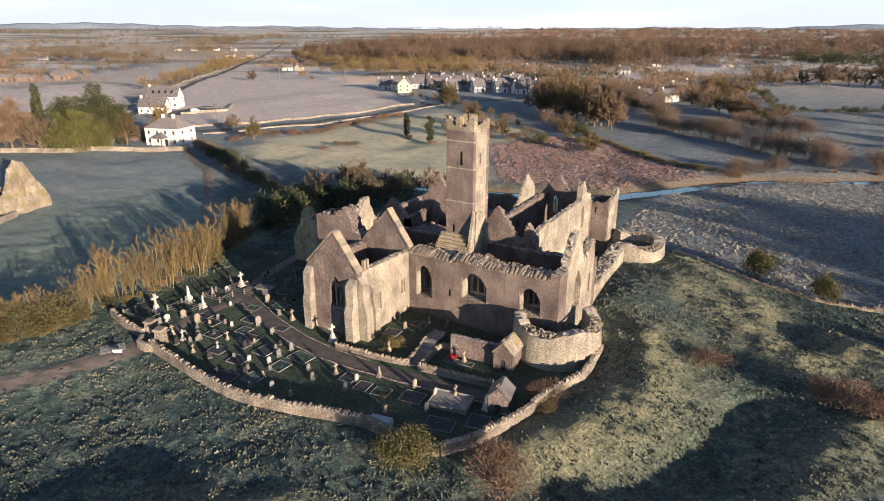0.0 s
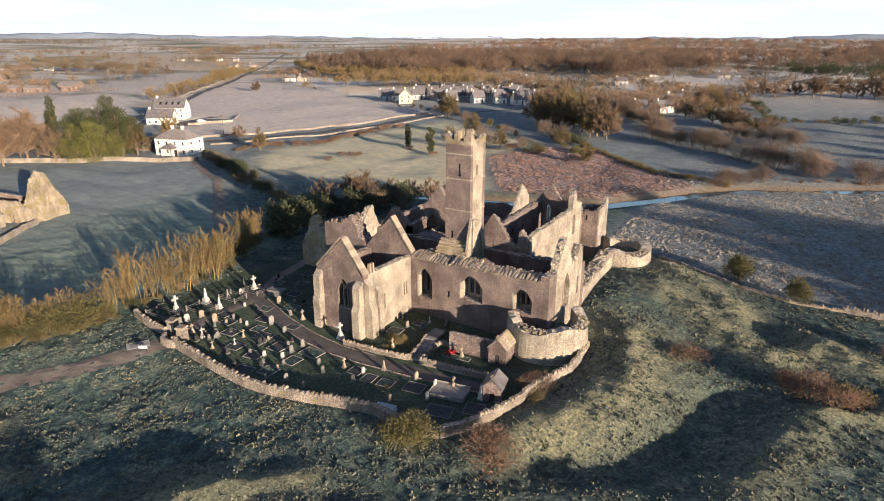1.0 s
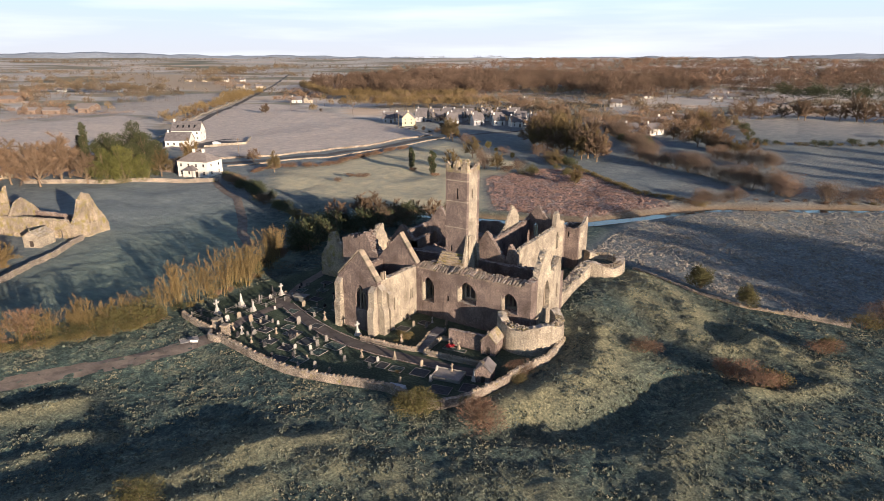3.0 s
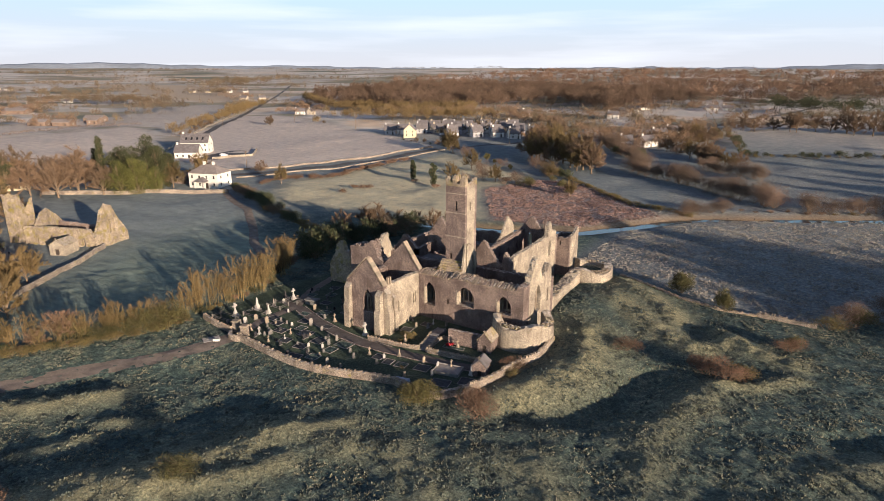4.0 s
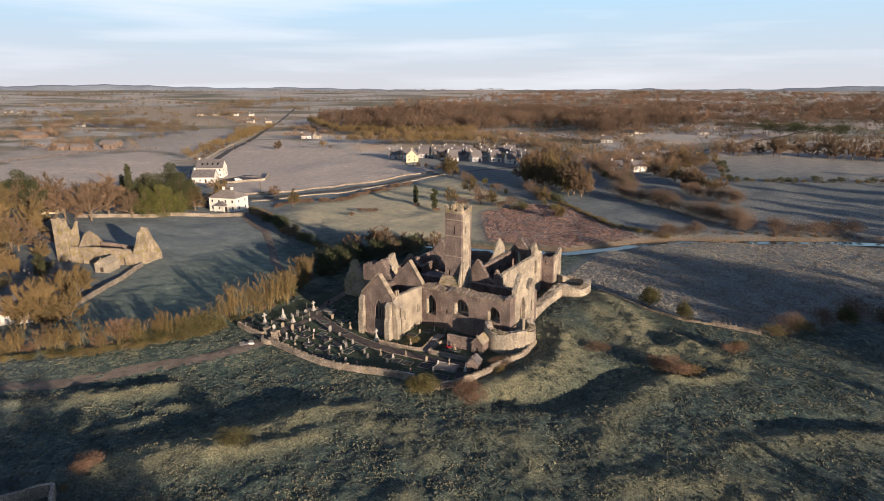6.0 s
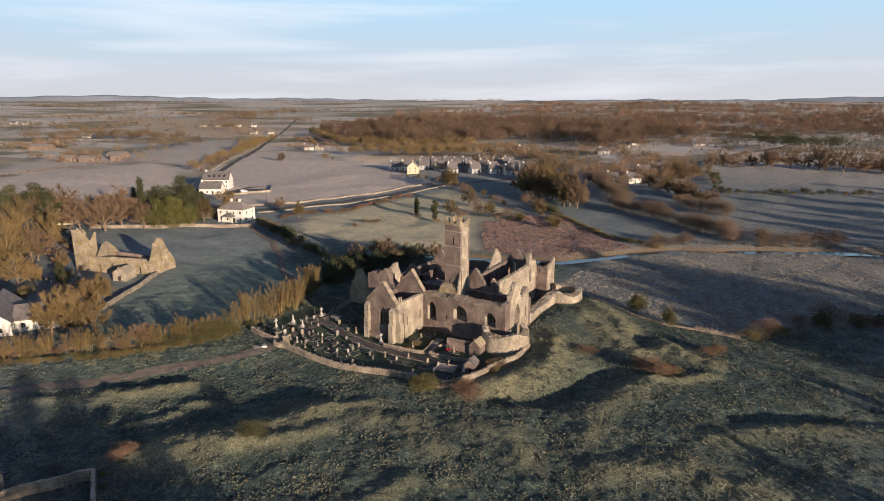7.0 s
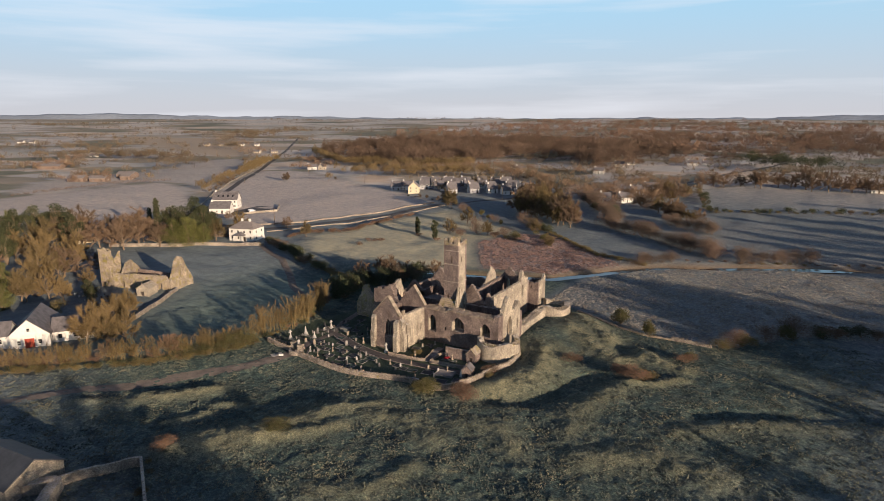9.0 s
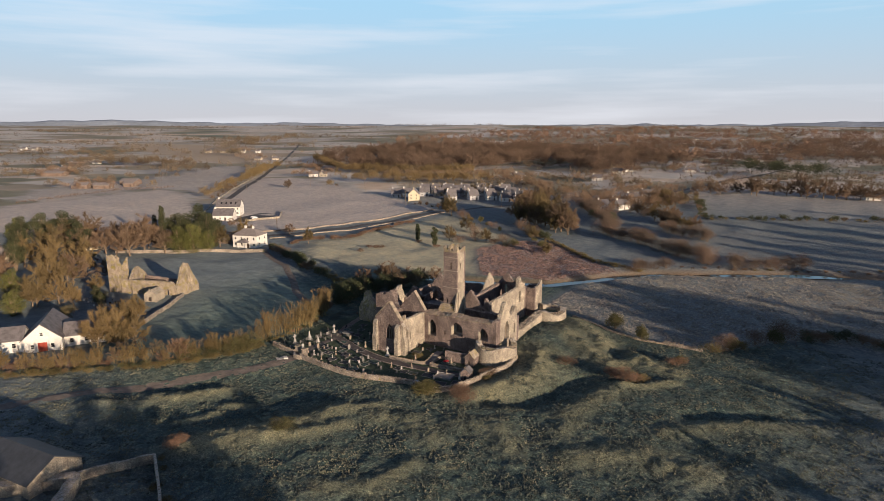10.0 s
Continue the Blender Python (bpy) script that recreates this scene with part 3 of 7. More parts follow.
def wall_mesh(p0, p1, thick, prof, z0, holes=(), rough=0.10, step=0.4):
    """An upright wall from p0 to p1 (its outer face; the thickness lies on its left side), with a broken top and arched openings."""
    p0, p1 = Vector(p0), Vector(p1)
    ln = (p1 - p0).length
    d = (p1 - p0) / ln
    nrm = Vector((-d.y, d.x))
    top = []
    for (sa, za), (sb, zb) in zip(prof[:-1], prof[1:]):
        k = max(1, int(math.hypot(sb - sa, zb - za) / step))
        for i in range(k):
            top.append((sa + (sb - sa) * i / k, za + (zb - za) * i / k))
    top.append(prof[-1])
    last = len(top) - 1
    top = [(s if i in (0, last) else s + RNG.uniform(-.3, .3) * rough, z + RNG.uniform(-1, 1) * rough) for i, (s, z) in enumerate(top)]
    outer = [(0, z0), (ln, z0)] + top[::-1]
    loops = [outer] + [list(h) for h in holes]
    flat = [p for lp in loops for p in lp]
    tris = tessellate_polygon([[Vector((s, z, 0)) for s, z in lp] for lp in loops])
    nv = len(flat)
    vs = []
    for off in (0.0, thick):
        for s, z in flat:
            p = p0 + d * s + nrm * off
            vs.append((p.x, p.y, z))
    fs = []
    for a, b_, c in tris:
        ax, ay = flat[a]
        bx, by = flat[b_]
        cx, cy = flat[c]
        if (bx - ax) * (cy - ay) - (by - ay) * (cx - ax) < 0:
            b_, c = c, b_
        fs.append((a, b_, c))
        fs.append((a + nv, c + nv, b_ + nv))
    base = 0
    for li, lp in enumerate(loops):
        k = len(lp)
        area = sum(lp[i][0] * lp[(i + 1) % k][1] - lp[(i + 1) % k][0] * lp[i][1] for i in range(k))
        for i in range(k):
            a, c = base + i, base + (i + 1) % k
            q = (a, a + nv, c + nv, c)
            if (area > 0) == (li > 0):
                q = q[::-1]
            fs.append(q[::-1] if li == 0 and area > 0 else q)
        base += k
    return vs, fs


def wall(name, p0, p1, thick, prof, z0=-0.6, holes=(), mat=None, parent=None, label="", rough=0.10):
    vs, fs = wall_mesh(p0, p1, thick, prof, z0, holes, rough)
    me = bpy.data.meshes.new(name)
    me.from_pydata(vs, [], fs)
    bm = bmesh.new()
    bm.from_mesh(me)
    bmesh.ops.recalc_face_normals(bm, faces=bm.faces)
    bm.to_mesh(me)
    bm.free()
    ob = finish(name, me, mat or STONE, parent, label)
    if rough >= 0.04 and parent is not None:
        capping(p0, p1, thick, prof, mat or STONE, ob, rough)
    return ob


def capping(p0, p1, thick, prof, mat, parent, rough):
    """Loose, uneven stones along a broken wall head."""
    p0, p1 = Vector(p0), Vector(p1)
    d = (p1 - p0).normalized()
    nrm, ang = Vector((-d.y, d.x)), math.atan2(d.y, d.x)
    V, F = [], []
    for (sa, za), (sb, zb) in zip(prof[:-1], prof[1:]):
        ln = math.hypot(sb - sa, zb - za)
        tilt = math.atan2(zb - za, sb - sa)
        if abs(tilt) > 1.25:
            continue
        for _ in range(int(ln * (2.4 + 9 * rough) * (1 if thick < 1.3 else 1.8))):
            k = RNG.random()
            hx, hy, hz = RNG.uniform(.12, .30), RNG.uniform(.10, .26), RNG.uniform(.08, .10 + min(.22, rough))
            off = RNG.uniform(.05, max(.06, thick - .05))
            p = p0 + d * (sa + (sb - sa) * k) + nrm * off
            mm = Matrix.Translation((p.x, p.y, za + (zb - za) * k)) @ Euler((RNG.uniform(-.2, .2), -tilt * .6 + RNG.uniform(-.2, .2), ang + RNG.uniform(-.5, .5))).to_matrix().to_4x4()
            b0 = len(V)
            for zz, q in ((-hz, 1.0), (hz, .78)):
                for ux, uy in ((-1, -1), (1, -1), (1, 1), (-1, 1)):
                    V.append(tuple(mm @ Vector((ux * hx * q, uy * hy * q, zz))))
            for f in ((4, 5, 6, 7), (0, 1, 5, 4), (1, 2, 6, 5), (2, 3, 7, 6), (3, 0, 4, 7)):
                F.append(tuple(b0 + i for i in f))
    if V:
        ob = raw("rubble_capping", V, F, mat, parent, "loose frosted stones on the broken wall head")
        ob["kind"] = "stuff"


def bars(name, specs, mat, parent, label=""):
    for s in specs:
        bm = bmesh.new()
        box(bm, *s)
        part(name, bm, mat, parent, label)


church = thing("friary_church", "roofless grey-brown limestone friary church, gables standing, on a frosty green", "church")
# south wall of the chancel, on the old castle wall
SW = (-5.3, -7.8)
win = [arch_loop(2.45, 2.5, 2.6, 5.6, 1.5), arch_loop(10.2, 3.6, 3.9, 6.1, 1.5), arch_loop(18.0, 2.8, 4.1, 6.0, 1.4), arch_loop(6.5, 0.4, 3.6, 4.5, 0.05)]
wall("south_wall", SW, (16.4, -7.8), 2.3, [(0, 8.5), (6.7, 8.45), (9.2, 9.0), (10.5, 9.3), (12, 8.7), (20.5, 9.0), (20.55, 9.8), (21.7, 9.8)], -0.6, win, STONE, church)
for c0, w, sl, sp, rs, nl in ((2.45, 2.5, 2.6, 5.6, 1.5, 3), (10.2, 3.6, 3.9, 6.1, 1.5, 3), (18.0, 2.8, 4.1, 6.0, 1.4, 3)):
    x0 = SW[0] + c0
    sc = wall("window_screen", (x0 - w / 2 - 0.1, -5.84), (x0 + w / 2 + 0.1, -5.84), 0.3, [(0, sp + rs + .2), (w + .2, sp + rs + .2)], sl - .3,
              [arch_loop(0.1 + w * (i + 0.5) / nl * 0.8 + w * 0.1, w * 0.20, sl + 0.35, sp - 0.1 + (0.6 if i == 1 else 0), 0.45) for i in range(nl)], CUT, church, "pale cut-stone window with pointed lights", 0.0)
# West reveals only, faced in paler stone to hold the sunlight on them.
for c0, w, sl, sp in ((2.45, 2.5, 2.6, 5.6), (10.2, 3.6, 3.9, 6.1), (18.0, 2.8, 4.1, 6.0)):
    bm = bmesh.new()
    x0 = SW[0] + c0 - w / 2
    box(bm, x0 - .05, x0 + .14, -7.83, -5.88, sl + .02, sp + .7)
    part("lit_window_jamb", bm, STONE_PALE_LIT, church, "west window reveal, faced paler for the sun on it")
# south transept
TS = (-13.6, -18.5)
wall("transept_gable", TS, (-5.3, -18.5), 1.0, [(0, 8.7), (0.3, 8.9), (4.6, 13.3), (5.0, 13.3), (8.0, 8.9), (8.3, 8.9)], -0.8, [arch_loop(4.75, 2.2, 3.5, 6.0, 1.8)], STONE, church, rough=0.04)
for ax, az, bx, bz in ((-13.5, 8.95, -8.95, 13.55), (-8.75, 13.55, -5.2, 9.0)):
    d = Vector((bx - ax, 0, bz - az))
    ln = d.length
    ang = math.atan2(d.z, d.x)
    mm = Matrix.Translation((ax, -18.6, az)) @ Matrix.Rotation(-ang, 4, 'Y')
    k = int(ln / 0.9)
    for i in range(k):
        bm = bmesh.new()
        box(bm, ln * i / k + .01, ln * (i + 1) / k - .01, 0, 1.15, -0.06, 0.16, mm)
        part("coping_stone", bm, CUT, church)
for i in range(2):
    bars("mullion", [(-9.6 + .72 * (i + 0.55), -9.6 + .72 * (i + 0.55) + .14, -18.2, -17.9, 3.4, 6.6)], CUT, church)
for i, (x, ang) in enumerate(((-9.5, 35), (-9.1, -35), (-8.6, 35), (-8.3, -35))):
    bm = bmesh.new()
    box(bm, -.06, .06, -.12, .12, -.6, .6, Matrix.Translation((x, -18.05, 6.8)) @ Matrix.Rotation(radians(ang), 4, 'Y'))
    part("tracery", bm, CUT, church)
# East wall in the paler stone that carries the sunlight.
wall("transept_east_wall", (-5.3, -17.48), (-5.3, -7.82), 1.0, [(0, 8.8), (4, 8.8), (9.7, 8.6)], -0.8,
     [arch_loop(2.75, 0.42, 2.7, 4.7, .35), arch_loop(3.35, 0.42, 2.7, 4.7, .35), arch_loop(8.0, 0.4, 3.1, 4.8, .35), arch_loop(8.55, 0.4, 3.1, 4.8, .35)], STONE_PALE_LIT, church, rough=0.05)
wall("transept_west_wall", (-13.6, -7.82), (-13.6, -17.48), 1.0, [(0, 8.6), (9.7, 8.6)], -0.8, (), STONE, church, rough=0.06)
wall("transept_inner_gable", (-13.58, -7.79), (-5.32, -7.79), 0.9, [(0, 8.8), (4.6, 13.8), (5.0, 13.8), (8.3, 9.0)], -0.6, [arch_loop(4.2, 4.6, -0.5, 3.8, 2.8)], STONE, church, rough=0.05)
for ax, az, bx, bz in ((-8.75, 14.05, -5.2, 9.1),):
    d = Vector((bx - ax, 0, bz - az))
    ln = d.length
    mm = Matrix.Translation((ax, -7.9, az)) @ Matrix.Rotation(-math.atan2(d.z, d.x), 4, 'Y')
    for i in range(6):
        bm = bmesh.new()
        box(bm, ln * i / 6 + .01, ln * (i + 1) / 6 - .01, 0, 1.05, -0.06, 0.16, mm)
        part("coping_stone", bm, CUT, church)


def buttress(x, y, w, d, h, parent, ang=0):
    """A stepped, slope-topped buttress that leans on a wall behind it (towards +y before turning)."""
    bm = bmesh.new()
    mm = Matrix.Translation((x, y, 0)) @ Matrix.Rotation(radians(ang), 4, 'Z')
    hw = w / 2
    pts = [(-d, -0.8), (-d, h * 0.5), (-d * 0.72, h * 0.58), (-d * 0.72, h * 0.9), (0, h), (0, -0.8)]
    a = [bm.verts.new(mm @ Vector((-hw, q, z))) for q, z in pts]
    b_ = [bm.verts.new(mm @ Vector((hw, q, z))) for q, z in pts]
    bm.faces.new(a)
    bm.faces.new(b_[::-1])
    for i in range(len(pts)):
        j = (i + 1) % len(pts)
        bm.faces.new((a[j], a[i], b_[i], b_[j]))
    bmesh.ops.recalc_face_normals(bm, faces=bm.faces)
    return part("buttress", bm, STONE_PALE_LIT, parent)


buttress(-13.1, -18.45, 1.2, 1.1, 8.4, church)
buttress(-5.9, -18.45, 1.2, 1.3, 8.2, church)
buttress(-5.35, -17.7, 1.3, 1.2, 8.4, church, 90)
buttress(-5.35, -15.9, 0.9, 1.0, 7.0, church, 90)
buttress(-13.55, -17.9, 1.1, 1.0, 8.0, church, -90)
for dz, yy in ((0, -16.9), (0, -16.3)):
    bm = bmesh.new()
    box(bm, -5.9, -5.4, yy, yy + .4, 8.6, 10.1, None, 0.06)
    part("pinnacle", bm, CUT, church)
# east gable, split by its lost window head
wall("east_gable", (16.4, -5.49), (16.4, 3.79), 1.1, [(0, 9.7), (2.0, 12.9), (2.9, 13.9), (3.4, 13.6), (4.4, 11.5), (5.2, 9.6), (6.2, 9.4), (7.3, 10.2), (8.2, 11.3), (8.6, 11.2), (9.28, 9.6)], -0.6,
     [arch_loop(3.6, 2.5, 3.6, 6.6, 2.0), arch_loop(7.9, 0.6, 4.2, 6.5, .4)], STONE_PALE_LIT, church, rough=0.14)
bars("mullion", [(15.7, 15.95, -2.5, -2.33, 3.5, 7.4), (15.7, 15.95, -1.6, -1.43, 3.5, 7.4)], CUT, church)
wall("north_wall", (16.38, 5.0), (-20.88, 5.0), 1.2, [(0, 8.4), (6, 7.6), (14, 7.4), (17, 7.6), (21, 7.2), (30, 7.0), (37.26, 7.4)], -0.6, [arch_loop(9.0, 1.6, 2.6, 4.6, 1.0), arch_loop(12.5, 1.6, 2.6, 4.6, 1.0)], STONE, church)
wall("west_gable", (-22.0, 5.0), (-22.0, -5.58), 1.1, [(0, 6.8), (1.4, 9.6), (2.2, 11.5), (3.2, 11.2), (5.2, 8.6), (8.5, 8.2), (10.58, 10.4)], -0.6, [arch_loop(5.5, 2.0, 3.2, 5.4, 1.4)], STONE_PALE_LIT, church, rough=0.2)
wall("nave_south_wall", (-22.0, -7.8), (-13.6, -7.8), 2.2, [(0, 11.0), (2.2, 11.8), (3.2, 11.6), (4.5, 12.3), (5.6, 12.9), (6.2, 11.4), (7.0, 10.0), (7.6, 9.2), (8.4, 8.7)], -0.6, (), STONE, church, rough=0.35)
wall("west_outer_wall", (-33.5, -2.0), (-22.02, -2.0), 1.1, [(0, 4.0), (1.5, 6.2), (2.6, 9.0), (4.0, 9.4), (4.6, 7.6), (6.0, 6.4), (8.7, 4.6), (11.48, 4.0)], -0.6, (), STONE_MOSS, church, rough=0.25)

# bell tower
tower = thing("bell_tower", "tall slender square limestone bell tower with broken stepped battlements", "tower")
T = 4.3
# the four faces, hollow inside
tw = [((-T, 0), (0, 0), [arch_loop(2.4, 0.5, 19.3, 21.0, .3), arch_loop(1.2, 0.45, 9.6, 10.7, .05)]),
      ((0, 0), (0, T), [arch_loop(1.9, 0.45, 19.4, 20.7, .3)]),
      ((0, T), (-T, T), [arch_loop(2.1, 0.5, 19.3, 21.0, .3)]),
      ((-T, T), (-T, 0), [arch_loop(2.1, 0.5, 19.3, 21.0, .3)])]
# Only the east face gets the paler stone, for the sun on it.
for (p0, p1, hl), mt in zip(tw, (STONE, STONE_PALE_LIT, STONE, STONE)):
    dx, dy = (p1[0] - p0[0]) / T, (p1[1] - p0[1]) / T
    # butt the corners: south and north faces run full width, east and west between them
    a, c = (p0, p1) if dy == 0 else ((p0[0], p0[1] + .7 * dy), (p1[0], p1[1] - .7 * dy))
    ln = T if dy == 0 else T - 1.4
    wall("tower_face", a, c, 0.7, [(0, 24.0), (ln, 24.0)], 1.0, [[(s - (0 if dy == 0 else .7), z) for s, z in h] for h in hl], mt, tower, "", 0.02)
for z in (14.2, 18.9, 22.6):
    bm = bmesh.new()
    o = 0.08
    for x0, x1, y0, y1 in ((-T - o, o, -o, 0.0), (-T - o, o, T, T + o), (-T - o, -T, 0.0, T), (0, o, 0.0, T)):
        box(bm, x0, x1, y0, y1, z - .07, z + .07)
    part("string_course", bm, STONE_PALE_LIT, tower)
for p0, p1, prof in (((-T, 0), (0, 0), [(0, 25.3), (.5, 25.8), (.9, 25.1), (1.0, 24.6), (1.5, 24.5), (1.6, 25.2), (2.1, 25.4), (2.2, 24.5), (3.1, 24.5), (3.2, 25.3), (3.5, 25.5), (3.6, 26.2), (4.3, 25.9)]),
                     ((0, 0.45), (0, T - .45), [(0, 25.6), (.5, 25.3), (.6, 24.6), (1.5, 24.4), (1.9, 24.7), (2.6, 24.6), (3.4, 25.2)]),
                     ((0, T), (-T, T), [(0, 25.2), (.8, 25.4), (.9, 24.6), (1.8, 24.6), (1.9, 25.6), (2.6, 25.6), (2.7, 24.6), (3.4, 24.6), (3.5, 25.6), (4.3, 25.4)]),
                     ((-T, T - .45), (-T, .45), [(0, 25.3), (1, 25.3), (1.1, 24.5), (2.2, 24.5), (2.3, 25.4), (3.4, 25.3)])):
    wall("parapet", p0, p1, 0.45, prof, 24.0, (), STONE_MOSS, tower, "", 0.10)
bm = bmesh.new()
box(bm, -T + .7, -.7, .7, T - .7, 21.8, 22.1)
part("tower_floor", bm, STONE, tower)
# spreading foot: raking side buttress and tall arch
bm = bmesh.new()
a = [bm.verts.new(p) for p in ((-0.05, -1.9, 5.5), (0.35, -1.9, 5.5), (0.35, 0.0, 13.2), (-0.05, 0.0, 13.2), (-0.05, 0.0, 5.5), (0.35, 0.0, 5.5))]
for f in ((0, 1, 2, 3), (1, 5, 2), (0, 3, 4), (0, 4, 5, 1), (3, 2, 5, 4)):
    bm.faces.new([a[i] for i in f])
bmesh.ops.recalc_face_normals(bm, faces=bm.faces)
part("raking_buttress", bm, STONE_PALE_LIT, tower)
wall("arch_wall", (0.4, 0.3), (0.4, T), 0.38, [(0, 12.6), (1.0, 12.8), (2.2, 12.2), (3.4, 10.4), (4.0, 8.0)], 0.5, [arch_loop(2.2, 1.5, 2.5, 8.8, 1.7)], STONE_PALE_LIT, tower, "", 0.08)
for i in range(6):
    bm = bmesh.new()
    box(bm, -T - .9 + .05 * i, .3, -2.0 + 0.33 * i, 0.0, 7.0 + .42 * i, 7.41 + .42 * i, None, .02)
    part("footing_step", bm, STONE_MOSS, tower)
wall("crossing_wall", (-T - 1.0, -5.5), (-T - 1.0, 0.0), 1.0, [(0, 8.3), (5.5, 7.4)], -.5, [arch_loop(2.8, 2.2, -.4, 4.2, 1.6)], STONE, tower)
wall("crossing_wall", (0, -5.5), (0, 0.0), 1.0, [(0, 8.0), (5.5, 7.0)], -.5, [arch_loop(2.8, 2.2, -.4, 4.2, 1.6)], STONE, tower)

# wall walk: big weathered stepped slabs on the south wall
walkway = thing("wall_walk", "rows of weathered stone slabs stepped like teeth on the wall head", "wall walk")
slab_meshes = []
WALKSTONE = plain("weathered_slab", (0.26, 0.215, 0.185), 0.9, 0.4, 1.2, bumpd=0.02, isl=True)
for k in range(4):
    bm = bmesh.new()
    box(bm, -.17 - .03 * k, .17, -.5, .55 + .06 * k, -0.1, .12 + .02 * k, None, 0.03)
    me = bpy.data.meshes.new("slab")
    bm.to_mesh(me)
    bm.free()
    me.materials.append((STONE_MOSS, WALKSTONE, CUT, WALKSTONE)[k])
    slab_meshes.append(me)
for row, yy in enumerate((-7.5, -6.85, -6.2)):
    x = -4.9
    while x < 15.2:
        if not (4.6 < x < 6.4 and row == 1):
            ob = new("slab", slab_meshes[RNG.randrange(4)])
            ob.parent = walkway
            zt = 8.62 if x < 1.4 else (9.0 if x < 5.6 else 8.75 + (x - 5.6) * .03)
            ob.matrix_basis = pose(x, yy, zt + .12 + RNG.uniform(-.05, .06), 24 + RNG.uniform(-8, 8), RNG.uniform(-6, 6), RNG.uniform(-8, 8))
        x += RNG.uniform(.46, .62)
for i in range(32):
    x = -5 + i * .64
    bm = bmesh.new()
    box(bm, x, x + RNG.uniform(.3, .6), -5.95, -5.6 + RNG.uniform(-.1, .1), 8.4, 8.75 + RNG.uniform(0, .4), None, .05)
    part("parapet_stone", bm, STONE_MOSS, walkway)

# east range (dormitory) north of the chancel
er = thing("east_range", "roofless two-storey east cloister range with tall gables", "ruin")
wall("south_gable", (-1.6, 6.3), (7.0, 6.3), 0.8, [(0, 9.6), (.6, 10.4), (2.0, 12.3), (2.4, 12.2), (5.5, 8.2), (6.4, 7.6), (6.6, 9.6), (7.2, 10.7), (7.8, 9.4), (8.6, 8.6)], -.5, [arch_loop(3.6, 1.2, 3.5, 5.2, .8)], STONE, er, rough=.12)
wall("east_wall", (7.0, 7.1), (7.0, 28.0), 0.9, [(0, 9.0), (1, 9.7), (16.4, 10.2), (16.8, 12.6), (17.6, 13.2), (18.2, 12.4), (18.6, 11.0), (20.9, 10.6)], -.5, [arch_loop(17.6, 1.3, 5.5, 8.2, .9)], STONE_PALE_LIT, er, rough=.10)
wall("west_wall", (-1.6, 28.0), (-1.6, 7.1), 0.9, [(0, 10.0), (6, 9.6), (14, 9.2), (20.9, 9.4)], -.5, [arch_loop(x, .6, 6.2, 7.2, .3) for x in (4, 8, 12, 16)], STONE, er, rough=.10)
wall("north_gable", (-1.6, 28.0), (7.0, 28.0), 0.8, [(0, 10.0), (2.2, 12.9), (2.6, 12.9), (5.4, 9.8), (5.6, 12.4), (6.0, 12.8), (6.3, 11.2), (8.6, 9.0)], -.5, [arch_loop(2.15, 1.1, 6.2, 8.6, .7), arch_loop(.5, .4, 6.6, 8, .2)], STONE, er, rough=.10)
bars("mullion", [(.45, .6, 28.3, 28.5, 6.2, 9.0)], CUT, er)
wall("cross_gable", (-2.0, 14.6), (-2.0, 25.2), 0.39, [(0, 7.4), (1.4, 8.6), (4, 9.6), (6.0, 12.0), (7.3, 13.8), (7.8, 13.6), (10.2, 11.4), (10.6, 8.8)], -.5, (), STONE_PALE_LIT, er, rough=.10)
bm = bmesh.new()
box(bm, -.6, 6.0, 7.2, 27.9, 3.6, 3.9)
part("upper_floor", bm, STONE, er, "bare stone-vaulted upper floor")
# garderobe block on the north-east
nb = thing("corner_tower", "small square stone turret with a broken raised corner", "turret")
wall("turret_wall", (5.6, 29.2), (9.8, 29.2), .7, [(0, 8.6), (4.2, 9.1)], -.5, [arch_loop(2.0, .3, 7.0, 8.0, .1)], STONE, nb)
wall("turret_wall", (9.8, 29.91), (9.8, 34.5), .7, [(0, 9.1), (2.0, 9.2), (3.4, 9.9), (4.1, 10.6), (4.59, 9.8)], -.5, (), STONE_PALE_LIT, nb)
wall("turret_wall", (9.09, 34.5), (5.6, 34.5), .7, [(0, 9.0), (3.49, 8.6)], -.5, (), STONE, nb)
wall("turret_wall", (5.6, 33.79), (5.6, 29.91), .7, [(0, 8.6), (3.88, 8.6)], -.5, (), STONE, nb)
# west and north cloister ranges
wr = thing("west_range", "roofless west cloister range with a tall gable", "ruin")
wall("range_wall", (-15.6, 6.3), (-15.6, 24.0), .9, [(0, 8.0), (17.7, 8.4)], -.5, [arch_loop(8, .9, 5, 6.6, .5)], STONE, wr)
wall("range_wall", (-22.0, 24.0), (-22.0, 6.3), .9, [(0, 8.2), (17.7, 7.8)], -.5, (), STONE, wr)
wall("range_gable", (-22.0, 6.3), (-15.6, 6.3), .8, [(0, 7.2), (2.6, 10.5), (3.4, 10.6), (6.4, 7.9)], -.5, (), STONE, wr, rough=.05)
wall("range_gable", (-17.2, 12.6), (-10.6, 12.6), .8, [(0, 9.6), (3.4, 14.0), (6.6, 10.0)], -.5, [arch_loop(2.2, .9, 6.5, 8.2, .5)], STONE, wr, rough=.06)
wall("range_gable", (-16.8, 17.6), (-10.4, 17.6), .8, [(0, 10.0), (3.6, 16.2), (6.4, 11.0)], -.5, (), STONE_PALE_LIT, wr, rough=.06)
nr = thing("cloister_arcade", "square cloister walk with frosted flat stone ledges", "cloister")
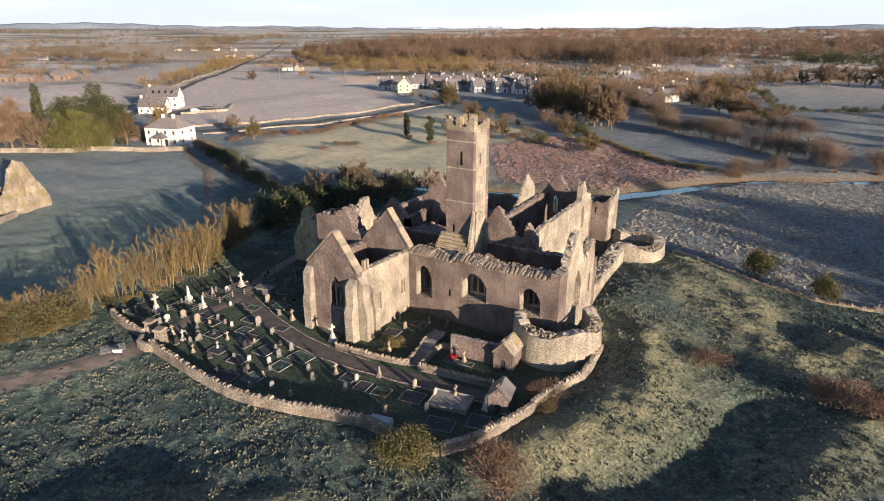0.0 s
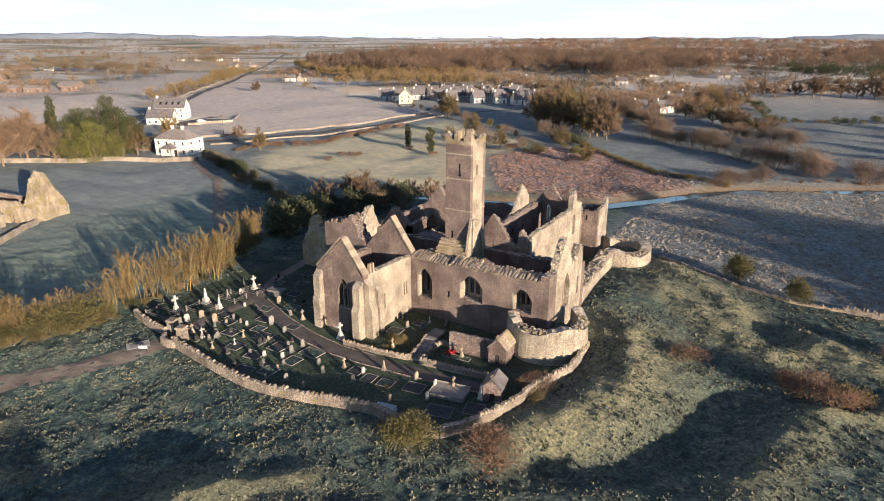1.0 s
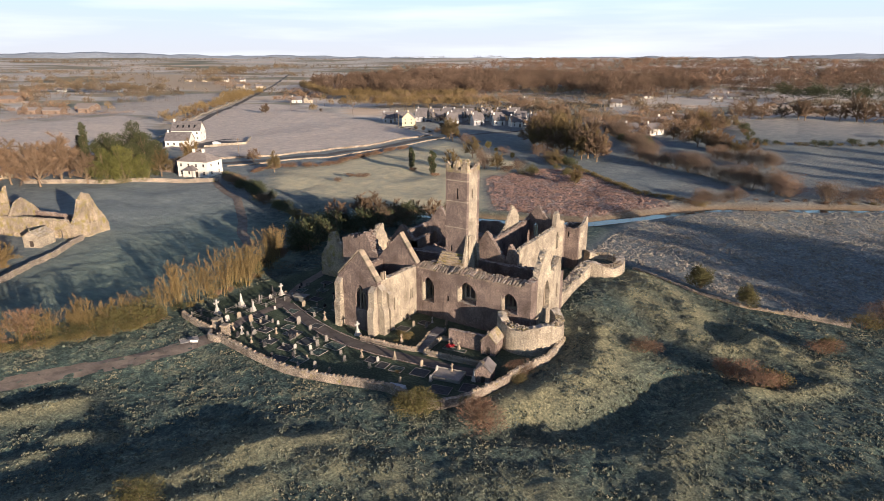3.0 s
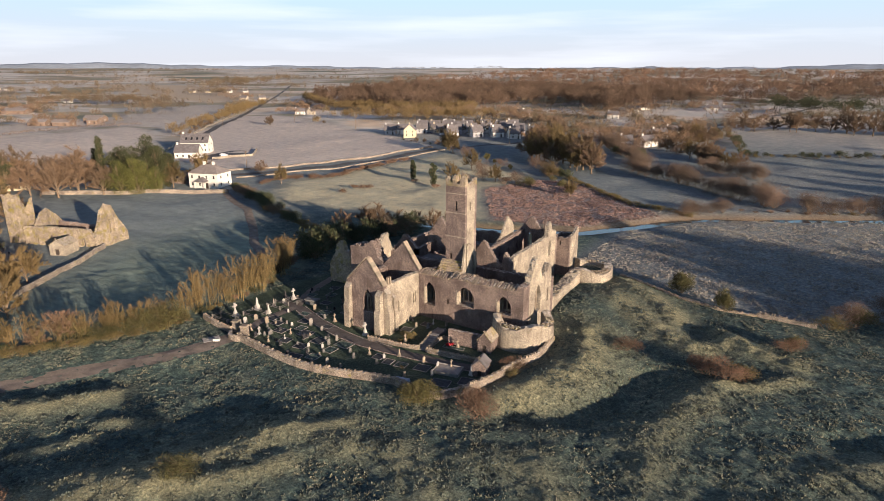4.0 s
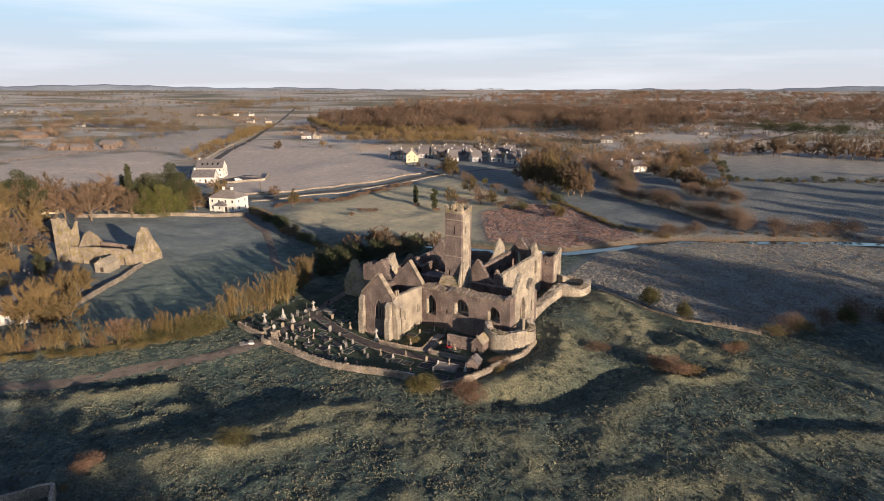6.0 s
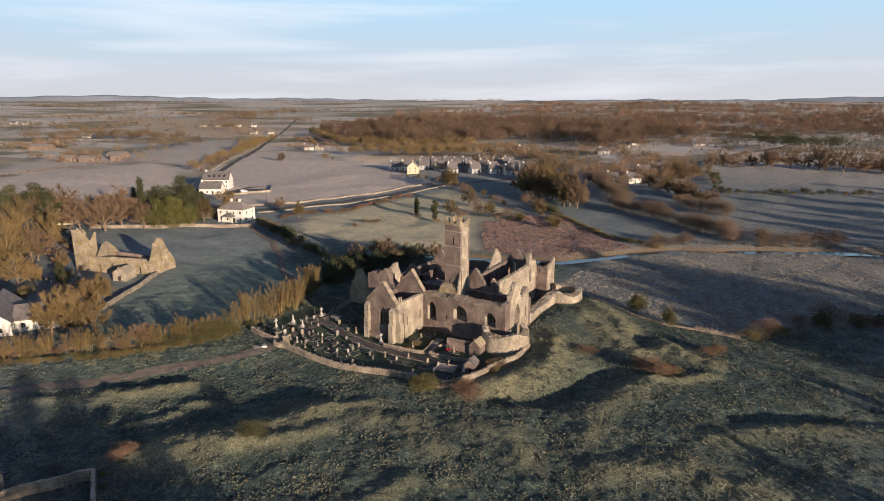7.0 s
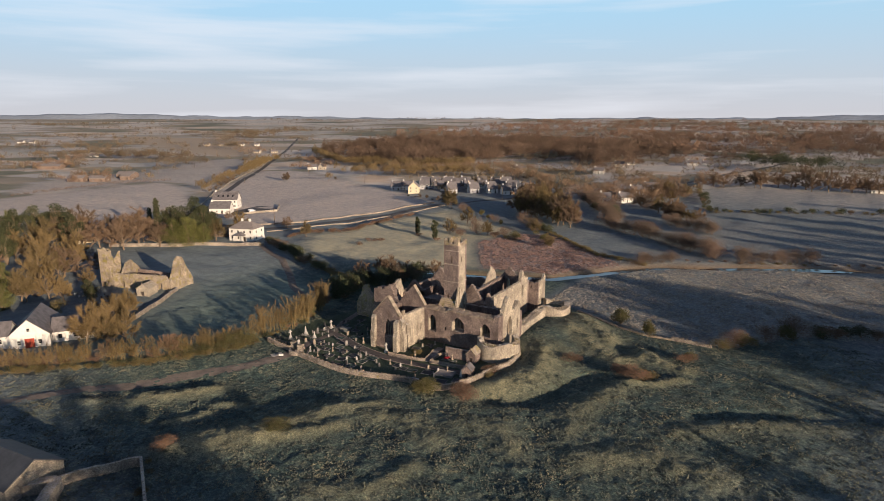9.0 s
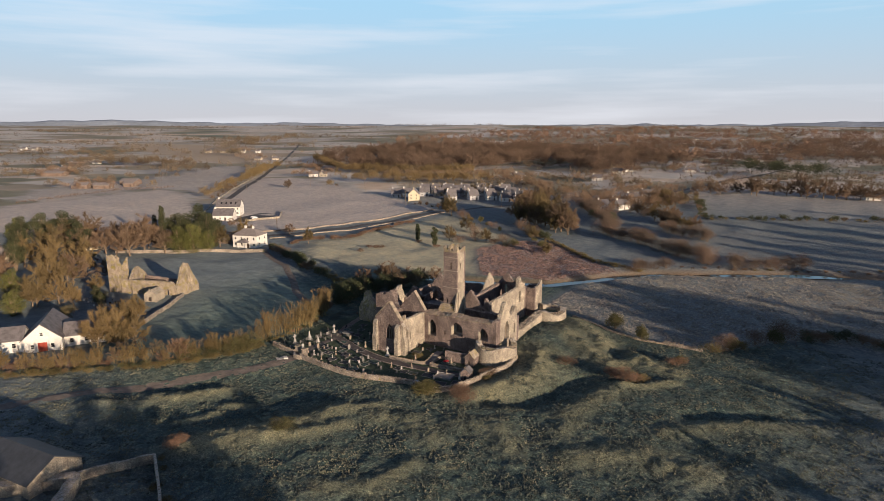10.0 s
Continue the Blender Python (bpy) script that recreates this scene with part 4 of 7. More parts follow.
for p0, p1 in (((-14.0, 9.0), (-3.0, 9.0)), ((-3.2, 9.6), (-3.2, 20.0)), ((-3.0, 20.6), (-14.0, 20.6)), ((-13.8, 20.0), (-13.8, 9.6))):
    ln = math.dist(p0, p1)
    wall("arcade", p0, p1, .6, [(0, 6.6), (ln, 6.6)], -.5, [arch_loop(1 + 1.5 * i, .8, .8, 2.2, .6) for i in range(int((ln - 1) / 1.5))], STONE, nr, rough=.05)
for x0, x1, y0, y1 in ((-14.5, -2.5, 6.6, 8.95), (-14.5, -2.5, 21.3, 24.0)):
    bm = bmesh.new()
    box(bm, x0, x1, y0, y1, 6.2, 6.55)
    part("roof_slab", bm, FROSTSLAB, nr, "frosted stone roof slabs of the cloister walk")
wall("range_wall", (-2.4, 24.2), (-15.6, 24.2), .8, [(0, 8.6), (4, 9.4), (13.2, 8.4)], -.5, [arch_loop(4, .7, 5, 6.4, .3)], STONE, nr)


def bastion(cx, cy, r, a0, a1, h, thick, label, fill):
    """A round corner tower of the castle, worn down to a low drum."""
    th = thing("round_bastion", label, "bastion")
    k = 40
    vs, fs = [], []
    for i in range(k + 1):
        a = radians(a0 + (a1 - a0) * i / k)
        top = h + RNG.uniform(-.12, .12) + (0.5 * math.sin(i * .35) if fill else .15 * math.sin(i * .5))
        for rr, z in ((r + .25, -0.8), (r, top * .8), (r - .05, top), (r - thick * .5, top + RNG.uniform(-.1, .15)), (r - thick, top - .1), (r - thick, -0.5)):
            vs.append((cx + rr * math.cos(a), cy + rr * math.sin(a), z))
        if i:
            for j in range(5):
                q = 6 * i + j
                fs.append((q - 6, q, q + 1, q - 5))
    fs.append(tuple(range(6))[::-1])
    fs.append(tuple(range(6 * k, 6 * k + 6)))
    raw("drum_wall", vs, fs, STONE_PALE_LIT, th)
    bm = bmesh.new()
    prism(bm, [(cx + (r - thick + .02) * math.cos(radians(q)), cy + (r - thick + .02) * math.sin(radians(q))) for q in range(0, 360, 15)], -.5, fill)
    part("filled_floor", bm, GRASS, th, "rough turf inside the drum")
    bm = bmesh.new()
    for i in range(260):
        a = radians(RNG.uniform(a0, a1))
        rr = r - RNG.uniform(.1, thick - .1)
        s = RNG.uniform(.08, .22)
        box(bm, -s, s, -s * .7, s * .7, -.15, s * .6, Matrix.Translation((cx + rr * math.cos(a), cy + rr * math.sin(a), h)) @ Euler((RNG.uniform(-.3, .3), RNG.uniform(-.3, .3), RNG.uniform(0, 6))).to_matrix().to_4x4(), .02)
    ob = part("loose_rubble", bm, STONE_MOSS, th)
    ob["kind"] = "stuff"
    return th


bastion(16.2, -7.2, 5.2, -172, 62, 4.2, 1.4, "low round stone bastion below the chancel, open and turf-filled", 2.0)
bastion(14.6, 29.6, 5.0, -125, 150, 3.2, 1.8, "low round ruined bastion crowned with frosted rubble", 2.2)
cw = thing("castle_wall", "thick low remains of the castle's curtain wall", "wall")
wall("curtain_wall", (16.3, 5.02), (14.4, 25.6), 2.4, [(0, 4.0), (3, 3.4), (12, 3.0), (20.6, 3.3)], -.6, (), STONE_PALE_LIT, cw, rough=.2)

# ---- graveyard walls ----


def field_wall(name, pts, h, thick, label, mat=None, cope=0.0, step=0.8, coping_mat=None, category="wall", kind=""):
    """A free-standing stone wall along a line, following the ground; cope: size of upright coping stones."""
    th = thing(name, label, category, kind=kind)
    st = along(pts, step) + [(pts[-1][0], pts[-1][1], 0)]
    vs, fs = [], []
    for i, (x, y, a) in enumerate(st):
        p, q = st[max(i - 1, 0)], st[min(i + 1, len(st) - 1)]
        a = math.atan2(q[1] - p[1], q[0] - p[0])
        g = gz(x, y)
        top = g + h + RNG.uniform(-.06, .06) * (1 if h > .5 else .3)
        nx, ny = -math.sin(a), math.cos(a)
        for off, z in ((-.58, g - .5), (-.5, top - .05), (-.2, top), (.2, top), (.5, top - .05), (.58, g - .5)):
            w = thick * off + RNG.uniform(-.03, .03)
            vs.append((x + nx * w, y + ny * w, z))
        if i:
            for j in range(5):
                q_ = 6 * i + j
                fs.append((q_ - 6, q_ - 5, q_ + 1, q_)[::-1])
    fs.append(tuple(range(6)))
    k = 6 * (len(st) - 1)
    fs.append(tuple(range(k, k + 6))[::-1])
    raw("wall_body", vs, fs, mat or STONE_DRY, th)
    if cope:
        V, F = [], []
        for x, y, a in along(pts, cope * 1.15):
            if RNG.random() < .22 and thick > .5:
                continue
            z = gz(x, y) + h - RNG.uniform(.04, .16 if thick > .5 else .08)
            x, y = x + RNG.uniform(-.08, .08), y + RNG.uniform(-.08, .08)
            sx, sy, sz = cope * RNG.uniform(.35, .5), thick * RNG.uniform(.38, .52), cope * RNG.uniform(.6, 1.3)
            mm = Matrix.Translation((x, y, z)) @ Euler((RNG.uniform(-.12, .12), RNG.uniform(-.25, .25), a + RNG.uniform(-.15, .15))).to_matrix().to_4x4()
            b0 = len(V)
            for zz, s in ((0, 1.0), (sz, .72)):
                for ux, uy in ((-1, -1), (1, -1), (1, 1), (-1, 1)):
                    V.append(tuple(mm @ Vector((ux * sx * s, uy * sy * s, zz))))
            for f in ((4, 5, 6, 7), (0, 1, 5, 4), (1, 2, 6, 5), (2, 3, 7, 6), (3, 0, 4, 7)):
                F.append(tuple(b0 + q for q in f))
        ob = raw("coping_stones", V, F, coping_mat or CUT, th, "uneven upright coping stones")
        ob["kind"] = "stuff"
    return th


field_wall("boundary_wall", YARD_WALL_S, 1.15, .6, "pale rubble boundary wall round the graveyard with loose coping", cope=.3)
field_wall("boundary_wall", YARD_WALL_E, 1.2, .6, "pale rubble boundary wall climbing to the round bastion", cope=.3)
field_wall("boundary_wall", YARD_WALL_W, 1.0, .55, "low shaded rubble wall west of the graveyard gate", cope=.3)
field_wall("terrace_wall", [(-6.5, -21.5), (-1.0, -21.0), (3.2, -20.2)], .55, .4, "low terrace wall topped with white upright stones", cope=.28)
field_wall("terrace_wall", [(4.9, -20.2), (9.1, -19.7), (13.9, -18.9)], .75, .4, "low terrace wall topped with white upright stones", cope=.28)
field_wall("terrace_wall", [(3.2, -20.2), (2.6, -17), (1.7, -14.2)], .5, .4, "stone side wall of the graveyard steps", cope=.28)
field_wall("terrace_wall", [(4.9, -20.2), (4.4, -17), (4.4, -14.6), (6.2, -14.2)], .5, .4, "stone side wall of the graveyard steps", cope=.28)
field_wall("ruined_wall", [(6.1, -15.0), (9, -14.6), (12.6, -14.2)], 2.6, .6, "broken rubble wall in front of the church", STONE)

# ---- trees, bushes and hedges ----


def tube(V, F, p, q, r0, r1, k=4):
    d = (q - p)
    if d.length < 1e-5:
        return
    d.normalize()
    u = d.orthogonal().normalized()
    w = d.cross(u)
    b0 = len(V)
    for c, r in ((p, r0), (q, r1)):
        for i in range(k):
            a = 2 * math.pi * i / k
            V.append(tuple(c + (u * math.cos(a) + w * math.sin(a)) * r))
    for i in range(k):
        j = (i + 1) % k
        F.append((b0 + i, b0 + j, b0 + k + j, b0 + k + i))


def sliver(V, F, p, d, ln, w, rng):
    u = d.cross(Vector((rng.uniform(-1, 1), rng.uniform(-1, 1), rng.uniform(-1, 1))))
    if u.length < 1e-4:
        return
    u.normalize()
    b0 = len(V)
    V.extend((tuple(p - u * w), tuple(p + u * w), tuple(p + d * ln)))
    F.append((b0, b0 + 1, b0 + 2))


def rdir(rng, up=0.0):
    v = Vector((rng.gauss(0, 1), rng.gauss(0, 1), rng.gauss(0, 1) + up))
    return v.normalized()


def bare_tree(name, seed, h, twig, bark, twigs=8000, wide=.36, tw=.021, tl=1.15):
    """Winter tree: short tapered trunk, limbs fanning up and out, and a crown of fine bare twigs."""
    rng = random.Random(seed)
    V, F, CV, CF, ends = [], [], [], [], []
    fork = Vector((rng.uniform(-.2, .2), rng.uniform(-.2, .2), h * .13))
    tube(V, F, Vector((0, 0, -.4)), fork, h * .026, h * .021, 6)
    for i in range(13):
        a = i * 2.4 + rng.uniform(-.4, .4)
        up = (i + rng.random()) / 13
        r = wide * h * math.sqrt(max(.06, 1 - up * up)) * rng.uniform(.7, 1.05)
        q = Vector((math.cos(a) * r, math.sin(a) * r, h * (.22 + .60 * up)))
        st_ = fork + Vector((0, 0, h * .25 * up * rng.random()))
        mid = st_.lerp(q, .5) + Vector((0, 0, h * .03)) + rdir(rng) * h * .02
        tube(V, F, st_, mid, h * .011, h * .007, 4)
        tube(V, F, mid, q, h * .007, h * .003, 4)
        way = (q - st_).normalized()
        for _ in range(8):
            c0 = st_.lerp(mid, rng.uniform(.5, 1)) if rng.random() < .3 else mid.lerp(q, rng.random())
            d = (way * .8 + rdir(rng, .45) * .75).normalized()
            c1 = c0 + d * h * rng.uniform(.11, .21)
            c1.z = max(c1.z, h * .06)
            tube(V, F, c0, c1, h * .0035, h * .0012, 3)
            ends.append((c0, c1, d))
    for i in range(twigs):
        p, q, d = ends[rng.randrange(len(ends))]
        c = p.lerp(q, rng.uniform(.1, 1.0)) + rdir(rng) * h * .02 * rng.random()
        sliver(CV, CF, c, (d * .8 + rdir(rng, .4) * .6).normalized(), tl * rng.uniform(.45, 1.25), tw * rng.uniform(.6, 1.4), rng)
    s = h / max(v[2] for v in CV)
    t = new(name)
    t.empty_display_size = .2
    raw("trunk", [(x * s, y * s, z * s) for x, y, z in V], F, bark, t)
    raw("crown", [(x * s, y * s, z * s) for x, y, z in CV], CF, twig, t)
    return t


def leafy(name, seed, lumps, leaf, mat, count, trunk_h=0.0, thin=0.45, stem_r=.05, up=.2):
    """Bush or evergreen: uneven lumps filled with many small leaf blades round a woody core."""
    rng = random.Random(seed)
    V, F, CV, CF = [], [], [], []
    tot = sum(l_[3] ** 2 for l_ in lumps)
    for x, y, z, r, sq in lumps:
        tube(V, F, Vector((x * .1, y * .1, -.3)), Vector((x, y, z)), stem_r, stem_r * .4, 4)
        for _ in range(4):
            d = rdir(rng, .3)
            tube(V, F, Vector((x, y, z)) * .6, Vector((x + d.x * r * .8, y + d.y * r * .8, z + d.z * r * .8 * sq)), stem_r * .5, .01, 3)
        for _ in range(int(count * r * r / tot)):
            d = rdir(rng)
            k = rng.random() ** .33 * rng.uniform(.75, 1.12)
            p = Vector((x + d.x * r * k, y + d.y * r * k, max(.02, z + d.z * r * k * sq)))
            sliver(CV, CF, p, (d + rdir(rng, up)).normalized(), leaf * rng.uniform(.6, 1.5), leaf * thin * rng.uniform(.5, 1.1), rng)
    t = new(name)
    t.empty_display_size = .2
    raw("stem", V, F, BARK, t)
    raw("foliage", CV, CF, mat, t)
    return t


def sapling_clump(name, seed, h=7.6):
    """A few slim upright stems, bare below, with fine twigs in the upper half."""
    rng = random.Random(seed)
    V, F, CV, CF = [], [], [], []
    for s in range(6):
        a, o = rng.uniform(0, 6.28), rng.uniform(.1, 1.2)
        p = Vector((math.cos(a) * o, math.sin(a) * o, -.3))
        d = Vector((math.cos(a) * rng.uniform(.02, .2), math.sin(a) * rng.uniform(.02, .2), 1)).normalized()
        hh = h * rng.uniform(.72, 1.0)
        r = .045
        for k in range(5):
            q = p + d * hh / 5
            tube(V, F, p, q, r, r * .74, 4)
            if k:
                for _ in range(3):
                    b0 = p.lerp(q, rng.random())
                    bd = (d + rdir(rng, .2) * .62).normalized()
                    ln = hh * (.30 - .035 * k) * rng.uniform(.6, 1.1)
                    b1 = b0 + bd * ln
                    tube(V, F, b0, b1, r * .45, .008, 3)
                    for _ in range(24):
                        sliver(CV, CF, b0.lerp(b1, rng.uniform(.15, 1)), (bd + rdir(rng, .5) * .65).normalized(), rng.uniform(.3, .8), .015, rng)
            p, r = q, r * .74
            d = (d + rdir(rng, .3) * .1).normalized()
    t = new(name)
    t.empty_display_size = .2
    raw("stem", V, F, STEM_GOLD, t)
    raw("twig_crown", CV, CF, TWIG_GOLD, t)
    return t


def lump_set(seed, n_, r, h):
    rng = random.Random(seed)
    out = []
    for i in range(n_):
        a, k = rng.uniform(0, 6.28), rng.random() ** .5 * r * .7
        rr = r * rng.uniform(.35, .6)
        out.append((math.cos(a) * k, math.sin(a) * k, rng.uniform(.3, .75) * h * (1 - .45 * k / r), rr, h / r * rng.uniform(.4, .6)))
    return out


WILLOW = plain("willow_twigs", (0.125, 0.093, 0.076), 0.95, 0.35, 0.12, isl=True)
PR = {}
for i in range(3):
    PR["gold", i] = bare_tree("bare_tree", 20 + i, 10, TWIG_GOLD, BARK, wide=(.38, .33, .46)[i])
    PR["brown", i] = bare_tree("bare_tree", 40 + i, 10, TWIG, BARK, wide=(.46, .36, .42)[i])
    PR["sap", i] = sapling_clump("sapling", 60 + i)
    PR["scrub", i] = leafy("scrub", 80 + i, lump_set(80 + i, 9, 2.5, 2.4), .24, BRAMBLE, 1500, thin=.2, up=.5)
    PR["russet", i] = leafy("bush", 90 + i, lump_set(90 + i, 9, 2.5, 2.3), .2, TWIG_RED, 2900, thin=.13, up=.6)
    PR["haw", i] = leafy("bush", 100 + i, lump_set(100 + i, 10, 2.5, 3.0), .18, HAW, 3200, thin=.26, up=.3)
    PR["thorn", i] = leafy("bush", 140 + i, lump_set(140 + i, 12, 2.0, 4.3), .22, HAW, 4200, thin=.24, up=.3)
    PR["willow", i] = leafy("bush", 110 + i, lump_set(110 + i, 14, 4.4, 7.2), .34, WILLOW, 2800, thin=.17, up=.9)
    # Two of three take dark ivy green, standing for shade beside the church.
    PR["dark", i] = leafy("bush", 120 + i, lump_set(120 + i, 11, 3.4, 4.6), .32, (TWIG, IVY, IVY)[i], 1500, thin=.28, up=.4)
PR["cypress", 0] = leafy("cypress", 130, [(0, 0, 1.6 + 1.5 * k, 1.3 - .11 * k, 1.4) for k in range(7)], .45, CONIFER, 3000, thin=.3, stem_r=.16, up=.8)
PR["pine", 0] = leafy("conifer", 131, [(-1, .5, 4, 2.6, .8), (2, 0, 5, 2.8, .8), (-2.5, -1, 6.5, 2.4, .7), (1, 1.5, 7.5, 3, .7), (0, -1, 9.5, 2.6, .7), (3, -1, 8.5, 2, .7), (-3.4, 1.5, 8.6, 1.9, .6), (0.5, .5, 11.4, 1.8, .7)], .42, CONIFER, 6500, thin=.24, stem_r=.25, up=.3)
PR["fir", 0] = leafy("conifer", 132, [(0, 0, 2.4, 3.4, .9), (-2.2, 1, 4.5, 3, .9), (2.4, -.5, 4.6, 3, .9), (0, -1.5, 6.2, 3, .8), (.6, 1, 8, 2.5, .8), (-1, 0, 9.6, 1.7, .8)], .40, EVERGREEN, 6500, thin=.26, stem_r=.25, up=.3)
PR["ivy", 0] = leafy("ivy_tree", 133, [(0, 0, 1.5, 1.0, 1.2), (.3, 0, 3.2, 1.1, 1.2), (-.3, .3, 5, 1.2, 1.1), (.5, -.2, 6.5, .9, 1.1), (-.4, 0, 7.6, .6, 1)], .42, IVY, 2200, thin=.3, stem_r=.18, up=.3)
LAB = {"gold": ("tall bare winter tree with golden sunlit twigs", "tree"), "brown": ("bare brown winter tree with dense fine twigs", "tree"),
       "sap": ("slender bare willow saplings with yellow sunlit stems", "sapling"), "scrub": ("low tangle of yellow-brown bramble scrub", "scrub"),
       "russet": ("low russet leafless bush in the frosted grass", "bush"), "haw": ("dense dark green hawthorn bush in rough pasture", "bush"),
       "thorn": ("tall rounded hawthorn bush standing in the frosted pasture", "bush"), "willow": ("broad leafless willow bush, purplish brown", "bush"), "dark": ("dark tangled hedge bush, some ivy, darker colour standing for shade", "hedge bush"),
       "cypress": ("narrow dark green cypress tree", "conifer"), "pine": ("large dark evergreen conifer with layered crown", "conifer"), "fir": ("broad olive-green evergreen reaching to the ground", "conifer"), "ivy": ("slim tree thickly clad in green ivy", "tree")}
SHELF = pose(0, 0, -60)
for (k, i), ob in PR.items():
    tagged(ob, LAB[k][0], LAB[k][1])
used = set()
PN = {k: sum(1 for q in PR if q[0] == k) for k in LAB}


def plant(kind, x, y, s=1.0, group="", jit=.15, z=None):
    i = RNG.randrange(PN[kind])
    src = PR[kind, i]
    sc_ = s * RNG.uniform(1 - jit, 1 + jit)
    m_ = pose(x, y, gz(x, y) if z is None else z, 0, 0, RNG.uniform(0, 360))
    if (kind, i) not in used:
        used.add((kind, i))
        ob = src
        ob.matrix_basis = m_
    else:
        ob = copy_thing(src, m_)
    ob.scale = (sc_, sc_, sc_ * RNG.uniform(.9, 1.1))
    if group:
        ob["group"] = group
    elif "group" in ob:
        del ob["group"]
    return ob


def hedge(kinds, pts, step, s, wob, group):
    for x, y, a in along(pts, step):
        plant(RNG.choice(kinds), x + RNG.uniform(-wob, wob), y + RNG.uniform(-wob, wob), s, group, .25)


# row of sunlit saplings west of the graveyard
hedge(["sap"], [(-42.4, -31), (-42.0, -24.5), (-41.8, -17), (-45.4, -7.0), (-49.5, 1.4)], 1.0, .98, 1.3, "saplings beside the graveyard")
hedge(["sap"], [(-74, -77), (-63.4, -66.0), (-50.5, -53.0), (-43.6, -40), (-43, -31)], 1.3, .72, 1.5, "saplings beside the graveyard")
hedge(["scrub"], [(-73, -80), (-62, -69), (-49.0, -55), (-41.5, -42), (-39.9, -33)], 1.7, .62, .7, "scrub along the lane")
hedge(["scrub", "russet"], [(-86, -84), (-72, -73), (-60, -62)], 2.2, .7, .8, "scrub along the lane")
hedge(["dark", "scrub"], [(-41.4, -30), (-41, -22), (-41.4, -15), (-44.6, -7)], 2.2, .4, .6, "undergrowth below the saplings")
# Hedge added as a dark backdrop for the gaps between the stems.
hedge(["dark"], [(-44, -20), (-45, -10), (-49, 0), (-50, 8)], 3.2, .7, .8, "dark hedge behind the saplings")
hedge(["dark"], [(-78, -82), (-62, -68), (-49.5, -54.5), (-42, -41)], 2.4, .32, .5, "dark undergrowth along the lane")
hedge(["gold", "brown"], [(-80, -80), (-66, -66), (-52, -53), (-45, -42)], 3.4, .5, 1.8, "young trees along the lane")
for x, y, s in ((-41.3, -37.5, 1.5), (-40.6, -35.0, 1.0), (-43.5, -41, 1.5), (-46, -46, 1.3), (-48.5, -49.5, 1.2)):
    plant("haw", x, y, s)
# hedges west and north of the church
hedge(["dark"], [(-50, 8), (-52, 17), (-53, 25), (-46, 34), (-40, 40)], 2.4, 1.5, 2.0, "dark hedge west of the church")
hedge(["dark", "scrub"], [(-139.4, 56.4), (-124, 49), (-108.6, 43.4), (-88.6, 34.7), (-66, 27)], 3.0, .95, 1.2, "hedge along the green field")
hedge(["brown"], [(-60, 30), (-50, 36), (-40, 46), (-30, 50)], 5.5, .75, 2, "bare trees by the river")
hedge(["russet"], [(-141, 70), (-139, 84), (-127.4, 100.1), (-131, 133), (-131.9, 158)], 2.6, .95, 1.2, "russet hedge by the road")
hedge(["russet"], [(-100, 84), (-94, 88)], 2.6, .8, 1, "russet bushes in the meadow")
plant("ivy", -93, 112, 1.15)
plant("ivy", -78, 105, 1.0)
for x, y in ((-90, 109), (-75, 102), (-98, 74)):
    plant("russet", x, y, .9)
# trees in the middle distance behind the church
for x, y, s in ((-128, 196, 1.0), (-122, 190, .9), (-134, 203, .9), (-112, 188, .7), (-104, 184, .7), (-95, 180, .75), (-86, 172, .6), (-78, 164, .55), (-70, 157, .55)):
    plant("gold" if s > .8 else RNG.choice(["thorn", "willow", "scrub"]), x, y, s * 1.3, "trees by the road")
for i in range(26):
    k = RNG.random()
    plant(RNG.choice(["gold", "brown", "gold"]), -82 + 42 * k + RNG.uniform(-8, 8), 215 - 45 * k + RNG.uniform(-14, 14), RNG.uniform(1.2, 1.8), "grove behind the meadow")
for i in range(13):
    k = i / 12
    plant(RNG.choice(["willow", "gold", "haw"]), -62 + 40 * k + RNG.uniform(-3, 3), 172 - 56 * k + RNG.uniform(-2, 2), 1.25 - .5 * k, "grove behind the meadow")
for i in range(14):
    plant(RNG.choice(["gold", "brown"]), -95 + RNG.uniform(-14, 14), 258 + RNG.uniform(-16, 16), RNG.uniform(1.0, 1.5), "grove behind the meadow")
for kd, x, y, s in (("gold", -79, 120, 1.0), ("willow", -72, 119, .95), ("willow", -67, 127, 1.1), ("gold", -60, 124, .8), ("russet", -55, 122, 1.3), ("willow", -50, 124, .9), ("haw", -46, 124, 1.5), ("gold", -84, 146, 1.1), ("willow", -76, 141, 1.0)):
    plant(kd, x, y, s, "bushes beside the boggy meadow")
for i in range(22):
    k = RNG.random()
    plant(RNG.choice(["gold", "brown", "brown", "willow"]), -24 + 40 * k + RNG.uniform(-7, 7), 268 - 50 * k + RNG.uniform(-9, 9), RNG.uniform(.7, 1.15), "trees below the villas")
for i in range(16):
    plant(RNG.choice(["gold", "brown"]), -20 + RNG.uniform(-14, 12), 310 + RNG.uniform(-20, 25), RNG.uniform(.8, 1.3), "trees below the villas")
hedge(["dark", "haw"], [(-47.8, 156), (-33, 143)], 2.6, .8, .8, "field hedge")
hedge(["scrub"], [(-33, 143), (-19.7, 131.5), (-0.6, 113.4), (11.4, 107.7), (20.3, 107.3)], 2.2, .7, .5, "field hedge")
hedge(["willow"], [(-22.8, 185.2), (-0.0, 167.2), (20.0, 153.6), (32.0, 144.6), (43.9, 132)], 4.4, 1.2, 1.6, "willow row along the stream")
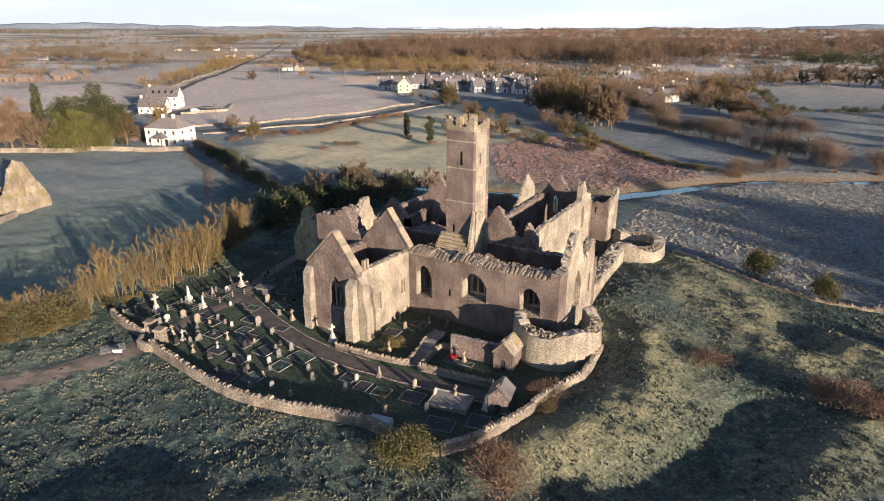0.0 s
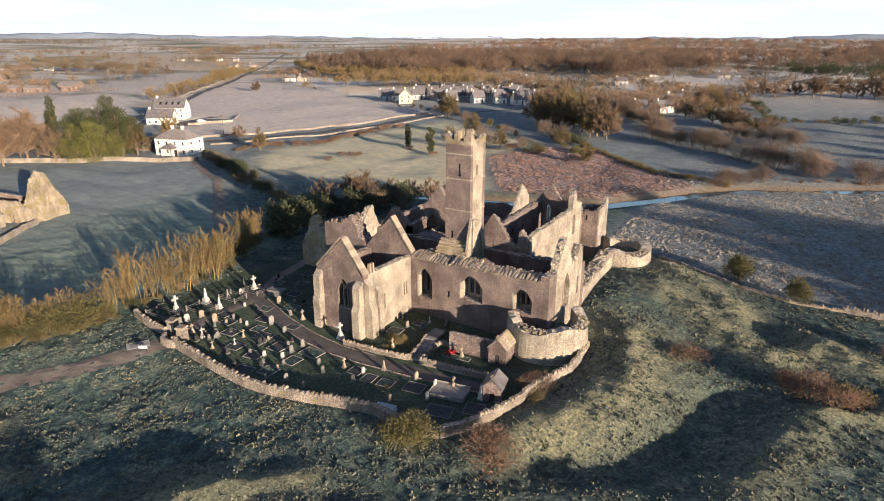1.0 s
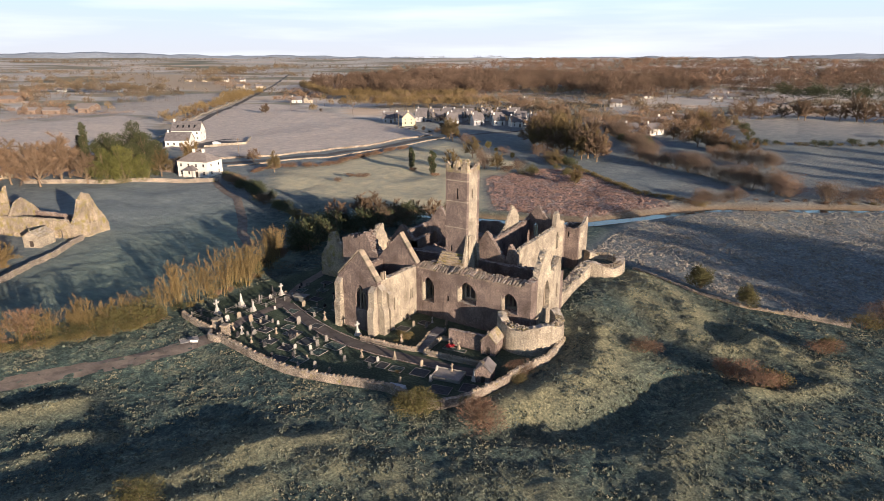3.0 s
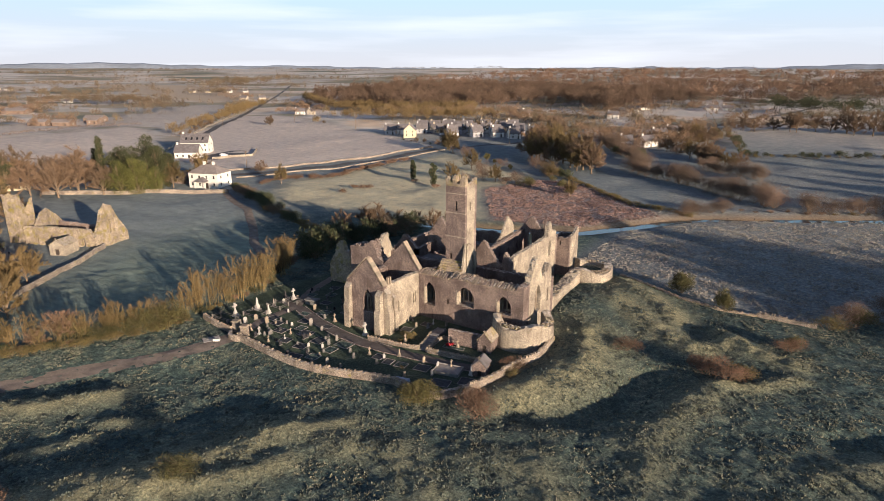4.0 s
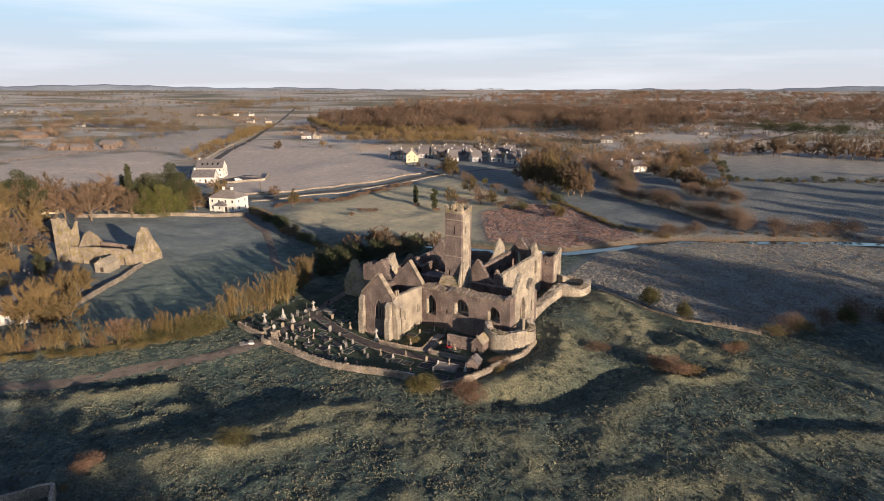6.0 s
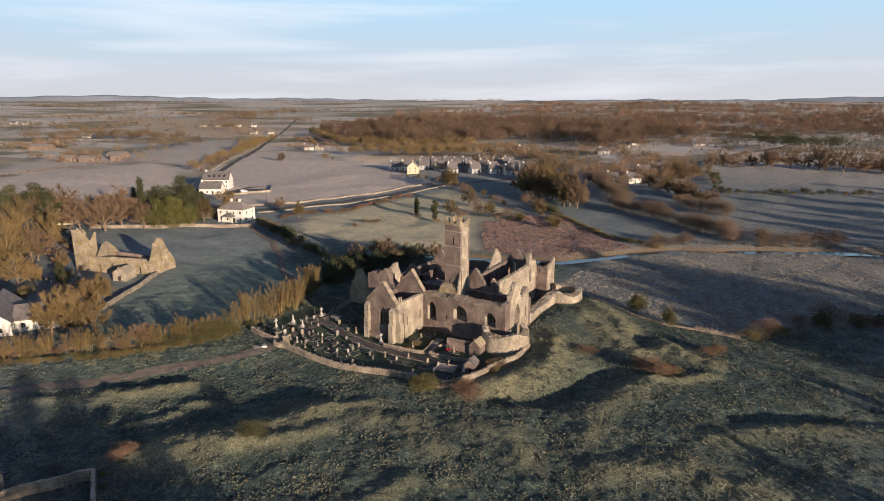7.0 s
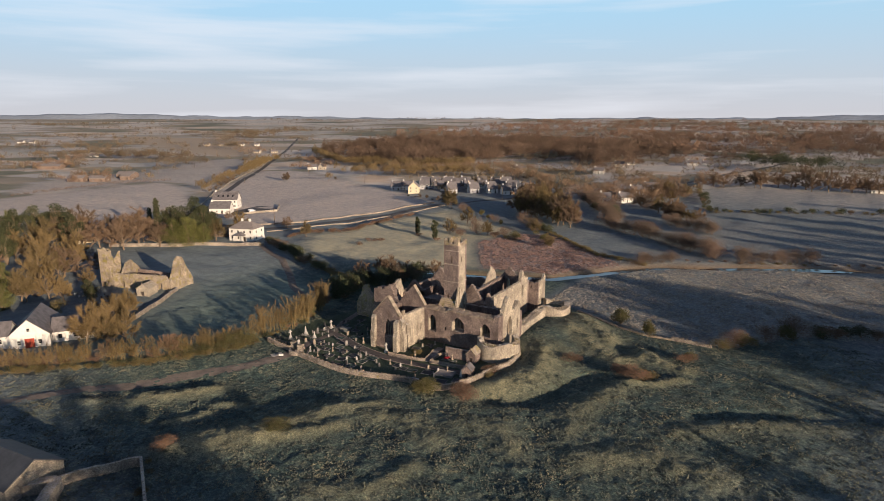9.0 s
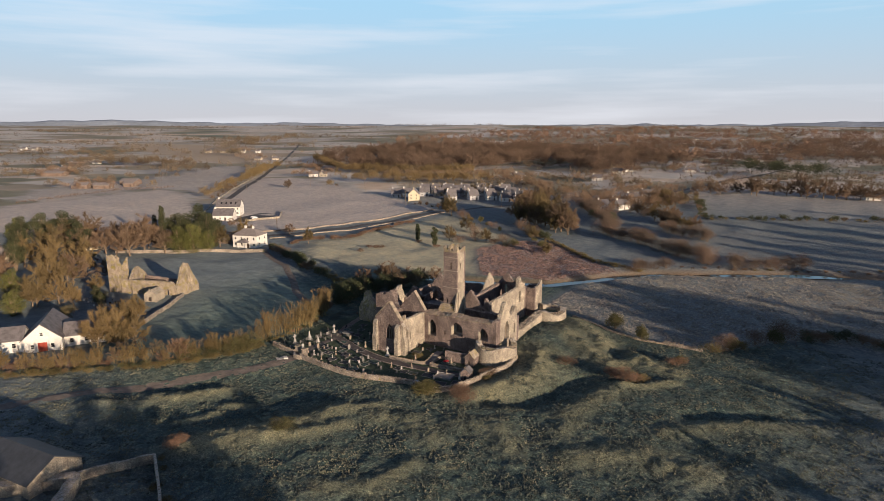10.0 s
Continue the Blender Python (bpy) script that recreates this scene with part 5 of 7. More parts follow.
hedge(["willow"], [(4, 214), (14, 203), (24.5, 195), (34.2, 186)], 5, 1.1, 2, "willows in the fields")
hedge(["willow"], [(50, 132), (62, 140), (80, 148)], 5, 1.0, 2, "willows along the river")
hedge(["willow"], [(17, 106), (24, 114), (29, 117)], 4, .9, 1.2, "willows along the river")
hedge(["scrub", "russet"], [(34, 121), (52, 131), (75, 143), (110, 157)], 5, .5, 1.5, "river bank scrub")
hedge(["dark", "willow"], [(-60, 268), (-46, 240), (-30, 222), (-22, 200)], 4.5, 1.4, 2.5, "hedge by the villas")
hedge(["dark", "scrub"], [(-14, 383), (16.7, 264.4), (56.3, 278), (110, 300), (200, 330)], 5, .9, 1.5, "field hedge")
for i in range(26):
    plant("brown", -12 + i * 8.5 + RNG.uniform(-3, 3), 396 + i * 2.5 + RNG.uniform(-8, 8), RNG.uniform(1.2, 1.8), "tree row above the field")
# bushes in the pasture, east side
for kd, x, y, s in (("thorn", 34.0, 32.0, 1.1), ("thorn", 43.0, 27.3, 1.0), ("russet", 32.4, -1.8, 1.0), ("russet", 46.2, -2.8, 1.25), ("russet", 44.0, -1.6, 1.0),
                    ("haw", 13.2, -33.8, 1.2), ("haw", 11.9, -33.2, .8), ("russet", 21.5, -31.5, 1.2), ("russet", 20.2, -30.4, .9), ("russet", 19.8, -18.0, .75), ("russet", 18.8, -16.6, .6),
                    ("haw", -0.4, -62.3, .95), ("russet", -10.8, -78.6, 1.05), ("russet", 55.3, 13.2, 1.05), ("thorn", 56.0, 14.6, .6), ("scrub", 20.9, -20.2, .5), ("russet", 15.6, -20.0, .55),
                    ("willow", 63.0, 29.8, .72), ("thorn", 65.0, 31.8, 1.0), ("willow", 69.6, 40.0, .6), ("willow", 75.6, 45.6, .75), ("thorn", 74, 44, 1.0), ("scrub", 60.5, 27.2, 1.0), ("scrub", 67, 34.0, .8), ("russet", 48.6, -4.2, 1.1), ("scrub", 49.6, -1.8, .9)):
    plant(kd, x, y, s * (1.65 if kd == "haw" and x > 20 else 1.22))
hedge(["dark"], [(80, 50), (90, 55), (100, 54), (112, 50), (126, 44)], 2.8, .85, 1, "dark hedge on the pasture's edge")
# unseen trees added east and south of the view to throw long shadows on the pasture
for kd, x, y, s in (("brown", 112, 30, 1.1), ("brown", 118, 12, 1.3), ("brown", 124, -8, 1.2), ("brown", 112, -40, 1.0), ("pine", 155, 5, 1.7), ("fir", 158, 10, 2.0), ("pine", 152, 15, 1.7), ("fir", 160, 19, 2.1), ("pine", 154, 24, 1.8), ("fir", 157, 29, 2.1), ("pine", 152, 33, 1.7), ("fir", 160, 38, 1.9), ("brown", 156, 46, 1.6), ("pine", 162, 53, 1.3), ("brown", 168, 66, 1.5), ("brown", 170, 60, 1.4), ("fir", 150, 118, 1.7), ("brown", 140, 135, 1.7), ("pine", 132, 152, 1.5), ("fir", 138, 168, 1.7), ("brown", 144, 184, 1.8), ("fir", 152, 204, 1.8), ("pine", 162, 228, 1.6), ("brown", 168, 252, 1.9), ("fir", 180, 290, 1.8),
                    ("brown", 84, -92, 1.0), ("brown", 66, -104, 1.0), ("fir", 64, -104, 1.1), ("pine", 90, -116, 1.2), ("pine", 80, -113, 1.2), ("pine", 71, -103, 1.2), ("pine", 58, -108, 1.2), ("pine", 50, -112, 1.2), ("fir", 42, -118, 1.3), ("brown", 34, -122, 1.5), ("pine", 26, -124, 1.4), ("fir", 16, -126, 1.4), ("pine", 4, -126, 1.4)):
    plant(kd, x, y, s, "trees beyond the pasture")
# trees round the western houses
for kd, x, y, s in (("gold", -131, -50, 1.15), ("gold", -126, -44, 1.0), ("gold", -142, -40, 1.1), ("brown", -150, -28, 1.0), ("gold", -160, -18, 1.0), ("gold", -76, -58, .95), ("gold", -72, -55, .85), ("gold", -83, -52, .9), ("gold", -88, -44, .8), ("gold", -68, -52, .75),
                    ("brown", -186, 14, 1.25), ("brown", -180, 18, 1.2), ("brown", -190, 6, 1.1), ("brown", -178, 10, 1.1), ("brown", -170, 22, .9), ("brown", -176, 26, 1.0), ("fir", -160, 30, 1.05), ("fir", -166, 27, 1.0), ("fir", -157, 35, .75), ("pine", -176, 44, 1.25), ("pine", -168, 47, 1.2), ("pine", -184, 38, 1.2), ("pine", -165, 41, 1.1), ("pine", -174, 34, 1.0), ("cypress", -180, 28, 1.1), ("cypress", -166, 46, .9),
                    ("gold", -163, 46, .8), ("gold", -160, 58, .9), ("gold", -134, 76, .75), ("pine", -118, -36, .45), ("pine", -112, -38, .4), ("haw", -121, -33, .9), ("gold", -205, -10, 1.2), ("gold", -215, 5, 1.2), ("brown", -230, 18, 1.3), ("pine", -200, 0, 1.0), ("pine", -212, -20, 1.0), ("gold", -196, -25, 1.2), ("pine", -160, -55, .8), ("brown", -170, -45, 1.1), ("gold", -150, -58, 1.1), ("gold", -165, -70, 1.1)):
    plant(kd, x, y, s * (1.12 if kd in ("pine", "fir") else 1.35 if x < -140 and s > .6 else 1.15))
for kd, x, y, s in (("gold", -166, -27, 1.5), ("gold", -130, -49, 1.3), ("gold", -150, -30, 1.4), ("brown", -199, 1, 1.4), ("pine", -191, -30, 1.0), ("gold", -77, -54, 1.1), ("gold", -88, -40, .9), ("brown", -200, 17, 1.4), ("brown", -192, 21, 1.5),
                    ("brown", -186, 24, 1.4), ("fir", -255, -3, 1.2), ("pine", -232, -1, 1.2), ("brown", -229, 19, 1.3), ("gold", -128, -31, .9), ("gold", -119, -43, .8), ("fir", -127, -57, .8), ("gold", -182, 29, .9), ("fir", -172, 36, 1.0), ("gold", -206, 48, 1.0), ("cypress", -196, 34, 1.4),
                    ("gold", -70, -56, .9), ("gold", -81, -47, .9), ("gold", -95, -36, .8), ("brown", -140, -20, 1.1), ("gold", -175, -12, 1.3), ("fir", -150, -48, .8), ("scrub", -112, -48, 1.2), ("scrub", -106, -52, 1.1), ("pine", -144, -60, 1.0)):
    plant(kd, x, y, s, "trees round the western houses")
for i in range(14):
    plant(RNG.choice(["gold", "brown", "pine"]), -225 + RNG.uniform(-25, 25), -15 + RNG.uniform(-35, 30), RNG.uniform(1.1, 1.6), "trees among the western houses")
# trees along roads, single field trees
for x, y, s in ((-330, 245, .8), (-333, 247, .8), (-160, 88, .7), (-205, 86, .5), (-300, 275, .4)):
    plant("brown", x, y, s)
hedge(["brown", "dark"], [(-325, 162), (-400, 245), (-455, 310), (-520, 380)], 12, .6, 3, "hedge along the long road")
hedge(["dark", "brown"], [(-145, 215), (-170, 222), (-185, 222)], 6, .4, 2, "hedge at the terrace")


def scatter_wood(name, label, spots, mat, leaf, per, seed, slim=.24):
    """A whole far wood as one mesh of twig blades on trunks."""
    rs = np.random.RandomState(seed)
    P, R = np.array([s_[:3] for s_ in spots]), np.array([s_[3] for s_ in spots])
    nt = len(P)
    d = rs.normal(size=(nt, per, 3))
    d /= np.linalg.norm(d, axis=2, keepdims=True)
    d[..., 2] = np.where(d[..., 2] < -.3, -d[..., 2], d[..., 2])
    k = rs.rand(nt, per, 1) ** .28
    c = P[:, None, :] + np.array([0, 0, 1.0]) * (R * 1.25)[:, None, None]
    lump = 1 + .28 * np.sin(3 * d[..., :1] + 5 * d[..., 1:2] + rs.rand(nt, 1, 1) * 6)
    p = c + d * k * lump * (R[:, None, None] * np.array([1.0, 1.0, 1.1]))
    o = rs.normal(size=(nt, per, 3)) + d * .8 + np.array([0, 0, .5])
    o /= np.linalg.norm(o, axis=2, keepdims=True)
    w = np.cross(o, rs.normal(size=(nt, per, 3)))
    w /= np.linalg.norm(w, axis=2, keepdims=True) + 1e-9
    ln = leaf * (.5 + rs.rand(nt, per, 1)) * ((R / 4.5) ** .5)[:, None, None]
    tri = np.stack([p - w * ln * slim, p + w * ln * slim, p + o * ln], 2).reshape(-1, 3)
    # trunks, three blades each
    tr = np.zeros((nt, 2, 3, 3))
    for q, (ax, ay) in enumerate(((.03, 0), (0, .03))):
        tr[:, q, 0] = P - np.stack([R * ax, R * ay, R * 0 + .3], 1)
        tr[:, q, 1] = P + np.stack([R * ax, R * ay, R * 0 - .3], 1)
        tr[:, q, 2] = c[:, 0]
    tri = np.concatenate([tri, tr.reshape(-1, 3)])
    tri[:, 2] = np.maximum(tri[:, 2], np.repeat(P[:, 2], per * 3).tolist() + [-9] * (nt * 6))
    me = bpy.data.meshes.new(name)
    kk = len(tri)
    me.vertices.add(kk)
    me.vertices.foreach_set("co", tri.ravel())
    me.loops.add(kk)
    me.polygons.add(kk // 3)
    me.loops.foreach_set("vertex_index", np.arange(kk, dtype=np.int32))
    me.polygons.foreach_set("loop_start", np.arange(0, kk, 3, dtype=np.int32))
    me.update(calc_edges=True)
    ob = finish(name, me, mat, None)
    return tagged(ob, label, "trees", kind="stuff")


def spots_in(poly, count, r0, r1, seed):
    rs = np.random.RandomState(seed)
    a = np.array(poly)
    lo, hi = a.min(0), a.max(0)
    out = []
    while len(out) < count:
        q = lo + (hi - lo) * rs.rand(400, 2)
        q = q[inside(q[:, 0], q[:, 1], poly)]
        z = ground_z(q[:, 0], q[:, 1])
        out += [(x, y, zz, r0 + (r1 - r0) * rs.rand()) for (x, y), zz in zip(q, z)]
    return out[:count]


def spots_line(pts, step, r0, r1, seed, wob=3):
    rs = np.random.RandomState(seed)
    q = np.array([p_[:2] for p_ in along(pts, step)])
    q = q + rs.uniform(-wob, wob, q.shape)
    return [(x, y, z, r0 + (r1 - r0) * rs.rand()) for (x, y), z in zip(q.tolist(), ground_z(q[:, 0], q[:, 1]).tolist())]


WOOD_MAT = plain("russet_wood", (0.142, 0.095, 0.071), 0.95, 0.55, 0.02, isl=True)
WOOD = [(-600, 560), (-405, 400), (-300, 425), (-258, 480), (-262, 640), (-150, 520), (-105, 560), (-115, 800), (-330, 1000), (-700, 900)]
scatter_wood("far_wood", "wide leafless russet-brown wood beyond the village", spots_in(WOOD, 1150, 4.0, 10.0, 1), WOOD_MAT, 1.1, 360, 2, .22)
scatter_wood("far_wood", "golden bare trees at the edge of the wood", spots_in([(-400, 385), (-255, 425), (-262, 470), (-300, 425), (-395, 410)], 110, 4, 5.5, 3) + spots_line([(-600, 548), (-500, 470), (-405, 395)], 7, 4, 6, 4), TWIG_GOLD, .95, 240, 5, .2)
rs = np.random.RandomState(8)
ha, hr = np.radians(rs.uniform(72, 176, 90000)), 310 * np.exp(rs.rand(90000) * 2.45)
hx, hy = hr * np.cos(ha), hr * np.sin(ha)
who, gap = field_cells(hx, hy)
keep = (gap < 1.6 + 0.0035 * hr) & ((hr > 640) | (hx > -200)) & ~inside(hx, hy, TOWN_FIELD) & ~inside(hx, hy, FAR_TAN) & ~inside(hx, hy, R_FIELD) & (seg_dist(hx, hy, LONG_ROAD) > 9) & (seg_dist(hx, hy, ROAD) > 9)
keep &= np.sin(who * 1.7) + rs.rand(len(hx)) > 0.0
hx, hy, hr = hx[keep], hy[keep], hr[keep]
lines = list(zip(hx.tolist(), hy.tolist(), ground_z(hx, hy).tolist(), (rs.uniform(1.2, 2.4, len(hx)) * (1 + (rs.rand(len(hx)) > 0.88) * 1.1)).tolist()))
scatter_wood("far_hedgerows", "hedgerows and tree belts across the far fields", lines, TWIG_FAR, 1.7, 24, 9, .2)
belts = []
for i in range(60):
    r, a = 900 * math.exp(rs.rand() * 1.5), radians(rs.uniform(66, 188))
    x, y = r * math.cos(a), r * math.sin(a)
    k = rs.uniform(30, 110) * r / 1200
    belts += spots_in([(x - k, y - k * .4), (x + k, y - k * .3), (x + k * .8, y + k * .5), (x - k, y + k * .4)], int(14 + k / 6), 3.5, 6.0, 200 + i)
scatter_wood("far_copses", "scattered dark copses towards the horizon", belts, TWIG_FAR, 1.6, 44, 10)
belt = spots_line([(-781, 244), (-763, 297), (-732, 356), (-603, 337)], 5, 3.5, 6.5, 401, 12) + spots_line([(-800, 262), (-770, 330), (-640, 350)], 7, 3, 5.5, 402, 12)
belt += spots_line([(-545, 262), (-523, 275), (-520, 300)], 4, 4, 7, 403, 9) + spots_line([(-906, 604), (-1105, 862), (-1364, 1232)], 9, 5, 9, 404, 30) + spots_line([(-1326, 990), (-1105, 880)], 9, 5, 9, 405, 30)
belt += spots_line([(-1467, 550), (-1484, 735), (-1432, 907)], 12, 3, 6, 406, 14) + spots_line([(-1147, 395), (-1003, 450), (-938, 565)], 9, 3, 5.5, 407, 12) + spots_line([(-505, 120), (-514, 202), (-480, 240)], 9, 2.2, 4.5, 408, 8)
belt += spots_line([(-860, 500), (-880, 580), (-870, 680)], 9, 2.5, 5, 409, 16) + spots_line([(-1083, 320), (-942, 380), (-720, 330)], 9, 3, 6, 410, 18)
scatter_wood("field_trees", "belts of bare trees between the western fields", belt, TWIG_FAR, 1.1, 150, 13, .22)
scatter_wood("lane_hedge", "low dark hedge along the western lane", spots_line([(-417, 63), (-423, 103), (-431, 151), (-408, 182)], 2.2, .9, 1.6, 411, .8), TWIG, .9, 60, 14, .2)
verge = spots_line([(-330, 156), (-350, 186), (-413, 262), (-488, 353), (-557, 441)], 5, 2.0, 4.2, 412, 3) + spots_line([(-430, 285), (-470, 335), (-500, 372)], 4, 3, 5.5, 413, 5)
verge += spots_line([(-330, 318), (-266, 322), (-224, 352), (-190, 372)], 3.5, 3.5, 5.5, 414, 9) + spots_line([(-300, 330), (-250, 345), (-205, 372)], 3.5, 4, 6, 415, 9) + [(-414, 168, gz(-414, 168), 4.2), (-297, 263, gz(-297, 263), 3.6), (-299, 265, gz(-299, 265), 3.0)]
scatter_wood("verge_trees", "golden bare trees along the straight road and behind the village", verge, TWIG_GOLD, .95, 210, 15, .2)
WOOD_E = [(-105, 560), (-30, 640), (60, 780), (330, 1000), (260, 1500), (-300, 1350), (-330, 1000), (-115, 800)]
scatter_wood("far_wood", "mixed bare wood stretching east of the village", [q for q in spots_in(WOOD_E, 620, 5, 8.5, 21) if math.sin(q[0] * .021) + math.sin(q[1] * .017 + 1) > -.7], WOOD_MAT, 1.25, 190, 22, .22)
FAR_E = [(-900, 1000), (-600, 1050), (-300, 800), (-70, 720), (160, 640), (330, 900), (420, 2200), (-200, 2700), (-1100, 2500)]
scatter_wood("far_wood", "russet woods and overgrown fields reaching to the horizon", [q for q in spots_in(FAR_E, 2600, 5, 10, 61) if math.sin(q[0] * .009 + 1) * math.sin(q[1] * .013) + .4 * math.sin(q[1] * .04 + q[0] * .02) > .02], WOOD_MAT, 1.9, 75, 62, .24)
near = spots_line([(-300, 350), (-284, 400), (-217, 415)], 5, 3.5, 5.5, 51, 9) + spots_line([(-296, 338), (-240, 392), (-200, 420)], 4.5, 3, 5, 52, 8)
for i, (x, y) in enumerate(((-52, 274), (-41, 282), (-48, 291), (-44, 318), (-43.8, 360), (-120, 458), (-137, 578), (-190, 428), (-67, 630), (105, 428), (-38, 900), (-400, 346), (-448, 420), (-700, 516), (-700, 233), (-740, 362), (-880, 640), (-640, 192), (-480, 150))):
    near += spots_line([(x - 22, y - 9), (x - 8, y + 12), (x + 18, y + 10)], 5, 2.6, 4.8, 500 + i, 5) + spots_line([(x - 14, y - 13), (x + 12, y - 14)], 8, 1.6, 3.2, 540 + i, 3)
near += spots_line([(-60, 300), (-110, 330), (-150, 380), (-200, 395)], 8, 2.5, 5, 31, 7) + spots_line([(-40, 370), (-20, 420), (10, 470)], 8, 3, 5.5, 32, 8) + spots_line([(-140, 360), (-260, 400)], 7, 3, 5, 36, 8)
scatter_wood("village_trees", "bare brown trees among the village gardens", near, TWIG, .9, 200, 11, .2)
scatter_wood("dark_firs", "dark evergreen trees on the eastern rise", spots_in([(-20, 640), (60, 560), (90, 600), (10, 700)], 40, 5, 8, 41), CONIFER, 1.0, 220, 12)

# ---- gate, graves and small buildings of the graveyard ----


def lathe(bm, prof, k=8, m=None):
    rings = []
    for r, z in prof:
        rings.append([bm.verts.new((m or Matrix()) @ Vector((r * math.cos(2 * math.pi * i / k + .39), r * math.sin(2 * math.pi * i / k + .39), z))) for i in range(k)])
    for a, b_ in zip(rings[:-1], rings[1:]):
        for i in range(k):
            j = (i + 1) % k
            bm.faces.new((a[i], a[j], b_[j], b_[i]))
    bm.faces.new(rings[0][::-1])
    bm.faces.new(rings[-1])


def gate_pier(x, y, h):
    t = thing("gate_pier", "square mossy stone gate pier with a shallow cap", "gate pier", "graveyard gate piers", at=pose(x, y, gz(x, y), 0, 0, 20))
    bm = bmesh.new()
    box(bm, -.55, .55, -.55, .55, -.4, h, None, .04)
    part("shaft", bm, STONE_DRY, t)
    bm = bmesh.new()
    box(bm, -.68, .68, -.68, .68, h, h + .22, None, .12)
    part("cap", bm, CUT, t)


gate_pier(-28.3, -31.9, 2.0)
gate_pier(-25.2, -32.6, 2.0)
field_wall("wing_wall", [(-28.0, -33.3), (-26.8, -34.6), (-25.0, -34.6), (-24.2, -33.9)], 1.0, .55, "short curved wing wall beside the graveyard gate", cope=0)
grid = thing("cattle_grid", "steel cattle grid set in the gravel lane", "cattle grid", at=pose(-29.2, -36.6, gz(-29.2, -36.6) + .03, 0, 0, 62))
for i in range(9):
    bm = bmesh.new()
    box(bm, -1.4, 1.4, -.9 + i * .22, -.9 + i * .22 + .09, 0, .07)
    part("bar", bm, plain("galvanised_steel", (.3, .3, .31), .45, .1, 2, .8) if i == 0 else bpy.data.materials["galvanised_steel"], grid)
sg = thing("notice_board", "small white notice board on two posts beside the lane", "sign", at=pose(-27.0, -37.2, gz(-27.0, -37.2), 0, 0, 35))
bm = bmesh.new()
box(bm, -.55, .55, -.03, .03, .55, .95)
part("board", bm, WHITE, sg)
for x in (-.45, .4):
    bm = bmesh.new()
    box(bm, x, x + .06, -.04, .03, -.3, .6)
    part("post", bm, DARKWOOD, sg)


def grave_cross(x, y, h, mat, label, group="", rz=90):
    """Wheel-less Latin cross with swelling arms on a stepped base."""
    t = thing("grave_cross", label, "grave cross", group, at=pose(x, y, gz(x, y), RNG.uniform(-2, 2), RNG.uniform(-2, 2), rz + RNG.uniform(-8, 8)))
    bm = bmesh.new()
    h *= .9 if h > 2.3 else .74
    b = h * .2
    box(bm, -b, b, -b * .8, b * .8, -.15, h * .1, None, .02)
    box(bm, -b * .78, b * .78, -b * .6, b * .6, h * .1, h * .2, None, .02)
    box(bm, -b * .62, b * .62, -b * .45, b * .45, h * .2, h * .42, None, b * .16)
    part("plinth", bm, mat, t)
    bm = bmesh.new()
    s = h * .045
    box(bm, -s * 1.25, s * 1.25, -s, s, h * .42, h * .70, None, s * .3)
    box(bm, -s, s, -s, s, h * .70, h, None, -s * .25)
    for q in (-1, 1):
        mm = Matrix.Translation((q * s * .8, 0, h * .78)) @ Matrix.Rotation(radians(90 * q), 4, 'Y')
        box(bm, -s, s, -s, s, 0, h * .15, mm, -s * .25)
    part("cross_shaft", bm, mat, t)
    return t


def headstone(x, y, h, mat, label, group="", rz=90):
    t = thing("headstone", label, "headstone", group, at=pose(x, y, gz(x, y), RNG.uniform(-4, 4), RNG.uniform(-2, 2), rz + RNG.uniform(-9, 9)))
    bm = bmesh.new()
    h *= .74
    w = h * RNG.uniform(.25, .33)
    pts = [(-w, -.15), (w, -.15), (w, h * .72)] + [(w * math.cos(a), h * .72 + h * .28 * math.sin(a)) for a in (.5, 1.05, 1.57, 2.1, 2.64)] + [(-w, h * .72)]
    a = [bm.verts.new((px, -.075, pz)) for px, pz in pts]
    b_ = [bm.verts.new((px, .075, pz)) for px, pz in pts]
    bm.faces.new(a)
    bm.faces.new(b_[::-1])
    for i in range(len(pts)):
        j = (i + 1) % len(pts)
        bm.faces.new((a[j], a[i], b_[i], b_[j]))
    part("stone", bm, mat, t)
    bm = bmesh.new()
    box(bm, -w * 1.2, w * 1.2, -.18, .18, -.2, .14, None, .015)
    part("base", bm, GRANITE, t)
    return t


def obelisk(x, y, h, mat, label):
    t = thing("obelisk", label, "grave monument", at=pose(x, y, gz(x, y), 0, 0, RNG.uniform(-8, 8)))
    bm = bmesh.new()
    b = h * .2
    box(bm, -b, b, -b, b, -.15, h * .1, None, .02)
    box(bm, -b * .75, b * .75, -b * .75, b * .75, h * .1, h * .36, None, .03)
    part("plinth", bm, mat, t)
    bm = bmesh.new()
    lathe(bm, [(b * .72, h * .36), (b * .66, h * .40), (b * .30, h * .92), (.01, h)], 4)
    part("needle", bm, mat, t)


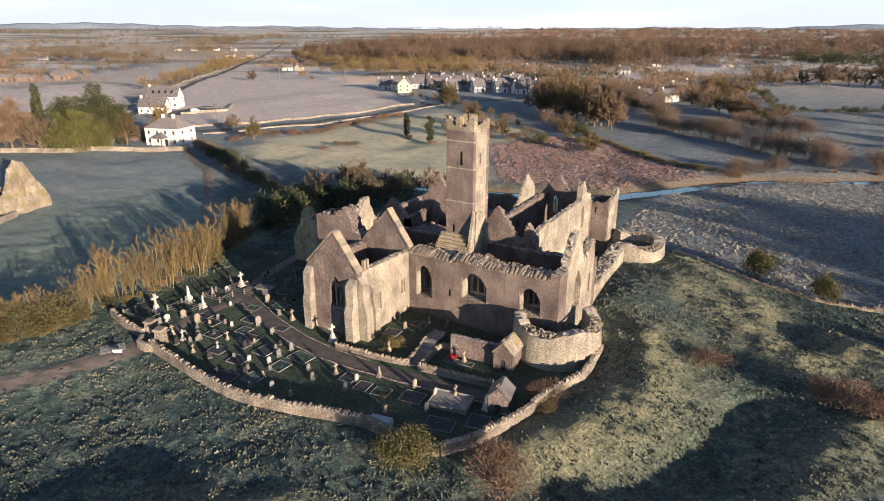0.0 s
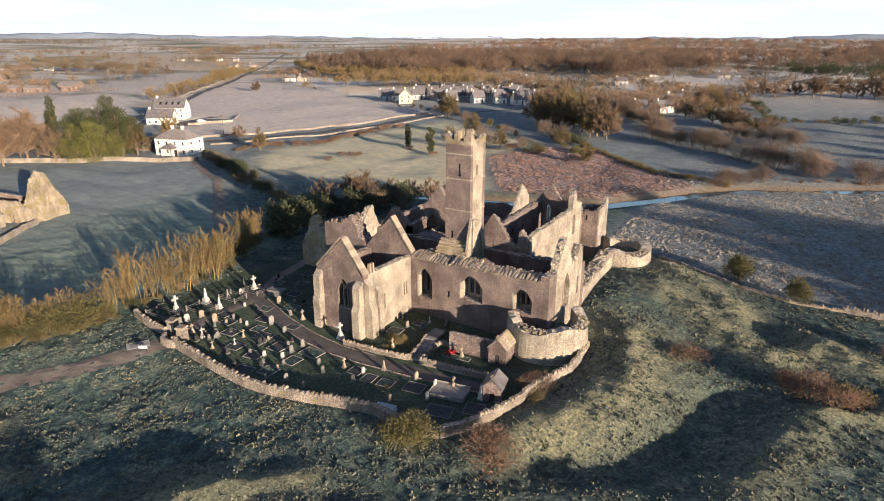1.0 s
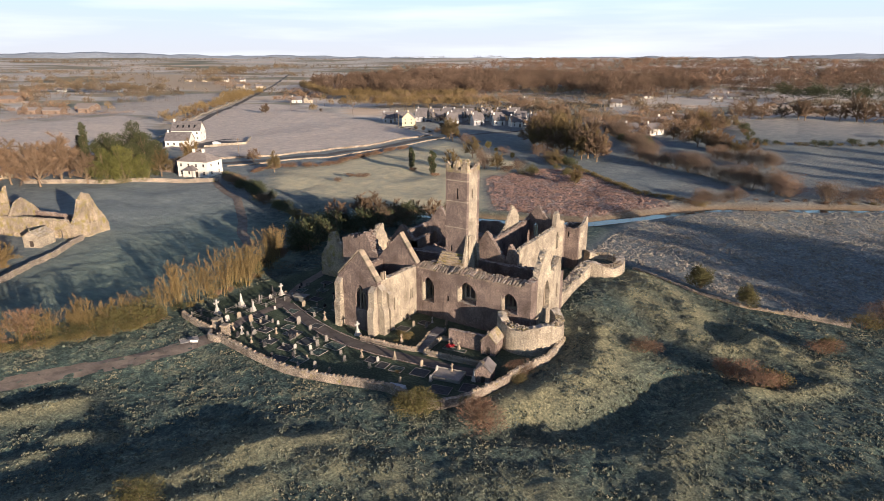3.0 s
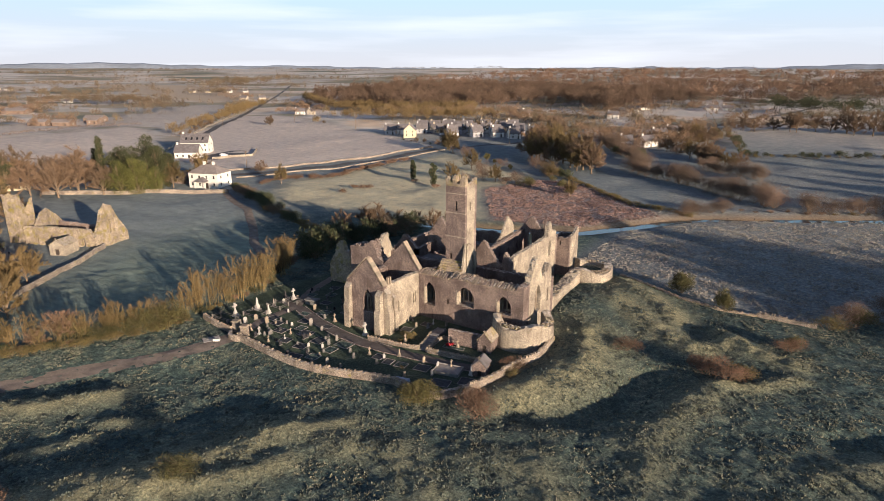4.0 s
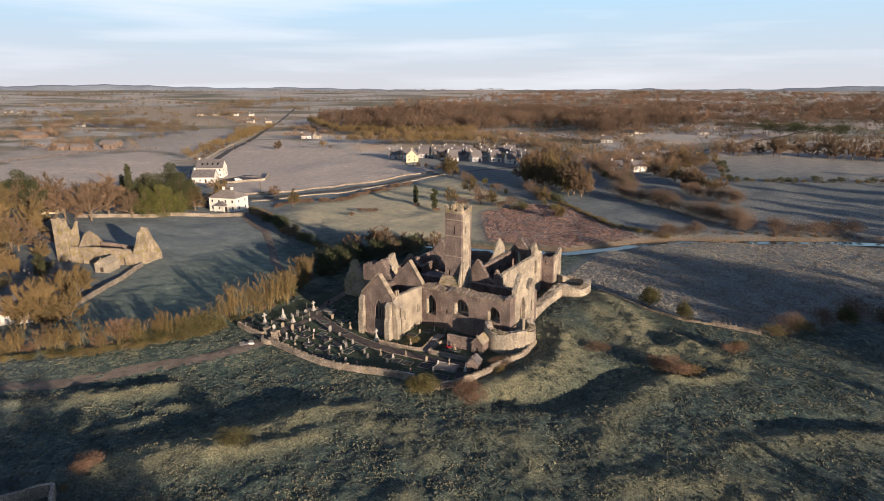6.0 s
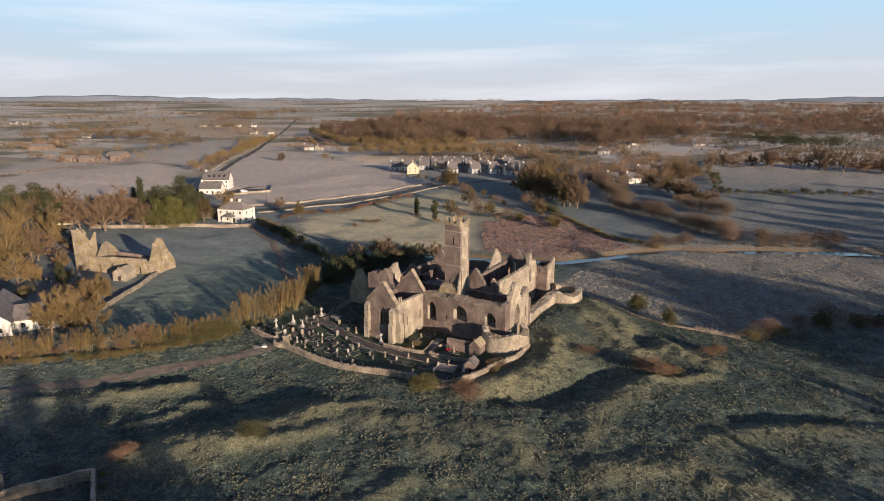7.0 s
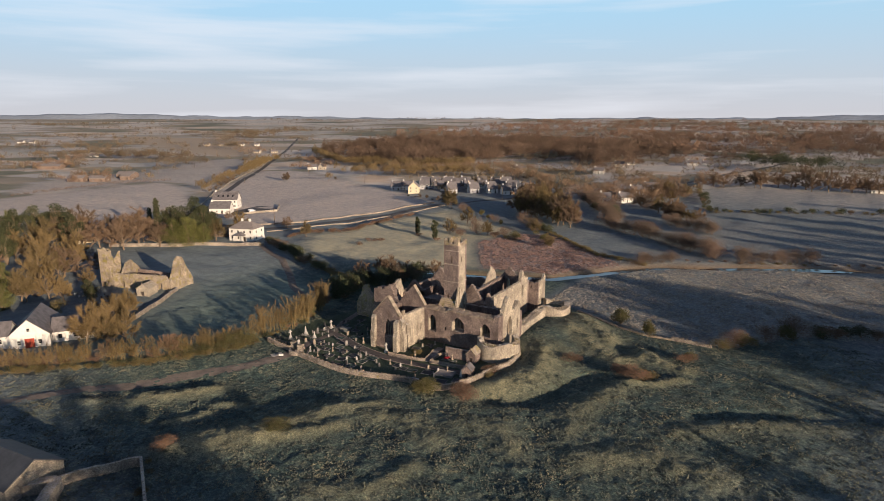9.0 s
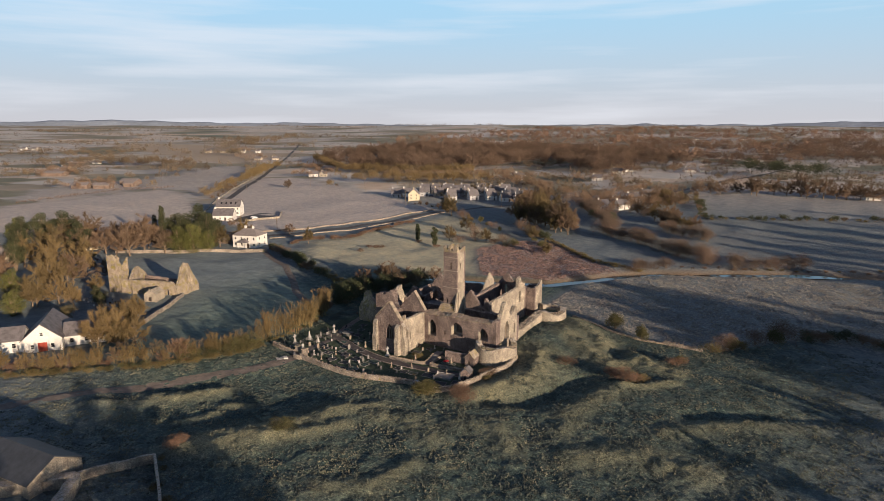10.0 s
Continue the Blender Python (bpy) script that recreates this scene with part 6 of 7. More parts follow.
def plot(x, y, w, d, fill, label, group="kerbed grave plots", h=.1, rz=None):
    """A grave plot: four kerbs round a bed."""
    w, d = w * .82, d * .82
    t = thing("grave_plot", label, "grave plot", group, at=pose(x, y, gz(x, y), 0, 0, RNG.uniform(-7, 7) + 4 if rz is None else rz))
    k = .075
    for x0, x1, y0, y1 in ((-w / 2, w / 2, -d / 2, -d / 2 + k), (-w / 2, w / 2, d / 2 - k, d / 2), (-w / 2, -w / 2 + k, -d / 2 + k, d / 2 - k), (w / 2 - k, w / 2, -d / 2 + k, d / 2 - k)):
        bm = bmesh.new()
        box(bm, x0, x1, y0, y1, -.2, h, None, .01)
        part("kerb", bm, FROSTSLAB, t)
    bm = bmesh.new()
    box(bm, -w / 2 + k, w / 2 - k, -d / 2 + k, d / 2 - k, -.2, h * .6)
    part("bed", bm, fill, t)


def railing(x, y, w, d, h, rz=4):
    t = thing("grave_railing", "old iron railing with stone posts round a family plot", "railing", "railed plots", at=pose(x, y, gz(x, y), 0, 0, rz))
    for px, py in ((-w / 2, -d / 2), (w / 2, -d / 2), (w / 2, d / 2), (-w / 2, d / 2)):
        bm = bmesh.new()
        lathe(bm, [(.13, -.2), (.12, h), (.15, h + .04), (.02, h + .2)], 6, Matrix.Translation((px, py, 0)))
        part("post", bm, GRANITE, t)
    for z in (h * .4, h * .8):
        for x0, x1, y0, y1 in ((-w / 2, w / 2, -d / 2 - .04, -d / 2 + .04), (-w / 2, w / 2, d / 2 - .04, d / 2 + .04), (-w / 2 - .04, -w / 2 + .04, -d / 2, d / 2), (w / 2 - .04, w / 2 + .04, -d / 2, d / 2)):
            bm = bmesh.new()
            box(bm, x0, x1, y0, y1, z, z + .06)
            part("rail", bm, GRANITE, t)


grave_cross(-34.2, -27.4, 3.0, MARBLE, "tall white marble cross on a stepped plinth")
grave_cross(-8.0, -20.5, 2.7, MARBLE, "white marble cross on a tall plinth by the transept")
grave_cross(-31.6, -15.0, 2.6, MARBLE, "white marble cross in a railed plot")
for x, y, h, mt in ((-26.4, -30.3, 1.9, CUT), (-24.0, -30.5, 2.0, MARBLE), (-20.2, -31.8, 1.6, CUT), (-19.4, -27.4, 1.6, CUT), (-16.6, -19.0, 2.2, CUT), (8.4, -15.9, 2.0, CUT), (-18.6, -29.5, 1.3, MARBLE), (-36.2, -29.2, 1.5, CUT),
                    (-0.5, -18.7, 1.9, CUT), (-2.4, -26.1, 1.9, CUT), (11.4, -22.7, 2.1, CUT), (-0.6, -9.9, 1.4, MARBLE), (-4.6, -10.9, 1.5, CUT)):
    grave_cross(x, y, h, mt, "white marble grave cross with small plinth" if mt is MARBLE else "weathered limestone grave cross on a stepped base", "grave crosses")
for x, y, h, mt in ((-33.3, -22.9, 2.6, MARBLE), (-30.0, -23.0, 1.9, MARBLE), (-33.7, -15.3, 1.6, DARKGRAN), (-32.1, -19.8, 1.6, GRANITE), (2.1, -23.9, 1.4, CUT)):
    obelisk(x, y, h, mt, "white marble obelisk on a square plinth" if mt is MARBLE else "small grey stone obelisk among the graves")
HS = [(-30.0, -28.6, 1.7, 1), (-30.6, -29.3, 1.2, 0), (-23.7, -31.6, 1.3, 2), (-26.5, -26.5, 1.9, 3), (-23.4, -28.8, 1.1, 0), (-31.7, -17.6, 1.3, 1), (-31.9, -16.4, 1.3, 2), (-23.9, -16.8, 1.6, 3), (-19.2, -18.9, 1.2, 0), (-19.1, -22.6, 1.9, 0),
      (-12.9, -29.5, 1.1, 1), (-10.6, -28.5, 1.1, 1), (-10.7, -26.9, 1.5, 0), (-10.7, -24.9, 1.4, 0), (-15.8, -27.6, 1.4, 2), (-15.8, -23.3, 1.3, 0), (0.5, -25.9, 1.2, 1), (0.6, -27.9, 1.2, 0), (-6.1, -32.2, 1.4, 0), (-3.4, -32.0, 1.0, 3), (-11.1, -31.6, 1.2, 2),
      (-2.5, -12.7, 1.3, 3), (-0.4, -12.0, 1.4, 0), (1.9, -9.4, 1.3, 3), (9.5, -23.7, 1.4, 1), (6.7, -23.5, 1.5, 3), (10.2, -26.3, 1.3, 1), (-5.7, -27.1, 1.1, 0), (-29.7, -26.4, 1.5, 3), (-3.8, -28.4, 1.3, 0), (-21.9, -24.7, 1.0, 1), (-27.2, -20.6, 1.0, 1),
      (-22.4, -29.2, 1.1, 0), (-17.4, -31.6, 1.2, 2), (-25.3, -24.2, 1.0, 0), (-29.0, -13.0, 1.0, 0), (-25.6, -11.5, 1.1, 0), (-21.8, -11.0, 1.2, 3), (-27.8, -7.5, 1.1, 0), (-23.0, -6.0, 1.0, 2), (-19.6, -13.6, 1.1, 0), (-31.0, -8.5, 1.0, 0), (-28.3, -2.5, 1.0, 0), (-13.8, -33.4, 1.1, 2), (-8.5, -33.2, .9, 0), (6.8, -28.9, 1.2, 3), (3.2, -11.8, 1.1, 0), (7.6, -10.8, 1.0, 3)]
for _ in range(22):
    HS.append((RNG.uniform(-33, -9), RNG.uniform(-31, -24), RNG.uniform(.7, 1.1), RNG.choice([0, 0, 2, 3])))
for _ in range(16):
    HS.append((RNG.uniform(-32, -20), RNG.uniform(-16, 1), RNG.uniform(.7, 1.1), RNG.choice([0, 2, 3])))
MT = [GRANITE, MARBLE, DARKGRAN, CUT]
ML = ["grey granite headstone with rounded top", "white marble headstone with rounded top", "polished dark granite headstone", "weathered limestone headstone, slightly leaning"]
for x, y, h, q in HS:
    headstone(x, y, h, MT[q], ML[q], "headstones in the graveyard")
BED = plain("plot_chippings", (.05, .055, .06), .9, .35, 2.5)
for i, (x, y, w, d) in enumerate(((-21.2, -17.0, 3.0, 2.6), (-17.3, -25.8, 3.2, 2.6), (-13.2, -26.8, 2.8, 2.8), (-8.4, -25.6, 3.6, 2.6), (-14.2, -30.0, 2.8, 2.4), (-12.4, -33.2, 3.2, 2.0), (-9.6, -31.8, 2.6, 2.4), (-0.6, -25.9, 2.2, 2.2), (1.8, -26.4, 2.0, 2.2), (-9.0, -28.4, 2.4, 2.6), (-25.0, -25.4, 2.6, 2.2),
                                (-22.0, -27.4, 2.8, 2.2), (-17.4, -14.4, 3.0, 2.4), (-27.5, -24.2, 2.4, 2.2), (-21.4, -22.0, 2.6, 2.2), (-24.0, -19.4, 2.4, 2.0), (-18.2, -29.8, 2.6, 2.2), (-24.6, -13.0, 2.6, 2.2), (-26.8, -9.0, 2.4, 2.2), (-20.6, -9.6, 2.6, 2.4), (-22.2, -4.6, 2.4, 2.2), (-30.2, -11.2, 2.4, 2.2), (-29.0, -5.5, 2.4, 2.0), (-1.5, -10.8, 2.4, 2.0), (-19.6, -24.6, 2.2, 2.2), (-16.0, -21.6, 2.2, 1.8))):
    plot(x, y, w, d, BED if i % 3 else GRASS, "grave plot with pale stone kerbs and dark chippings" if i % 3 else "grassy grave plot with pale stone kerbs")
plot(11.6, -23.9, 5.2, 3.6, plain("concrete_slab", (.25, .23, .215), .9, .25, .8), "large raised family plot paved with concrete", h=.5, rz=12)
plot(12.6, -27.6, 3.6, 2.6, BED, "dark gravelled plot below the boundary wall", rz=14)
plot(15.6, -25.2, 2.6, 2.8, BED, "dark gravelled plot below the boundary wall", rz=14)
plot(7.6, -25.2, 3.0, 2.6, BED, "dark gravelled plot by the path", rz=8)
plot(4.2, -26.2, 2.4, 2.0, GRASS, "grassy plot with yellow winter growth", rz=8)
plot(2.3, -12.6, 2.4, 3.2, FROSTSLAB, "plot covered with a flat grey ledger slab", h=.35, rz=2)
plot(7.9, -16.4, 4.6, 1.2, GRASS, "long kerbed bed below the broken wall", rz=9)
plot(-3.2, -14.6, 2.6, 2.2, BED, "dark kerbed plot beside the transept")
for x, y, w, d in ((-34.6, -29.2, 5.0, 2.2), (-31.6, -25.0, 3.6, 2.4), (-31.2, -19.6, 3.4, 2.4), (-30.4, -15.8, 3.0, 2.2)):
    railing(x, y, w, d, .75)
ch = thing("chest_tomb", "grey stone chest tomb beside the path", "tomb", at=pose(-26.5, -14.8, gz(-26.5, -14.8), 0, 0, 12))
bm = bmesh.new()
box(bm, -1.3, 1.3, -.6, .6, -.2, .9, None, .03)
part("chest", bm, GRANITE, ch)
bm = bmesh.new()
box(bm, -1.45, 1.45, -.75, .75, .9, 1.05)
part("lid", bm, FROSTSLAB, ch)
# flowers and shrubs
FLOWER = plain("crimson_flowers", (.33, .03, .045), .7, .4, 4, isl=True)
fl = leafy("flower_bed", 300, lump_set(300, 5, .75, .6), .16, FLOWER, 700, thin=.5, stem_r=.02)
fl.matrix_basis = pose(7.2, -16.2, gz(7.2, -16.2) + .1)
tagged(fl, "mound of crimson flowers on a grave", "flowers")
for x, y, s in ((-0.2, -17.2, .75), (-1.9, -16.6, .6), (-1.2, -19.2, .35), (5.0, -27.0, .3)):
    plant("scrub", x, y, s * .8)

# steps up to the church green
st = thing("garden_steps", "flight of worn grey stone steps between low walls", "steps")
for i in range(8):
    bm = bmesh.new()
    mm = Matrix.Translation((4.05 - .16 * i, -20.0 + .72 * i, gz(4, -20))) @ Matrix.Rotation(radians(12), 4, 'Z')
    box(bm, -.75, .75, 0, .74, -.3, .1 + .07 * i, mm, .01)
    part("step", bm, FROSTSLAB, st)


def vault(x, y, rz, w, d, h, rh, label, mat, roof):
    """A small gabled stone burial house."""
    t = thing("burial_vault", label, "vault", at=pose(x, y, gz(x, y), 0, 0, rz))
    vs, fs = wall_mesh((-w / 2, -d / 2), (w / 2, -d / 2), .3, [(0, h), (w / 2, h + rh), (w, h)], -.4, [arch_loop(w / 2, w * .28, 0.0, h * .62, .02, 'none')], 0.0, 9)
    me = bpy.data.meshes.new("front_wall")
    me.from_pydata(vs, [], fs)
    finish("front_wall", me, mat, t)
    bm = bmesh.new()
    box(bm, -w / 2, -w / 2 + .3, -d / 2 + .3, d / 2 - .3, -.4, h)
    part("side_wall", bm, mat, t)
    bm = bmesh.new()
    box(bm, w / 2 - .3, w / 2, -d / 2 + .3, d / 2 - .3, -.4, h)
    part("side_wall", bm, mat, t)
    vs, fs = wall_mesh((w / 2, d / 2), (-w / 2, d / 2), .3, [(0, h), (w / 2, h + rh), (w, h)], -.4, (), 0.0, 9)
    me = bpy.data.meshes.new("back_wall")
    me.from_pydata(vs, [], fs)
    finish("back_wall", me, mat, t)
    for q in (-1, 1):
        bm = bmesh.new()
        ln = math.hypot(w / 2 + .15, rh * (1 + .3 / w))
        mm = Matrix.Translation((0, 0, h + rh + .06)) @ Matrix.Rotation(q * math.atan2(rh, w / 2), 4, 'Y')
        box(bm, 0 if q > 0 else -ln, ln if q > 0 else 0, -d / 2 - .06, d / 2 + .06, -.02, .12, mm)
        part("roof_slope", bm, roof, t)
    bm = bmesh.new()
    box(bm, -w * .13, w * .13, -d / 2 + .12, -d / 2 + .2, 0, h * .62)
    part("door", bm, DARKWOOD, t)
    bm = bmesh.new()
    box(bm, -.07, .07, -d / 2, -d / 2 + .14, h + rh + .05, h + rh + .75)
    box(bm, -.25, .25, -d / 2, -d / 2 + .14, h + rh + .4, h + rh + .54)
    part("gable_cross", bm, CUT, t)
    return t


vault(12.9, -13.6, 6, 2.3, 3.2, 2.1, 1.2, "small gabled stone burial vault with mossy slate roof", STONE, STONE_MOSS)
vault(16.2, -21.6, 14, 2.1, 2.6, 1.7, 1.0, "small gabled burial vault tucked against the boundary wall", STONE, SLATE)
for x, y in ((15.2, -22.9), (17.1, -22.4)):
    obelisk(x, y, 1.9, MARBLE, "white stone finial pillar before the vault")
vt = thing("tarpaulin_stack", "low stack under a pale blue sheet by the wall", "cover", at=pose(7.6, -30.6, gz(7.6, -30.6), 0, 0, 12))
bm = bmesh.new()
box(bm, -1.2, 1.2, -.55, .55, -.1, .6, None, .08)
part("sheet", bm, plain("blue_grey_sheet", (.33, .38, .44), .5, .15, 1), vt)
field_wall("kerb", [(x, y - 1.25) for x, y in YARD_PATH[1:]], .14, .2, "low grey kerb along the graveyard path", STONE, kind="structure")
field_wall("kerb", [(x, y + 1.25) for x, y in YARD_PATH[1:-3]], .12, .2, "low grey kerb along the graveyard path", STONE, kind="structure")

# ---- houses, western church ruin, farm, far walls ----


def window(w, h, m_, parent, frame_mat=None):
    """Sash window: frame, sill and pane, set into a wall whose face is the plane y = 0 before m_."""
    bm = bmesh.new()
    k = .07
    for x0, x1, z0, z1 in ((-w / 2, w / 2, 0, k), (-w / 2, w / 2, h - k, h), (-w / 2, -w / 2 + k, k, h - k), (w / 2 - k, w / 2, k, h - k), (-w / 2 + k, w / 2 - k, h * .5 - .03, h * .5 + .03)):
        box(bm, x0, x1, -.06, .02, z0, z1, m_)
    f = part("window_frame", bm, frame_mat or WHITE, parent)
    bm = bmesh.new()
    box(bm, -w / 2 + k, w / 2 - k, -.03, .01, k, h - k, m_)
    part("pane", bm, GLASS, f)
    return f


def house(x, y, rz, w, d, h, rh, wallm, roofm, label, hip=False, floors=2, nx=4, ny=2, chim=2, door=True, name="house", group="", z=None, wings=(), doorm=None, big=0):
    """A house with walls, pitched or hipped roof, windows, door and chimneys. The front looks towards -y before turning."""
    t = thing(name, label, "house", group, at=pose(x, y, gz(x, y) if z is None else z, 0, 0, rz))
    bm = bmesh.new()
    W, Dp = w / 2, d / 2
    if hip:
        box(bm, -W, W, -Dp, Dp, -1.0, h)
    else:
        pts = [(-Dp, -1.0), (Dp, -1.0), (Dp, h), (0, h + rh), (-Dp, h)]
        a = [bm.verts.new((-W, q, zz)) for q, zz in pts]
        b_ = [bm.verts.new((W, q, zz)) for q, zz in pts]
        bm.faces.new(a[::-1])
        bm.faces.new(b_)
        for i in range(5):
            j = (i + 1) % 5
            bm.faces.new((a[i], a[j], b_[j], b_[i]))
    part("wall", bm, wallm, t)
    bm = bmesh.new()
    o = .35
    if hip:
        r = W - Dp * .8
        e = [bm.verts.new(p) for p in ((-W - o, -Dp - o, h - .05), (W + o, -Dp - o, h - .05), (W + o, Dp + o, h - .05), (-W - o, Dp + o, h - .05), (-r, 0, h + rh), (r, 0, h + rh))]
        for f in ((0, 1, 5, 4), (1, 2, 5), (2, 3, 4, 5), (3, 0, 4), (3, 2, 1, 0)):
            bm.faces.new([e[i] for i in f])
        roof = part("roof", bm, roofm, t)
    else:
        s = rh / Dp
        for q in (-1, 1):
            v = [bm.verts.new((xx, q * yy, zz)) for xx in (-W - o, W + o) for yy, zz in ((0, h + rh + .02), (Dp + o, h - o * s + .02), (Dp + o, h - o * s + .2), (0, h + rh + .2))]
            for f in ((0, 1, 2, 3), (7, 6, 5, 4), (0, 4, 5, 1), (1, 5, 6, 2), (2, 6, 7, 3), (3, 7, 4, 0)):
                bm.faces.new([v[i] for i in f])
        bmesh.ops.recalc_face_normals(bm, faces=bm.faces)
        roof = part("roof", bm, roofm, t)
    for i in range(chim):
        cx = (-W + .7, W - .7, 0)[i] if not hip else (-.9, .9, 0)[i] * W * .35
        bm = bmesh.new()
        box(bm, cx - .45, cx + .45, -.35, .35, h + rh * .55, h + rh + 1.0)
        box(bm, cx - .52, cx + .52, -.42, .42, h + rh + 1.0, h + rh + 1.14)
        part("chimney", bm, wallm, roof)
    fh = h / floors
    for fl_ in range(floors):
        for i in range(nx):
            xx = -W + (i + .5) * w / nx
            for side, rot in ((-1, 0), (1, 180)):
                if door and fl_ == 0 and side < 0 and i == nx // 2:
                    continue
                window(.95 + big, 1.25 + big, Matrix.Rotation(radians(rot), 4, 'Z') @ Matrix.Translation((xx * (1 if side < 0 else -1), -Dp, fl_ * fh + .85)), t)
        for i in range(ny):
            yy = -Dp + (i + .5) * d / ny
            for rot in (90, -90):
                window(.9 + big, 1.2 + big, Matrix.Rotation(radians(rot), 4, 'Z') @ Matrix.Translation((yy, -W, fl_ * fh + .85)), t)
    if door:
        xx = -W + (nx // 2 + .5) * w / nx
        bm = bmesh.new()
        box(bm, xx - .55, xx + .55, -Dp - .05, -Dp + .02, -.1, 2.1)
        part("door", bm, doorm or DARKWOOD, t)
    return t


GREYWALL = plain("grey_render", (0.36, 0.36, 0.375), 0.85, 0.1, 0.4)
STONEWALL = plain("buff_render", (0.40, 0.35, 0.28), 0.85, 0.12, 0.4)
gh = house(-154.4, 57.2, 18.7, 13.0, 9.5, 5.8, 3.0, WHITE, SLATE_PALE, "white two-storey hipped-roof country house beside the field", True, 2, 4, 2, 2)
bm = bmesh.new()
v = [bm.verts.new(p) for p in ((-2.6, -4.75, 2.9), (2.6, -4.75, 2.9), (2.6, -7.2, 2.7), (-2.6, -7.2, 2.7), (0, -4.75, 4.6), (0, -6.2, 4.4))]
for f in ((3, 2, 5), (0, 3, 5, 4), (2, 1, 4, 5), (0, 1, 2, 3), (0, 4, 1)):
    bm.faces.new([v[i] for i in f])
bmesh.ops.recalc_face_normals(bm, faces=bm.faces)
part("porch_roof", bm, SLATE, gh)
for xx in (-2.3, 2.1):
    bm = bmesh.new()
    box(bm, xx, xx + .2, -7.0, -6.8, -.5, 2.72)
    part("porch_post", bm, WHITE, gh)
house(-231, 101, 35, 12, 8, 3.4, 3.6, WHITE, SLATE, "long white gabled house with dark slate roof", False, 1, 4, 1, 1)
wb = house(-246, 117, 35, 15, 9, 5.6, 4.4, WHITE, SLATE, "tall white gabled building with skylights in its dark roof", False, 2, 5, 2, 1)
for i in range(4):
    bm = bmesh.new()
    mm = Matrix.Translation((-4.5 + 3 * i, -2.6, 5.6 + 4.4 * (1 - 2.6 / 4.5) + .22)) @ Matrix.Rotation(math.atan2(4.4, 4.5), 4, 'X')
    box(bm, -.5, .5, -.9, .9, 0, .06, mm)
    part("skylight", bm, GLASS, wb)
house(-169, 55, 20, 6, 5, 2.4, 1.8, STONE, SLATE, "low stone outbuilding with slate roof", False, 1, 2, 1, 0, name="outbuilding")
house(-276, 24, 60, 15, 9, 3.2, 3.0, WHITE, SLATE_PALE, "white bungalow half hidden by trees", False, 1, 4, 2, 1)
house(-211, 10, 40, 8, 6, 2.6, 2.0, CREAM, SLATE, "small rendered house among trees", False, 1, 3, 1, 1)
house(-216, -24, 55, 12, 8, 3.0, 2.6, CREAM, SLATE_PALE, "low rendered house among bare trees", False, 1, 3, 2, 1)
# western white hall and its wings
ct = house(-91.6, -62.7, -35.6, 15, 9.1, 3.3, 4.0, WHITE, SLATE, "white gabled hall with red double door", False, 1, 4, 2, 0, False, name="hall")
bm = bmesh.new()
box(bm, 7.48, 7.56, -1.05, 1.05, -.1, 2.4)
part("door", bm, RED, ct, "red double door")
window(.8, .9, Matrix.Rotation(radians(90), 4, 'Z') @ Matrix.Translation((0, -7.5, 4.2)), ct)
house(-96.6, -74.6, 54.4, 16, 7, 2.9, 2.6, WHITE, SLATE, "low white wing with slate roof", False, 1, 4, 1, 0, False)
house(-83.4, -54.4, 54.4, 14, 7, 2.9, 2.6, WHITE, SLATE, "low white wing with slate roof behind bare trees", False, 1, 4, 1, 0, False)
# village terrace
for i, (x, y, rz) in enumerate(((-212, 250, 30), (-204, 254, 30), (-208, 285, 20), (-199, 288, 20), (-190, 291, 20), (-182, 293, 20), (-172, 268, 62), (-166, 258, 62), (-158, 276, 55), (-151, 266, 55), (-146, 283, 45), (-139, 273, 45), (-155, 308, 20), (-145, 305, 20), (-136, 300, 20), (-130, 285, 50), (-126, 272, 50), (-196, 266, 33), (-186, 272, 33), (-176, 280, 33), (-168, 288, 33), (-160, 296, 33), (-150, 318, 33), (-170, 312, 33), (-182, 306, 33), (-194, 300, 33), (-120, 290, 33))):
    house(x, y, rz, 7.6, 6.2, 3.5, 3.5, (GREYWALL, WHITE, GREYWALL, STONEWALL, GREYWALL)[i % 5], SLATE, "two-storey rendered village house with steep grey slate roof", False, 2, 2, 2, 1, group="village houses")
house(-189, 242, 120, 9, 8, 4.6, 3.8, CREAM, SLATE_PALE, "cream gabled house at the edge of the frosted field", False, 2, 2, 2, 1)
VILL = ((-52, 274, 20, 9, 5), (-41.4, 282, 60, 13, 5), (-48, 291, 20, 8, 4.6), (-44, 318, 40, 12, 5), (-43.8, 360, 20, 14, 3.4), (-120, 458, 10, 12, 5), (-126, 474, 40, 11, 4), (-137, 578, 10, 14, 3.6), (-132, 602, 40, 12, 3.6), (-190, 428, 15, 11, 5), (-196, 436, 40, 9, 5),
        (-67, 630, 10, 15, 3.6), (-52, 640, 10, 15, 3.4), (-38, 900, 20, 17, 4), (-24, 915, 0, 16, 4), (105, 428, 10, 12, 3.6), (98, 452, 30, 12, 4), (-205, 445, 40, 9, 5))
for x, y, rz, w, h in VILL:
    house(x, y, rz, w * .8, 6.5, h * .75, 2.9, WHITE, SLATE, "white detached house with pale frosted roof", False, 2 if h > 4.4 else 1, 3, 2, 1, group="detached houses")
